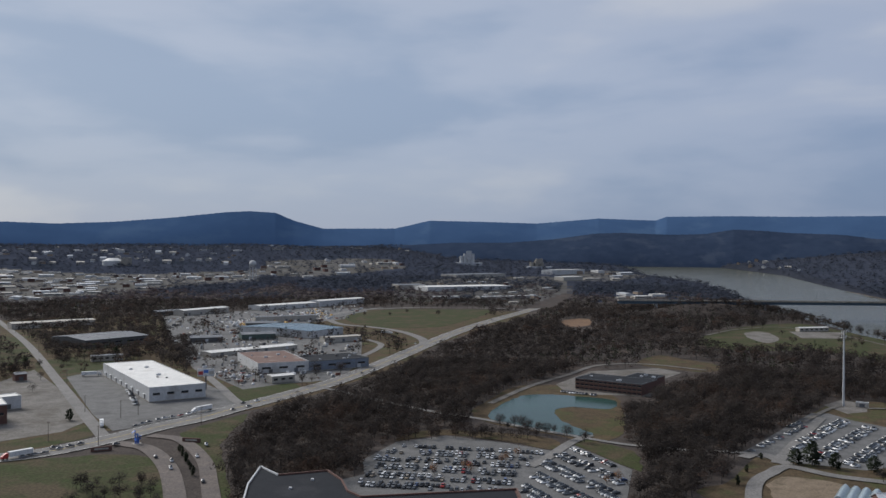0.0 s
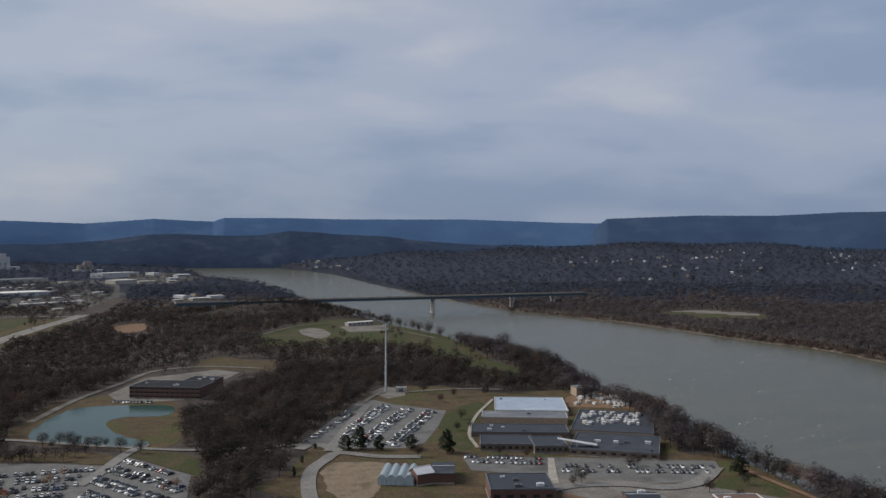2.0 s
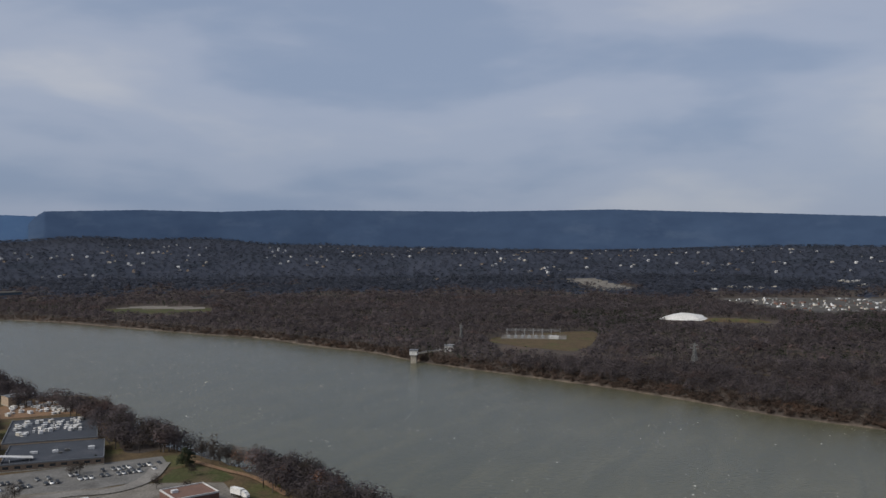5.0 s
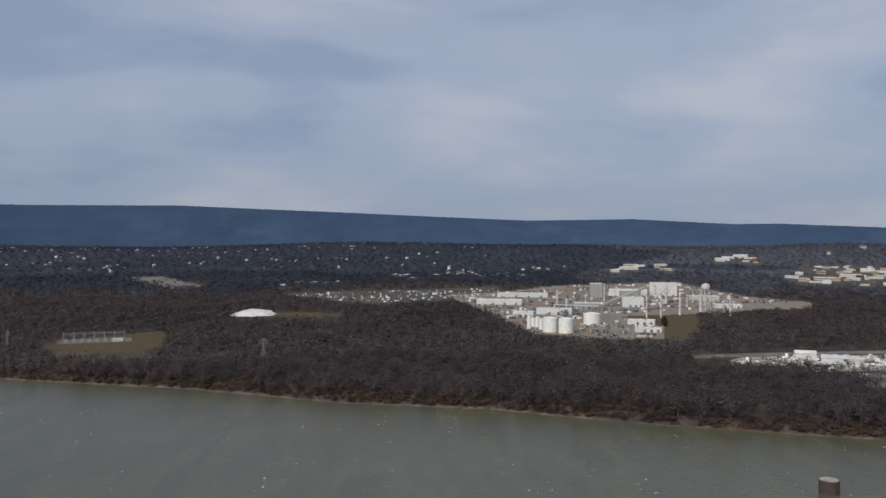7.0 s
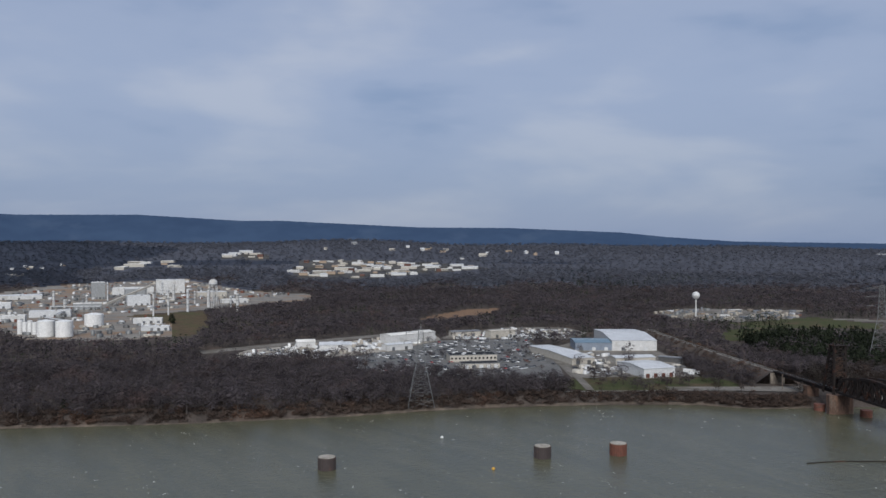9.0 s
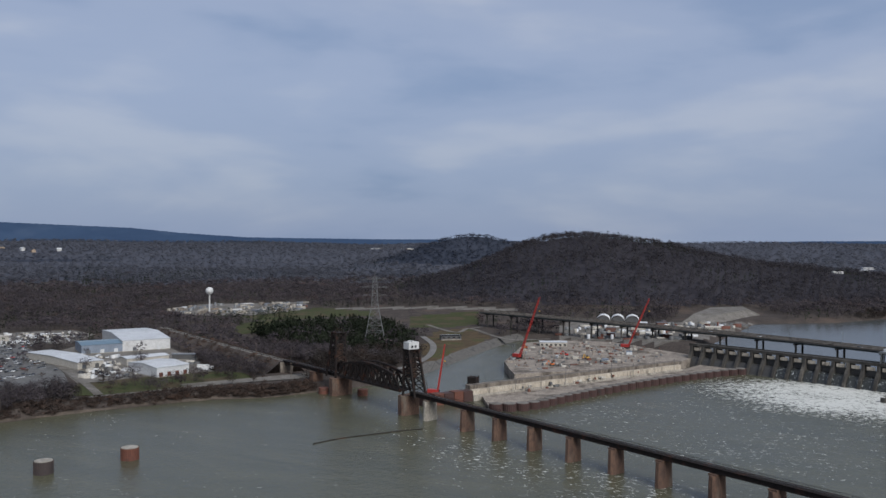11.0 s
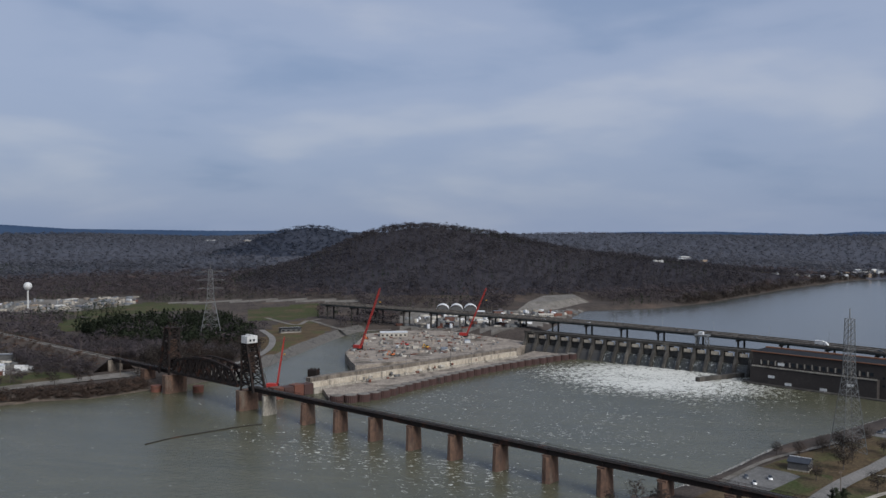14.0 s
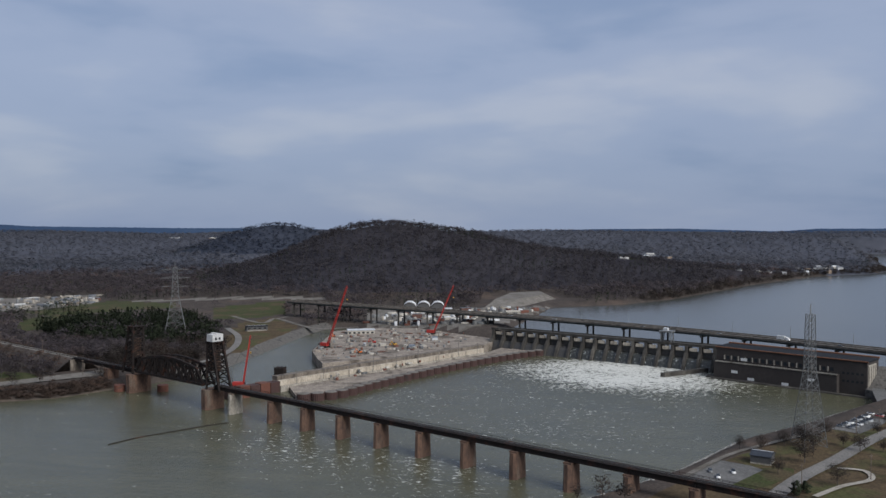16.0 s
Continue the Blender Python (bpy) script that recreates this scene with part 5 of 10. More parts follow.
def highway_bridge():
    pts = [(430, -1077), (360, -1050), (283, -1021), (169, -975), (38, -913), (-96, -835), (-224, -741), (-420, -600)]
    line = catmull(pts, 10)
    th = thing("highway_bridge", pose(0, 0, 0), "long highway bridge on concrete columns behind the dam", "bridge")
    b = bmesh.new()
    z = 27.4
    le, ri = ribbon(b, line, 21, z)
    bmesh.ops.recalc_face_normals(b, faces=b.faces)
    g = bmesh.ops.extrude_face_region(b, geom=list(b.faces))
    bmesh.ops.translate(b, vec=(0, 0, -0.9), verts=[v for v in g["geom"] if isinstance(v, bmesh.types.BMVert)])
    bmesh.ops.recalc_face_normals(b, faces=b.faces)
    part("deck", b, M["asphalt"], th)
    for off in (-7, 0, 7):
        b = bmesh.new()
        ribbon(b, line, 0.7, z - 0.9, off)
        g = bmesh.ops.extrude_face_region(b, geom=list(b.faces))
        bmesh.ops.translate(b, vec=(0, 0, -2.0), verts=[v for v in g["geom"] if isinstance(v, bmesh.types.BMVert)])
        bmesh.ops.recalc_face_normals(b, faces=b.faces)
        part("girder", b, M["girder_paint"], th)
    for off in (-10.4, 0, 10.4):
        b = bmesh.new()
        ribbon(b, line, 0.35, z + 1.0, off)
        g = bmesh.ops.extrude_face_region(b, geom=list(b.faces))
        bmesh.ops.translate(b, vec=(0, 0, -1.1), verts=[v for v in g["geom"] if isinstance(v, bmesh.types.BMVert)])
        bmesh.ops.recalc_face_normals(b, faces=b.faces)
        part("barrier", b, M["stained_concrete"], th)
    seg = np.hypot(*np.diff(line, axis=0).T)
    s = np.concatenate([[0], np.cumsum(seg)])
    k = 0
    u = 12.0
    while u < s[-1] - 10:
        x, y = np.interp(u, s, line[:, 0]), np.interp(u, s, line[:, 1])
        x2, y2 = np.interp(u + 1, s, line[:, 0]), np.interp(u + 1, s, line[:, 1])
        n = Vector((-(y2 - y), x2 - x, 0)).normalized()
        base = min(gz1(x, y), LAKE_Z) - 2
        for o in (-6, 6):
            b = bmesh.new()
            cyl(b, x + n.x * o, y + n.y * o, base, z - 4.2, 1.0, n=10)
            part("column", b, M["dam_concrete"], th)
        b = bmesh.new()
        beam(b, (x - n.x * 9.5, y - n.y * 9.5, z - 3.6), (x + n.x * 9.5, y + n.y * 9.5, z - 3.6), 1.8, 1.4)
        part("cap_beam", b, M["dam_concrete"], th)
        u += 42
    u = 30.0
    while u < s[-1] - 10:                        # tall lamp posts along one edge
        x, y = np.interp(u, s, line[:, 0]), np.interp(u, s, line[:, 1])
        x2, y2 = np.interp(u + 1, s, line[:, 0]), np.interp(u + 1, s, line[:, 1])
        n = Vector((-(y2 - y), x2 - x, 0)).normalized() * 10.2
        b = bmesh.new(); beam(b, (x + n.x, y + n.y, z), (x + n.x, y + n.y, z + 10), 0.22); beam(b, (x + n.x, y + n.y, z + 10), (x + n.x * 0.7, y + n.y * 0.7, z + 10.4), 0.16)
        part("lamp_post", b, M["steel"], th)
        u += 55
    return th


M["girder_paint"] = plain("dark_green_grey_girder", (0.075, 0.085, 0.08), 0.6)
highway_bridge()
# rock-faced mound where the lake's bank meets the lock road
b = bmesh.new()
low = [(190, -1105), (124, -1160), (78, -1290), (110, -1390), (190, -1330)]
high = [(172, -1190), (138, -1200), (112, -1285), (125, -1340), (165, -1300)]
va, vb = [b.verts.new((x, y, 9)) for x, y in low], [b.verts.new((x, y, 25)) for x, y in high]
for i in range(5):
    b.faces.new((va[i], va[(i + 1) % 5], vb[(i + 1) % 5], vb[i]))
b.faces.new(vb)
bmesh.ops.recalc_face_normals(b, faces=b.faces)
tagged(part("embankment", b, M["gravel"], None, "grey stone-faced embankment on the lake shore"), category="ground", kind="structure")


def river_bridge():
    # far road bridge across the river
    A, B = Vector((330, 1624, 0)), Vector((1240, 1580, 0))
    th = thing("road_bridge", pose(0, 0, 0), "long level girder bridge with blue beams over the river", "bridge")
    d = (B - A).normalized(); n = Vector((-d.y, d.x, 0))
    b = bmesh.new(); beam(b, A + Vector((0, 0, 33.2)), B + Vector((0, 0, 33.8)), 22, 1.2)
    part("deck", b, M["concrete"], th)
    for o in (-8, 0, 8):
        b = bmesh.new(); beam(b, A + n * o + Vector((0, 0, 30.2)), B + n * o + Vector((0, 0, 30.8)), 0.9, 5.0)
        part("girder", b, M["blue_girder"], th, "blue-green steel girder")
    for o in (-10.8, 10.8):
        b = bmesh.new(); beam(b, A + n * o + Vector((0, 0, 34.3)), B + n * o + Vector((0, 0, 34.9)), 0.4, 1.1)
        part("barrier", b, M["concrete"], th)
    for k in range(12):
        c = A.lerp(B, (k + 0.5) / 12)
        b = bmesh.new(); beam(b, (c.x, c.y, 33.8), (c.x, c.y, 43), 0.3); beam(b, (c.x, c.y, 43), (c.x, c.y + 3, 43.3), 0.22)
        part("lamp_post", b, M["steel"], th)
    for px, wide in ((400, 6), (500, 6), (600, 6), (851, 4), (1044, 6), (1150, 6)):
        c = A.lerp(B, (px - A.x) / (B.x - A.x))
        for o in (-wide, wide):
            b = bmesh.new(); p = c + n * o; cyl(b, p.x, p.y, -3, 24.5, 3.0, 2.4, 14)
            part("column", b, M["bridge_concrete"], th)
        b = bmesh.new(); beam(b, c - n * 10 + Vector((0, 0, 26)), c + n * 10 + Vector((0, 0, 26)), 4.4, 3.2)
        part("cap_beam", b, M["bridge_concrete"], th)
        b = bmesh.new(); beam(b, c - n * 9 + Vector((0, 0, 0)), c + n * 9 + Vector((0, 0, 0)), 7, 2.4)
        part("footing", b, M["bridge_concrete"], th)


M["bridge_concrete"] = plain("pale_bridge_concrete", (0.36, 0.35, 0.33), 0.85, size=4)
M["blue_girder"] = plain("faded_blue_girder", (0.055, 0.10, 0.14), 0.6)
river_bridge()


# ---- railway lift bridge ----
rail_d = (Vector((23.4, -422, 0)) - Vector((365, -602, 0))).normalized()
rail_n = Vector((-rail_d.y, rail_d.x, 0))
rail_0 = Vector((365, -602, 0))


def at_rail(s, o=0.0, z=0.0):
    p = rail_0 + rail_d * s + rail_n * o
    return Vector((p.x, p.y, z))


def rail_bridge():
    th = thing("railway_bridge", pose(0, 0, 0), "dark steel railway bridge on tall rust-stained concrete piers", "bridge")
    DZ = 16.6
    s_r = 95.0                                   # the lift span ends here
    # piers
    stops = [130.0 + 32.0 * k for k in range(0, 12)]
    for i, s in enumerate([120.5] + stops[1:]):
        b = bmesh.new()
        w, t = 5.2, 2.3
        sc = 1.12
        lo = [at_rail(s + a * t * sc, c * w * sc, -3) for a, c in ((-1, -0.7), (-0.4, -1), (0.4, -1), (1, -0.7), (1, 0.7), (0.4, 1), (-0.4, 1), (-1, 0.7))]
        hi = [at_rail(s + a * t, c * w, DZ - 3.2) for a, c in ((-1, -0.7), (-0.4, -1), (0.4, -1), (1, -0.7), (1, 0.7), (0.4, 1), (-0.4, 1), (-1, 0.7))]
        va, vb = [b.verts.new(p) for p in lo], [b.verts.new(p) for p in hi]
        for k in range(8):
            b.faces.new((va[k], va[(k + 1) % 8], vb[(k + 1) % 8], vb[k]))
        b.faces.new(vb)
        bmesh.ops.recalc_face_normals(b, faces=b.faces)
        pr = part("pier", b, M["pier_stone"] if i else M["concrete"], th, "" if i else "pale concrete pier")
        b = bmesh.new()
        vs = [at_rail(s + a * (t + 0.12), c * (w * 0.8), DZ - 3.2) for a, c in ((-1, -1), (1, -1), (1, 1), (-1, 1))]
        prism(b, [tuple(v)[:2] for v in vs], DZ - 3.2, DZ - 2.5)
        part("pier_cap", b, M["pier_stone"], pr)
    for s, w in ((0, 9.5), (s_r, 8.0)):
        b = bmesh.new()
        prism(b, [tuple(at_rail(s + a * 4.3, c * w))[:2] for a, c in ((-1, -0.8), (-0.5, -1), (0.5, -1), (1, -0.8), (1, 0.8), (0.5, 1), (-0.5, 1), (-1, 0.8))], -3, DZ - 2.6)
        part("tower_pier", b, M["pier_stone"], th)
    for s, o in ((-12, -9), (-40, 0), (14, 12)):
        b = bmesh.new()
        p = at_rail(s, o)
        if s == -40:
            prism(b, [tuple(at_rail(s + a * 3, c * 5))[:2] for a, c in ((-1, -1), (1, -1), (1, 1), (-1, 1))], -3, DZ - 2.6)
            part("pier", b, M["pier_stone"], th)
        else:
            cyl(b, p.x, p.y, -3, 5, 4.2, n=14)
            part("fender_cell", b, M["rust_steel"], th, "round rust-red fender cell")
    # plate girders, span by span
    ends = [s_r + 5] + [120.5] + stops[1:] + [560]
    for a, e in list(zip(ends[:-1], ends[1:])) + [(-95, -40), (-40, -5)]:
        for o in (-2.4, 2.4):
            b = bmesh.new()
            beam(b, at_rail(a + 0.2, o, DZ - 1.1), at_rail(e - 0.2, o, DZ - 1.1), 0.6, 2.4)
            for k in range(int((e - a) / 3)):
                p = at_rail(a + 1.5 + k * 3, o + (0.35 if o > 0 else -0.35), DZ - 2.2)
                beam(b, p, p + Vector((0, 0, 2.2)), 0.22)
            part("girder", b, M["rusty_steel"], th)
        b = bmesh.new()
        beam(b, at_rail(a + 0.2, 0, DZ + 0.25), at_rail(e - 0.2, 0, DZ + 0.25), 6.4, 0.35)
        part("deck", b, M["rusty_steel"], th)
        for o in (-3.4, 3.4):
            b = bmesh.new()
            beam(b, at_rail(a + 0.2, o, DZ + 1.5), at_rail(e - 0.2, o, DZ + 1.5), 0.14)
            beam(b, at_rail(a + 0.2, o, DZ + 1.0), at_rail(e - 0.2, o, DZ + 1.0), 0.10)
            for k in range(int((e - a) / 3)):
                p = at_rail(a + 1 + k * 3, o, DZ + 0.3)
                beam(b, p, p + Vector((0, 0, 1.3)), 0.12)
            part("handrail", b, M["rusty_steel"], th)
        for o in (-0.75, 0.75):
            b = bmesh.new()
            beam(b, at_rail(a, o, DZ + 0.52), at_rail(e, o, DZ + 0.52), 0.16, 0.2)
            part("rail", b, M["steel"], th)
        b = bmesh.new()
        for k in range(int((e - a) / 1.2)):
            beam(b, at_rail(a + k * 1.2, -1.4, DZ + 0.44), at_rail(a + k * 1.2, 1.4, DZ + 0.44), 0.3, 0.16)
        part("sleeper_bed", b, M["rusty_steel"], th)
    # lift truss with a curved top chord
    n = 10
    a0, a1 = 4.0, s_r - 4.0
    for o in (-4.6, 4.6):
        tops, bots = [], []
        for i in range(n + 1):
            u = i / n
            s = a0 + (a1 - a0) * u
            bots.append(at_rail(s, o, DZ))
            tops.append(at_rail(s, o, DZ + 8.5 + 6.5 * math.sin(math.pi * u)))
        for i in range(n):
            bars = [("bottom_chord", bots[i], bots[i + 1], 1.7), ("diagonal", bots[i] if i < n / 2 else tops[i], tops[i + 1] if i < n / 2 else bots[i + 1], 1.3)]
            if 0 < i < n - 1:
                bars.append(("top_chord", tops[i], tops[i + 1], 1.7))
                bars.append(("diagonal", tops[i] if i < n / 2 else bots[i], bots[i + 1] if i < n / 2 else tops[i + 1], 0.6))
            if 0 < i:
                bars.append(("upright", bots[i], tops[i], 1.1))
            for nm, p, q, wt in bars:
                b = bmesh.new()
                beam(b, p, q, wt)
                part(nm, b, M["rusty_steel"], th)
    b = bmesh.new()
    for i in range(1, n):
        u = i / n
        s, zt = a0 + (a1 - a0) * u, DZ + 8.5 + 6.5 * math.sin(math.pi * u)
        beam(b, at_rail(s, -4.6, zt), at_rail(s, 4.6, zt), 0.4)
        if i < n - 1:
            s2, z2 = a0 + (a1 - a0) * (i + 1) / n, DZ + 8.5 + 6.5 * math.sin(math.pi * (i + 1) / n)
            beam(b, at_rail(s, -4.6, zt), at_rail(s2, 4.6, z2), 0.25)
    part("top_bracing", b, M["rusty_steel"], th)
    b = bmesh.new()
    beam(b, at_rail(a0, 0, DZ), at_rail(a1, 0, DZ), 7.5, 0.6)
    part("deck", b, M["rusty_steel"], th)
    # towers
    for s, top, side in ((-3, 50, -1), (s_r + 3, 47, 1)):
        tw = bmesh.new()
        feet = [(-3.2, -5), (3.2, -5), (3.2, 5), (-3.2, 5)]
        for a, o in feet:
            lean = side * 9 if a * side > 0 else 0
            beam(tw, at_rail(s + a + lean * 0.9, o, DZ - 2.6), at_rail(s + a * 0.9, o * 0.85, top), 1.4)
        for o in (-5, 5):
            a_in, a_out = -3.2 * side, 3.2 * side
            lattice(tw, at_rail(s + a_in, o, DZ), at_rail(s + a_in * 0.9, o * 0.85, top), at_rail(s + a_out + side * 8, o, DZ), at_rail(s + a_out * 0.9, o * 0.85, top), 6, 0.6)
        for a in (-3.2, 3.2):
            lattice(tw, at_rail(s + a, -5, DZ + 9), at_rail(s + a * 0.9, -4.3, top), at_rail(s + a, 5, DZ + 9), at_rail(s + a * 0.9, 4.3, top), 6, 0.55)
        part("tower", tw, M["rusty_steel"], th)
        b = bmesh.new()
        prism(b, [tuple(at_rail(s + a * 1.6, c * 3.4))[:2] for a, c in ((-1, -1), (1, -1), (1, 1), (-1, 1))], 27, 41)
        part("counterweight", b, M["pier_stone"], th, "rust-brown counterweight block")
        b = bmesh.new()
        prism(b, [tuple(at_rail(s + a * 4.2, c * 5.2))[:2] for a, c in ((-1, -1), (1, -1), (1, 1), (-1, 1))], top, top + 0.6)
        part("tower_platform", b, M["rusty_steel"], th)
        if side > 0:
            b = bmesh.new()
            prism(b, [tuple(at_rail(s + a * 3.4, c * 4.4))[:2] for a, c in ((-1, -1), (1, -1), (1, 1), (-1, 1))], top + 0.6, top + 5.6)
            for k in range(3):
                prism(b, [tuple(at_rail(s - 2.4 + k * 2.4 + a * 0.7, c * 1.2))[:2] for a, c in ((-1, -1), (1, -1), (1, 1), (-1, 1))], top + 5.6, top + 6.4)
            mh = part("machine_house", b, M["white_metal"], th, "white machine house on the tower")
            b = bmesh.new()
            for c in (-2.4, 0.6):
                p = at_rail(s + 3.42, c, top + 2.5)
                beam(b, p, at_rail(s + 3.42, c + 1.6, top + 2.5), 0.2, 1.6)
            part("window", b, M["dark_glass"], mh)
        else:
            for c in (-2.6, 2.6):
                b = bmesh.new()
                for q in range(14):
                    t0, t1 = 2 * math.pi * q / 14, 2 * math.pi * (q + 1) / 14
                    beam(b, at_rail(s + 2.2 * math.cos(t0), c, top + 2.6 + 2.2 * math.sin(t0)), at_rail(s + 2.2 * math.cos(t1), c, top + 2.6 + 2.2 * math.sin(t1)), 0.5)
                part("sheave", b, M["rusty_steel"], th)


rail_bridge()


def rail_embankment():
    """The line climbs away from the bridge on an earth bank with a ballast top."""
    line = catmull([(449, -646), (467, -659), (529, -694), (606, -739), (684, -786), (770, -840)], 8)
    d = np.gradient(line, axis=0)
    d /= np.linalg.norm(d, axis=1)[:, None]
    nrm = np.stack([-d[:, 1], d[:, 0]], 1)
    z = np.linspace(16.4, 13.0, len(line))
    rows = [np.column_stack([line + nrm * o, np.where(np.full(len(line), low), 4.5, z)]) for o, low in ((-20, True), (-3.6, False), (3.6, False), (20, True))]
    n = len(line)
    v = np.concatenate(rows)
    q = np.array([(k * n + i, (k + 1) * n + i, (k + 1) * n + i + 1, k * n + i + 1) for k in range(3) for i in range(n - 1)])
    q = np.concatenate([q, [(0, n, 2 * n, 3 * n)]])
    ob = mesh_object("railway_embankment", v, q, M["forest_floor"], "brown earth railway bank with a grey ballast top", "embankment", "structure")
    ob.data.materials.append(M["gravel"])
    ob.data.polygons.foreach_set("material_index", np.append(np.repeat([0, 1, 0], n - 1), 0).astype(np.int32))
    for o in (-0.75, 0.75):
        b = bmesh.new()
        for i in range(n - 1):
            p, e = line[i] + nrm[i] * o, line[i + 1] + nrm[i + 1] * o
            beam(b, (*p, z[i] + 0.25), (*e, z[i + 1] + 0.25), 0.16, 0.2)
        part("rail", b, M["rusty_steel"], ob)
    b = bmesh.new()
    c, u = line[0], d[0]
    prism(b, [tuple(c + nrm[0] * x + u * y) for x, y in ((-6, -2), (6, -2), (6, 2), (-6, 2))], 0, 15.6)
    part("abutment", b, M["stained_concrete"], ob, "stained concrete bridge abutment")
    for k in range(0, n - 1, 6):
        j = min(k + 6, n - 1) + 1
        block([tuple(p) for p in np.concatenate([(line + nrm * 9)[k:j], (line - nrm * 9)[k:j][::-1]])], 0.0, 6.0)


rail_embankment()


def mooring_cell(x, y, mat, label):
    th = thing("mooring_cell", pose(x, y, 0), label, "mooring cell", "river mooring cells")
    b = bmesh.new(); cyl(b, 0, 0, -3, 6.8, 5.0, n=28)
    part("shell", b, M[mat], th)
    b = bmesh.new()
    for j in range(28):
        a = 2 * math.pi * j / 28
        box(b, 5 * math.cos(a) - 0.12, 5 * math.sin(a) - 0.12, -3, 5 * math.cos(a) + 0.12, 5 * math.sin(a) + 0.12, 6.9)
    part("sheet_rib", b, M[mat], th)
    b = bmesh.new(); cyl(b, 0, 0, 6.8, 7.1, 4.75, n=28)
    part("concrete_cap", b, M["concrete"], th, "pale concrete cap")


M["sheet_pile_dark"] = plain("dark_sheet_pile", (0.045, 0.034, 0.033), 0.8, size=2, third=(0.085, 0.05, 0.04))
mooring_cell(439, -217.5, "sheet_pile_dark", "dark round sheet-pile mooring cell standing in the river")
mooring_cell(390.5, -335, "sheet_pile_dark", "dark round sheet-pile mooring cell with a pale cap")
mooring_cell(370, -377, "rust_steel", "rust-red round mooring cell standing in the river")


def pylon(x, y, h, w, turn, arms, label, name="power_pylon", thin=0.16, mid=0.30, bars=6, leg=0.42):
    th = thing(name, pose(x, y, min(gz1(x, y), 40), 0, 0, turn), label, "pylon", "power line pylons")
    b = bmesh.new()
    t = w * thin
    waist = h * 0.55
    wm = w * mid
    lv = [(0, w / 2), (waist, wm / 2), (h * 0.93, t / 2), ]
    for (z0, r0), (z1, r1) in zip(lv[:-1], lv[1:]):
        cs0 = [Vector((sx * r0, sy * r0, z0)) for sx, sy in ((-1, -1), (1, -1), (1, 1), (-1, 1))]
        cs1 = [Vector((sx * r1, sy * r1, z1)) for sx, sy in ((-1, -1), (1, -1), (1, 1), (-1, 1))]
        for i in range(4):
            beam(b, cs0[i], cs1[i], leg)
            lattice(b, cs0[i], cs1[i], cs0[(i + 1) % 4], cs1[(i + 1) % 4], bars, leg * 0.45)
    beam(b, (0, 0, h * 0.93), (0, 0, h), 0.4)
    part("mast", b, M["steel"], th)
    for k in range(arms):
        z = h * (0.9 - 0.11 * k)
        b = bmesh.new()
        ln = w * (0.55 + 0.08 * (k % 2))
        for s in (-1, 1):
            beam(b, (0, -0.7, z), (s * ln, 0, z), 0.25); beam(b, (0, 0.7, z), (s * ln, 0, z), 0.25); beam(b, (0, 0, z + 2.2), (s * ln, 0, z), 0.22)
        part("cross_arm", b, M["steel"], th)
        for s in (-1, 1):
            b = bmesh.new(); cyl(b, s * ln, 0, z - 2.4, z, 0.2, n=6)
            part("insulator", b, M["dark_metal"], th)
    return th


pylon(471, -850, 82, 24, 28, 3, "tall grey lattice power pylon beyond the rail bridge")
pylon(-103, -512, 79, 14, 20, 0, "tall grey lattice river-crossing tower with a square head", thin=0.26, mid=0.34, bars=9, leg=0.34)
pylon(551, -352, 62, 20, 60, 3, "grey lattice power pylon on the wooded bank", leg=0.24)
pylon(884, 148, 27, 9, 60, 2, "small grey lattice pylon in the bank wood")
pylon(985, 450, 26, 6, 60, 2, "small grey lattice pylon behind the gate house")


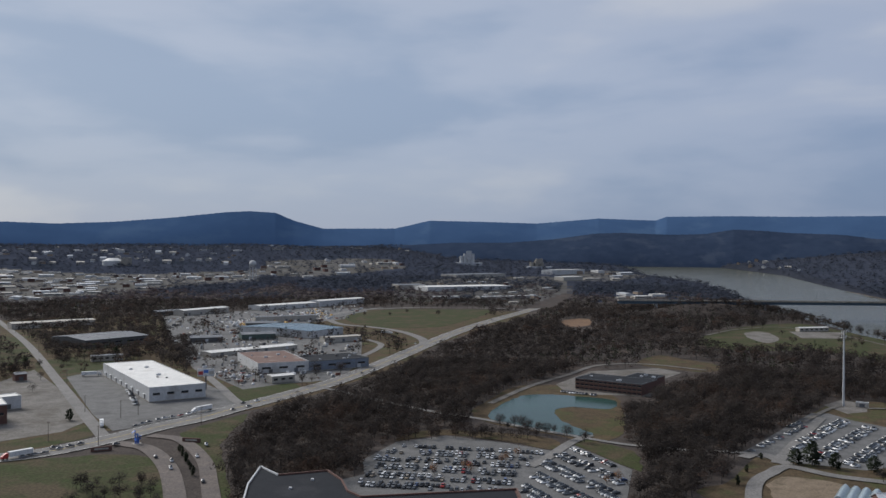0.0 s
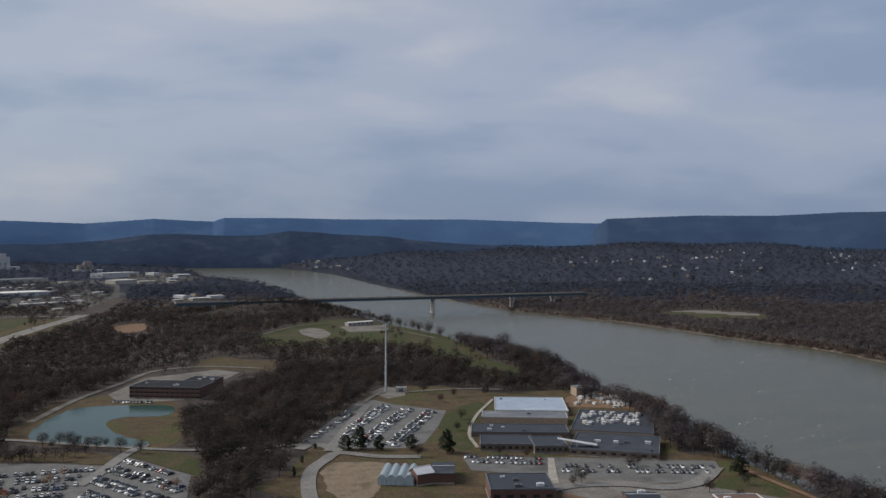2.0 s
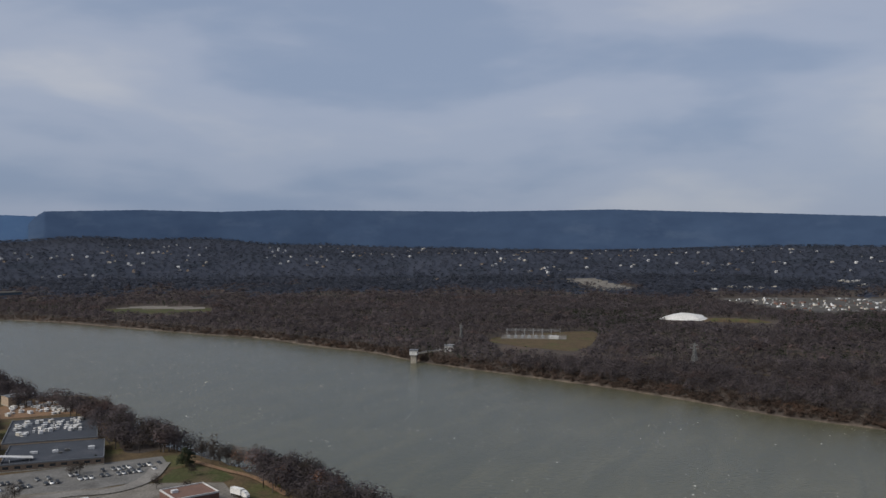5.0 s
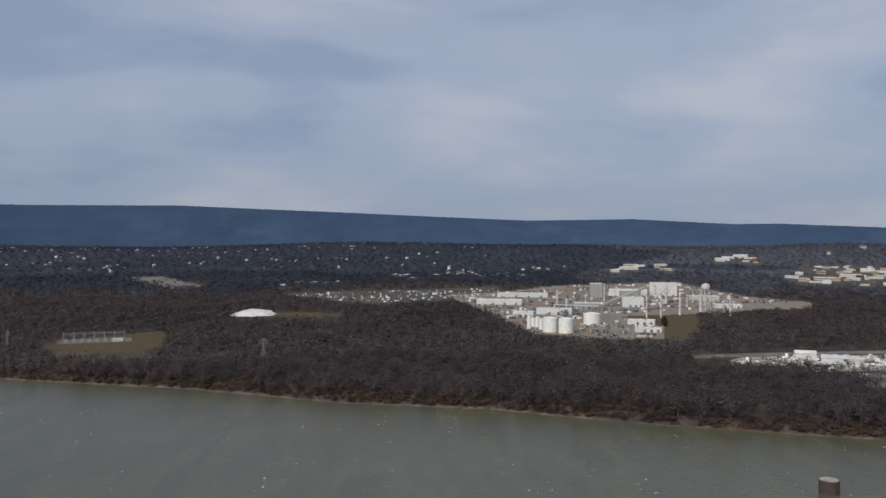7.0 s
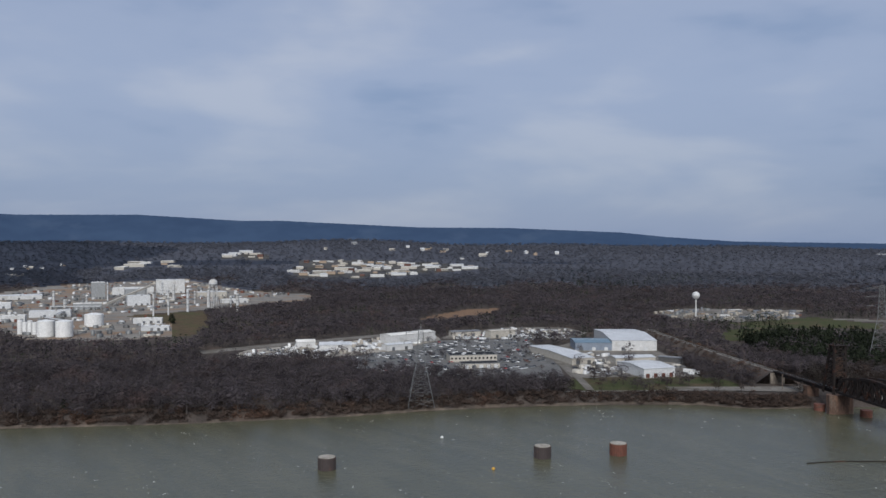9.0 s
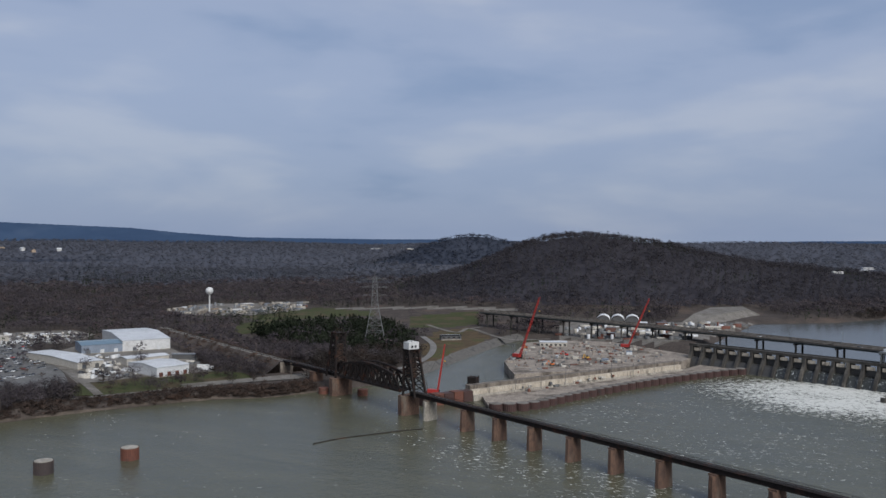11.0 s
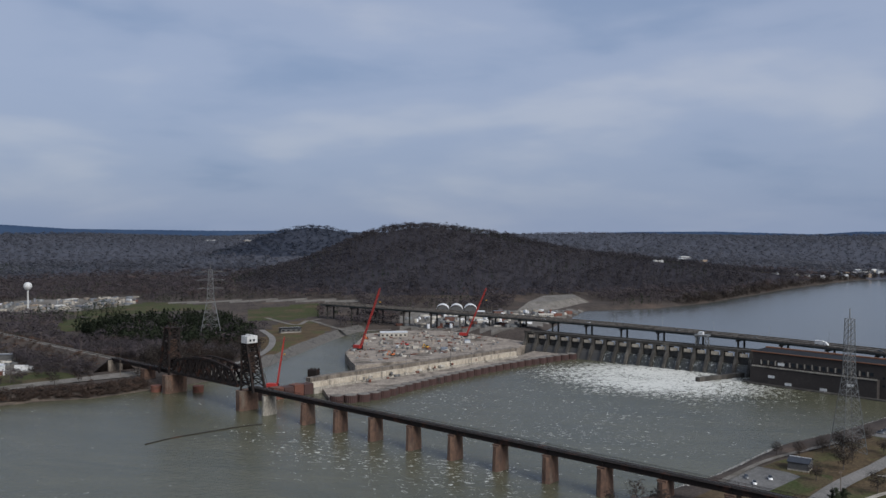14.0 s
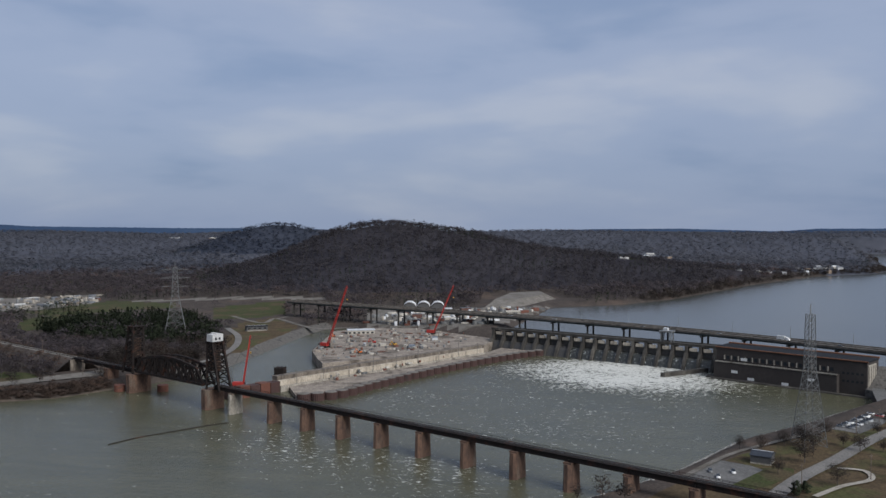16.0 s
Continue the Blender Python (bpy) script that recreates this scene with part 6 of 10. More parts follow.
# ---- buildings ----
def building(name, x, y, turn, w, d, h, wall, roof, label, gable=0.0, win=(0, 0), docks=0, units=0, z=None):
    """A block with walls, a flat roof behind a parapet or a pitched one, doors, windows and roof units."""
    z = PATCH_Z + 0.3 if z is None else z
    h = max(h - (gable * 0.5 if gable else 0), 3.0)
    rnd = random.Random(name)
    th = thing(name, pose(x, y, z, 0, 0, turn), label, "building")
    bm = bmesh.new()
    box(bm, -w / 2, -d / 2, -0.3, w / 2, d / 2, h)
    if gable:
        for sx in (-1, 1):
            v = [bm.verts.new(p) for p in ((sx * (w / 2 - 0.01), -d / 2, h), (sx * (w / 2 - 0.01), d / 2, h), (sx * (w / 2 - 0.01), 0, h + gable))]
            bm.faces.new(v)
    wl = part("wall", bm, M[wall], th)
    b = bmesh.new()
    box(b, -w / 2 - 0.06, -d / 2 - 0.06, -0.3, w / 2 + 0.06, d / 2 + 0.06, 0.6)
    part("plinth", b, M["concrete"], th)
    if gable:
        b = bmesh.new()
        o, t = 0.5, 0.25
        prof = [(-d / 2 - o, h - o * 2 * gable / d), (0, h + gable), (d / 2 + o, h - o * 2 * gable / d)]
        for k in range(2):
            (y0, z0), (y1, z1) = prof[k], prof[k + 1]
            vs = [b.verts.new(p) for p in ((-w / 2 - o, y0, z0), (w / 2 + o, y0, z0), (w / 2 + o, y1, z1), (-w / 2 - o, y1, z1),
                                           (-w / 2 - o, y0, z0 + t), (w / 2 + o, y0, z0 + t), (w / 2 + o, y1, z1 + t), (-w / 2 - o, y1, z1 + t))]
            for f in ((3, 2, 1, 0), (4, 5, 6, 7), (0, 1, 5, 4), (1, 2, 6, 5), (2, 3, 7, 6), (3, 0, 4, 7)):
                b.faces.new([vs[i] for i in f])
        rf = part("roof", b, M[roof], th)
        nrib = int(min(w / 3.0, 24))
        b = bmesh.new()
        for i in range(nrib + 1):
            px = -w / 2 + w * i / max(nrib, 1)
            for k in range(2):
                (y0, z0), (y1, z1) = prof[k], prof[k + 1]
                beam(b, (px, y0, z0 + t), (px, y1, z1 + t), 0.12, 0.14)
        part("roof_rib", b, M[roof], rf)
        b = bmesh.new()
        beam(b, (-w / 2 - o, 0, h + gable + t), (w / 2 + o, 0, h + gable + t), 0.6, 0.2)
        part("ridge_cap", b, M["light_metal"], rf)
    else:
        b = bmesh.new()
        box(b, -w / 2 + 0.3, -d / 2 + 0.3, h - 0.4, w / 2 - 0.3, d / 2 - 0.3, h + 0.05)
        part("roof", b, M[roof], th)
        b = bmesh.new()
        e = 0.35
        box(b, -w / 2 - 0.05, -d / 2 - 0.05, h - 0.2, w / 2 + 0.05, -d / 2 + e, h + 0.6)
        box(b, -w / 2 - 0.05, d / 2 - e, h - 0.2, w / 2 + 0.05, d / 2 + 0.05, h + 0.45)
        box(b, -w / 2 - 0.05, -d / 2 + e, h - 0.2, -w / 2 + e, d / 2 - e, h + 0.6)
        box(b, w / 2 - e, -d / 2 + e, h - 0.2, w / 2 + 0.05, d / 2 - e, h + 0.6)
        part("parapet", b, M[{"slate_roof": "grey_roof", "dark_roof": "steel"}.get(roof, "white_metal")], th)
    top = h + (gable * 0.4 if gable else 0.05)
    for i in range(units):
        ux, uy = rnd.uniform(-0.42, 0.42) * w, (rnd.uniform(-0.36, 0.36) * d if not gable else rnd.uniform(0.1, 0.25) * d * rnd.choice((-1, 1)))
        s = rnd.uniform(0.9, 1.9)
        b = bmesh.new()
        zz = top if not gable else h + gable * (1 - abs(uy) * 2 / d) + 0.1
        box(b, ux - s, uy - s * 0.7, zz - 0.2, ux + s, uy + s * 0.7, zz + s * 0.8)
        cyl(b, ux, uy, zz + s * 0.8, zz + s * 0.95, s * 0.4, n=8)
        part("roof_unit", b, M["light_metal" if rnd.random() < 0.7 else "dark_metal"], th)
    rows, cols = win
    for r in range(rows):
        for c in range(cols):
            cx = -w / 2 + w * (c + 0.5) / cols
            ww = w / cols * (0.8 if rows > 1 else 0.5)
            zc = h * (r + 0.55) / rows
            wh = min(h / rows * 0.42, 1.8)
            b = bmesh.new()
            box(b, cx - ww / 2, -d / 2 - 0.04, zc - wh / 2, cx + ww / 2, -d / 2 + 0.1, zc + wh / 2)
            wd = part("window", b, M["dark_glass"], th)
            b = bmesh.new()
            box(b, cx - ww / 2 - 0.12, -d / 2 - 0.12, zc - wh / 2 - 0.2, cx + ww / 2 + 0.12, -d / 2 - 0.02, zc - wh / 2)
            part("sill", b, M["tan_brick"], wd)
    if rows > 1:
        for r in range(rows):
            for c in range(max(3, int(cols * d / w))):
                n2 = max(3, int(cols * d / w))
                cy, ww = -d / 2 + d * (c + 0.5) / n2, d / n2 * 0.8
                zc, wh = h * (r + 0.55) / rows, min(h / rows * 0.42, 1.8)
                b = bmesh.new()
                box(b, -w / 2 - 0.04, cy - ww / 2, zc - wh / 2, -w / 2 + 0.1, cy + ww / 2, zc + wh / 2)
                part("window", b, M["dark_glass"], th)
    for i in range(docks):
        if name in ("white_warehouse",):
            cy, s = -d / 2 + d * (i + 0.7) / (docks + 0.4), 1.9
            b = bmesh.new()
            box(b, -w / 2 - 0.06, cy - s, 0.7, -w / 2 + 0.1, cy + s, min(4.6, h - 1))
            part("dock_door", b, M["dark_metal"], th)
            b = bmesh.new()
            box(b, -w / 2 - 1.6, cy - s - 0.3, min(4.7, h - 0.9), -w / 2, cy + s + 0.3, min(4.9, h - 0.7))
            part("awning", b, M["light_metal"], th)
        else:
            cx, s = -w / 2 + w * (i + 0.5) / docks, min(1.9, w / docks * 0.3)
            b = bmesh.new()
            box(b, cx - s, -d / 2 - 0.06, 0.05, cx + s, -d / 2 + 0.1, min(4.2, h - 0.6))
            part("dock_door", b, M["rust_steel" if name == "river_workshop" else rnd.choice(("dark_metal", "light_metal", "grey_roof"))], th)
    BLOCKED.append(([tuple((th.matrix_world @ Vector((sx * (w / 2 + 3), sy * (d / 2 + 3), 0)))[:2]) for sx, sy in ((-1, -1), (1, -1), (1, 1), (-1, 1))], 0.0))
    return th


building("white_warehouse", -258, 764, 33.1, 45.1, 167.5, 11.2, "white_metal", "white_roof", "long white flat-roofed warehouse with loading docks", 0.0, (1, 4), 8, 6)
building("rust_warehouse", -176, 891, 24.8, 50.6, 97.8, 9.9, "white_metal", "rust_roof", "wide warehouse with a rusty red roof", 0.0, (1, 3), 2, 4)
building("grey_warehouse", -116, 894, 32.2, 66.1, 45.0, 9.5, "blue_metal", "dark_roof", "wide warehouse with dark grey roof, joined to the rusty one", 0.0, (1, 4), 3, 5)
building("long_shed", -591, 1308, 41.7, 120.3, 22.0, 9.1, "tan_metal", "tan_roof", "long low shed with a pale tan roof", 1.5, (0, 0), 6, 0)
building("grey_roof_hall", -429, 1084, 53.7, 86.8, 75.0, 11.4, "dark_metal", "grey_roof", "broad hall with a grey metal roof", 2.5, (1, 5), 0, 0)
building("blue_roof_shop", -214, 1226, 60.2, 72.7, 126.6, 10.7, "white_metal", "blue_roof", "white metal shop with a pale blue roof", 2.0, (0, 0), 3, 0)
building("white_roof_shed", -225, 1012, 46.1, 118.2, 22.0, 5.0, "tan_metal", "white_roof", "long shed with a white roof", 1.0, (0, 0), 4, 0)
building("green_shed", -248, 1157, 21.8, 44.6, 25.0, 8.2, "green_metal", "grey_roof", "dark green shed with a grey roof", 2.0, (0, 0), 2, 0)
building("dark_shed", -306, 1117, 22.3, 40.9, 20.0, 7.2, "dark_metal", "grey_roof", "small dark shed with a rounded grey roof", 2.0, (0, 0), 1, 0)
building("strip_building", -361, 929, 28.7, 31.9, 9.0, 6.0, "tan_metal", "grey_roof", "narrow low strip building", 0.5, (1, 5), 0, 0)
building("brick_plant", -322, 597, 34.1, 34.6, 30.0, 13.6, "brick", "white_roof", "low brick plant with a white roof", 0.0, (1, 4), 0, 3)
building("plant_wing", -337, 646, 42.9, 37.0, 16.0, 9.5, "white_metal", "white_roof", "white wing of the low plant", 0.0, (0, 0), 2, 0)
building("brick_hut", -384, 785, 43.0, 10.1, 8.0, 7.1, "brick", "grey_roof", "small brick hut in a yard", 1.2, (0, 0), 1, 0)
building("white_office_block", -133, 1131, 33.7, 53.4, 16.0, 7.3, "tan_metal", "tan_roof", "low tan workshop beside the ramp", 1.0, (0, 0), 3, 0)
building("roadside_store", -148, 790, 37.7, 22.7, 12.0, 6.6, "tan_metal", "white_roof", "small pale roadside store", 0.6, (1, 3), 0, 0)
building("long_white_store", 53, 2292, 27.4, 249.9, 85.0, 12.8, "white_metal", "white_roof", "very long white-roofed store beside the highway", 0.0, (0, 0), 6, 0, z=16.3)
building("grey_store", -92, 2314, 20.9, 74.3, 60.0, 11.7, "tan_metal", "grey_roof", "grey-roofed store beside the highway", 0.0, (0, 0), 3, 0, z=19.4)
building("strip_store", 142, 2033, 27.6, 136.7, 22.0, 7.8, "tan_metal", "white_roof", "long low white-roofed strip of stores", 0.0, (0, 0), 6, 0, z=9.3)
building("blue_store", 100, 2790, 43.3, 225.7, 70.0, 12.1, "tan_metal", "grey_roof", "wide grey-roofed factory among trees", 0.0, (0, 0), 4, 0, z=34.0)
building("tan_store", 4, 2019, 18.3, 69.2, 26.0, 6.4, "white_metal", "white_roof", "white-roofed shop beside the highway", 0.0, (0, 0), 3, 0, z=9.8)
building("river_store", 440, 3154, 44.4, 191.1, 50.0, 18.0, "white_metal", "white_roof", "white-roofed works near the river", 0.0, (0, 0), 4, 0, z=34.7)
building("dark_store", -279, 1329, 15.6, 46.5, 26.0, 7.7, "dark_metal", "grey_roof", "dark grey shed in the storage yard", 1.5, (0, 0), 3, 0)
building("pale_shed", -261, 1430, 28.9, 104.4, 16.0, 9.2, "tan_metal", "grey_roof", "long pale shed in the storage yard", 1.0, (0, 0), 5, 0)
building("long_white_depot", -318, 1726, 52.6, 149.7, 35.0, 9.8, "white_metal", "white_roof", "long white depot beside the ramp loop", 1.5, (0, 0), 6, 0)
building("white_depot_wing", -224, 1842, 54.5, 142.0, 30.0, 12.8, "white_metal", "white_roof", "white wing of the long depot", 1.5, (0, 0), 3, 0)
building("low_depot", -440, 1579, 60.6, 112.8, 25.0, 10.0, "tan_metal", "white_roof", "low depot with a pale roof", 1.5, (0, 0), 4, 0)
building("wood_side_depot", -494, 1549, 52.0, 52.6, 25.0, 8.0, "dark_metal", "grey_roof", "low grey depot against the wood", 1.5, (0, 0), 2, 0)
building("brick_office", 152, 755, -35.4, 61.5, 34.0, 9.8, "brick", "dark_roof", "three-storey red brick office with window bands and a dark flat roof", 0.0, (3, 14), 0, 5)
building("office_wing", 178, 770, -35.4, 26, 44, 9.2, "brick", "dark_roof", "projecting brick wing of the office with pale window bands", 0.0, (3, 6), 0, 3)
building("park_shelter", 564, 1317, 15.1, 52.0, 9.0, 6.0, "tan_metal", "white_roof", "long low white park pavilion", 0.8, (1, 6), 0, 0)
building("college_front_wing", 297, 459, -30.7, 32.7, 27.2, 4.2, "brown_brick", "slate_roof", "brown brick college wing with a dark slate-grey roof", 0.0, (1, 8), 0, 0)
building("college_entrance", 317, 442, -26.1, 20.7, 28.5, 4.5, "brown_brick", "slate_roof", "brown brick college entrance block with a dark roof", 0.0, (1, 6), 0, 0)
building("college_east_wing", 354, 421, -43.4, 53.0, 49.4, 3.8, "brown_brick", "slate_roof", "wide brown brick college wing with a dark flat roof", 0.0, (1, 9), 0, 6)
building("college_middle_hall", 325, 486, -31.1, 64.5, 27.2, 3.7, "brown_brick", "slate_roof", "dark-roofed middle hall of the college", 0.0, (0, 0), 0, 4)
building("college_tan_hall", 352, 520, -33.1, 61.1, 21.6, 4.8, "tan_brick", "grey_roof", "tan-walled college hall with a grey roof", 0.0, (0, 0), 0, 2)
building("college_gym", 385, 561, -31.9, 55.2, 59.3, 3.4, "tan_brick", "pale_blue_roof", "college hall with a pale blue metal roof", 0.0, (0, 0), 0, 2)
building("college_yard_roof", 400, 478, -42.5, 54.4, 75.3, 2.3, "tan_brick", "slate_roof", "low dark flat-roofed college block with gear on top", 0.0, (0, 0), 0, 3)
building("yard_store", 461, 593, -16.4, 15.2, 14.0, 7.3, "tan_brick", "grey_roof", "grey block store in the training yard", 0.6, (0, 0), 1, 0)
building("greenhouse_shed", 211, 409, 1.2, 9.9, 10.0, 7.3, "brick", "light_metal", "small brick shed with a pale metal roof", 2.5, (0, 0), 0, 0)
building("greenhouse_annexe", 226, 412, -27.7, 11.4, 24.0, 5.9, "brick", "slate_roof", "brick annexe with a dark roof beside the greenhouse", 1.0, (0, 0), 0, 0)
building("campus_hall", 243, 363, -26.8, 31.9, 30.0, 7.4, "brick", "slate_roof", "brick campus hall with a dark flat roof", 0.0, (1, 5), 0, 4)
building("small_hall", 286, 321, -28.1, 15.5, 18.0, 4.7, "brick", "slate_roof", "small hall with a dark roof among paths", 1.5, (0, 0), 0, 1)
building("service_building", 316, 286, -26.4, 21.3, 20.0, 7.2, "brick", "rust_roof", "low service building with a brown roof and white rim", 0.0, (0, 0), 0, 1)
building("white_depot", 715, -737, -124.4, 49.0, 117.6, 13.0, "white_metal", "light_metal", "big white metal depot with a pale grey roof", 3.0, (0, 0), 2, 0)
building("blue_depot", 709, -679, -124.3, 40.3, 42.0, 9.9, "blue_metal", "blue_roof", "low blue-roofed wing of the white depot", 1.5, (0, 0), 3, 0)
building("depot_shed", 674, -602, -106.3, 24.6, 106.0, 7.2, "tan_metal", "light_metal", "tan shed with a pale roof", 1.5, (0, 0), 2, 0)
building("flat_depot", 601, -631, -113.8, 40.9, 20.0, 7.7, "tan_metal", "light_metal", "low flat tan depot", 1.0, (0, 0), 5, 0)
building("river_workshop", 549, -594, -107.1, 31.3, 49.0, 9.5, "light_metal", "light_metal", "riverside workshop with red doors and pale roof", 2.0, (0, 0), 4, 0)
building("long_rack_shed", 584, -668, -155.1, 22.6, 8.0, 5.7, "dark_metal", "grey_roof", "long open rack shed", 0.5, (0, 0), 0, 0)
building("yard_office", 709, -514, -114.8, 48.0, 22.0, 6.8, "tan_metal", "dark_roof", "long low office in the vehicle yard", 0.0, (1, 12), 0, 5)
building("yard_workshop", 663, -490, -112.8, 35.8, 16.0, 5.3, "tan_metal", "dark_roof", "low dark-roofed workshop in the vehicle yard", 0.0, (0, 0), 5, 0)
building("white_works", 875, -541, -82.8, 66.4, 22.0, 11.8, "white_metal", "white_roof", "white metal works building", 1.5, (0, 0), 3, 0)
building("white_works_annexe", 822, -494, -89.0, 33.2, 12.0, 7.4, "white_metal", "light_metal", "low white metal annexe of the works", 1.0, (0, 0), 2, 0)
building("white_shed", 850, -432, -116.7, 34.7, 20.0, 9.2, "white_metal", "light_metal", "white metal shed with a pale roof", 2.0, (0, 0), 2, 0)
building("white_hut", 897, -418, -110.5, 20.8, 14.0, 8.3, "white_metal", "white_roof", "small white works hut", 2.0, (0, 0), 0, 0)
building("tank_shed", 888, -633, -105.1, 37.9, 14.0, 7.1, "tan_metal", "grey_roof", "low shed in the upper yard", 0.8, (0, 0), 2, 0)
building("yard_block", 855, -664, -93.5, 35.9, 14.0, 9.1, "tan_metal", "tan_roof", "low tan block in the upper yard", 0.8, (0, 0), 2, 0)
building("riverside_shelter", -72, -469, 158.8, 10.0, 10.0, 5.0, "dark_metal", "slate_roof", "riverside shelter with a slate blue-grey roof", 1.5, (0, 0), 0, 0)
building("lock_office", 413, -929, -143.2, 23.9, 10.0, 5.2, "dark_metal", "dark_roof", "low dark lock office on the bank", 0.8, (1, 4), 0, 0)
building("roadside_house", 283, -915, -159.6, 29.6, 14.0, 6.2, "tan_metal", "light_metal", "long site office cabin", 0.6, (1, 6), 0, 0)


# ---- city, plant and river-side things ----
def house_kind(name, w, d, h, gable, wall, roof, label):
    """One far house: walls, roof, a row of dark windows."""
    th = thing(name, pose(0, 0, -900), label, "house", "far houses")
    b = bmesh.new(); box(b, -w / 2, -d / 2, -4, w / 2, d / 2, h)
    if gable:
        for sx in (-1, 1):
            b.faces.new([b.verts.new(p) for p in ((sx * w / 2, -d / 2, h), (sx * w / 2, d / 2, h), (sx * w / 2, 0, h + gable))])
    part("wall", b, M[wall], th)
    b = bmesh.new()
    if gable:
        for s in (-1, 1):
            vs = [b.verts.new(p) for p in ((-w / 2 - 0.4, s * (d / 2 + 0.5), h - 0.3), (w / 2 + 0.4, s * (d / 2 + 0.5), h - 0.3), (w / 2 + 0.4, 0, h + gable), (-w / 2 - 0.4, 0, h + gable))]
            b.faces.new(vs if s < 0 else vs[::-1])
        b.normal_update()
        g = bmesh.ops.extrude_face_region(b, geom=list(b.faces))
        bmesh.ops.translate(b, vec=(0, 0, 0.3), verts=[v for v in g["geom"] if isinstance(v, bmesh.types.BMVert)])
        bmesh.ops.recalc_face_normals(b, faces=b.faces)
    else:
        box(b, -w / 2 - 0.2, -d / 2 - 0.2, h, w / 2 + 0.2, d / 2 + 0.2, h + 0.6)
        box(b, -w / 4, -d / 6, h + 0.6, -w / 4 + 3, d / 6, h + 2)
    part("roof", b, M[roof], th)
    if w < 24:
        return th
    b = bmesh.new()
    n = max(3, int(w / 5))
    for i in range(n):
        x = -w / 2 + w * (i + 0.5) / n
        box(b, x - w / n * 0.3, -d / 2 - 0.08, h * 0.35, x + w / n * 0.3, -d / 2 + 0.05, h * 0.7)
    tagged(part("window_row", b, M["dark_glass"], th), kind="stuff")
    return th


BIG = [house_kind("town_building", 46, 26, 7, 0, "white_metal", "white_roof", "pale flat-roofed town building among trees"),
       house_kind("town_building", 62, 30, 8, 2, "white_metal", "light_metal", "long pale metal-roofed town building"),
       house_kind("town_building", 30, 22, 9, 0, "tan_brick", "grey_roof", "tan town block with a grey roof"),
       house_kind("town_building", 40, 18, 6, 2, "tan_metal", "tan_roof", "low tan town building with a pitched roof"),
       house_kind("town_building", 26, 18, 12, 0, "brick", "grey_roof", "taller brick town block"),
       house_kind("town_building", 70, 36, 9, 0, "tan_metal", "white_roof", "large white-roofed town warehouse")]
SMALL = [house_kind("far_house", 15, 10, 5.5, 3, "white_metal", "grey_roof", "white house with a grey pitched roof"),
         house_kind("far_house", 17, 10, 5.5, 3.2, "tan_brick", "slate_roof", "tan brick house with a dark roof"),
         house_kind("far_house", 13, 9, 6.5, 3, "white_metal", "light_metal", "white house with a pale roof"),
         house_kind("far_house", 20, 11, 5, 2.6, "tan_metal", "tan_roof", "pale house with a tan roof")]


def scatter(kinds, poly, n, seed, scale=(0.8, 1.2), turn=0.0, gap=10):
    rnd = random.Random(seed)
    p = np.array(poly)
    placed, tries = [], 0
    while len(placed) < n and tries < n * 60:
        tries += 1
        x, y = rnd.uniform(p[:, 0].min(), p[:, 0].max()), rnd.uniform(p[:, 1].min(), p[:, 1].max())
        if not inside(np.array([x]), np.array([y]), poly)[0]:
            continue
        if shore(np.array([x]), np.array([y]), RIVER)[0] < 25 or shore(np.array([x]), np.array([y]), LAKE)[0] < 12:
            continue
        if kinds is SMALL and n > 20 and noise.noise((x / 230, y / 230, seed * 1.7)) < 0.02:
            continue
        k = rnd.choice(kinds)
        if any((x - a) ** 2 + (y - b) ** 2 < gap * gap for a, b in placed):
            continue
        placed.append((x, y))
        s = rnd.uniform(*scale)
        t = turn + rnd.choice((0, 90, 0, 180)) + rnd.uniform(-9, 9)
        copy_thing(k, pose(x, y, gz1(x, y), 0, 0, t) @ Matrix.Diagonal((s, s, s, 1)))
        f = 3 + 24 * s if kinds is BIG else 9 * s
        block([(x - f, y - f), (x + f, y - f), (x + f, y + f), (x - f, y + f)], 0.0, 7.0)


def remove_kind(kinds):
    for k in kinds:
        for o in list(k.children_recursive) + [k]:
            bpy.data.objects.remove(o)


scatter(BIG, [(-1414, 2758), (-1230, 2672), (-930, 2664), (-647, 2876), (-632, 3080), (-541, 2555), (-710, 2391), (-789, 2220), (-882, 2033), (-883, 1815), (-948, 1849)], 150, 1, (0.28, 0.75), 20, 20)
scatter(BIG, [(-686, 3338), (-415, 3447), (-190, 3469), (-130, 3103), (-273, 2907), (-426, 2672), (-574, 2798)], 30, 2, (0.35, 0.9), 20, 32)
scatter(BIG, [(-131, 2402), (28, 2656), (336, 2911), (392, 2766), (344, 2373), (182, 1897), (-108, 1987)], 22, 3, (0.25, 0.5), 30, 26)
scatter(BIG, [(418, 3253), (674, 3365), (750, 3131), (569, 2840), (392, 2766)], 10, 4, (0.6, 1.2), 30, 40)
scatter(BIG, [(-1942, 3785), (-248, 4515), (50, 4800), (44, 4154), (-650, 3498), (-1505, 2935)], 45, 5, (0.3, 0.7), 10, 50)
scatter(SMALL, [(-1733, 3379), (-806, 3580), (-708, 3149), (-1467, 2860)], 30, 6, (1.0, 1.6), 10, 25)
scatter(BIG, [(441, 2233), (614, 2254), (565, 2074), (411, 2047)], 5, 7, (0.6, 1.0), 20, 30)
scatter(SMALL, [(902, 4653), (1192, 3906), (1266, 3192), (1288, 3246), (1255, 3716), (972, 4700)], 22, 17, (0.9, 1.5), 10, 25)
scatter(SMALL, [(732, 4744), (1146, 4661), (1794, 4452), (1631, 4046), (823, 4729)], 14, 18, (0.4, 0.65), 10, 30)
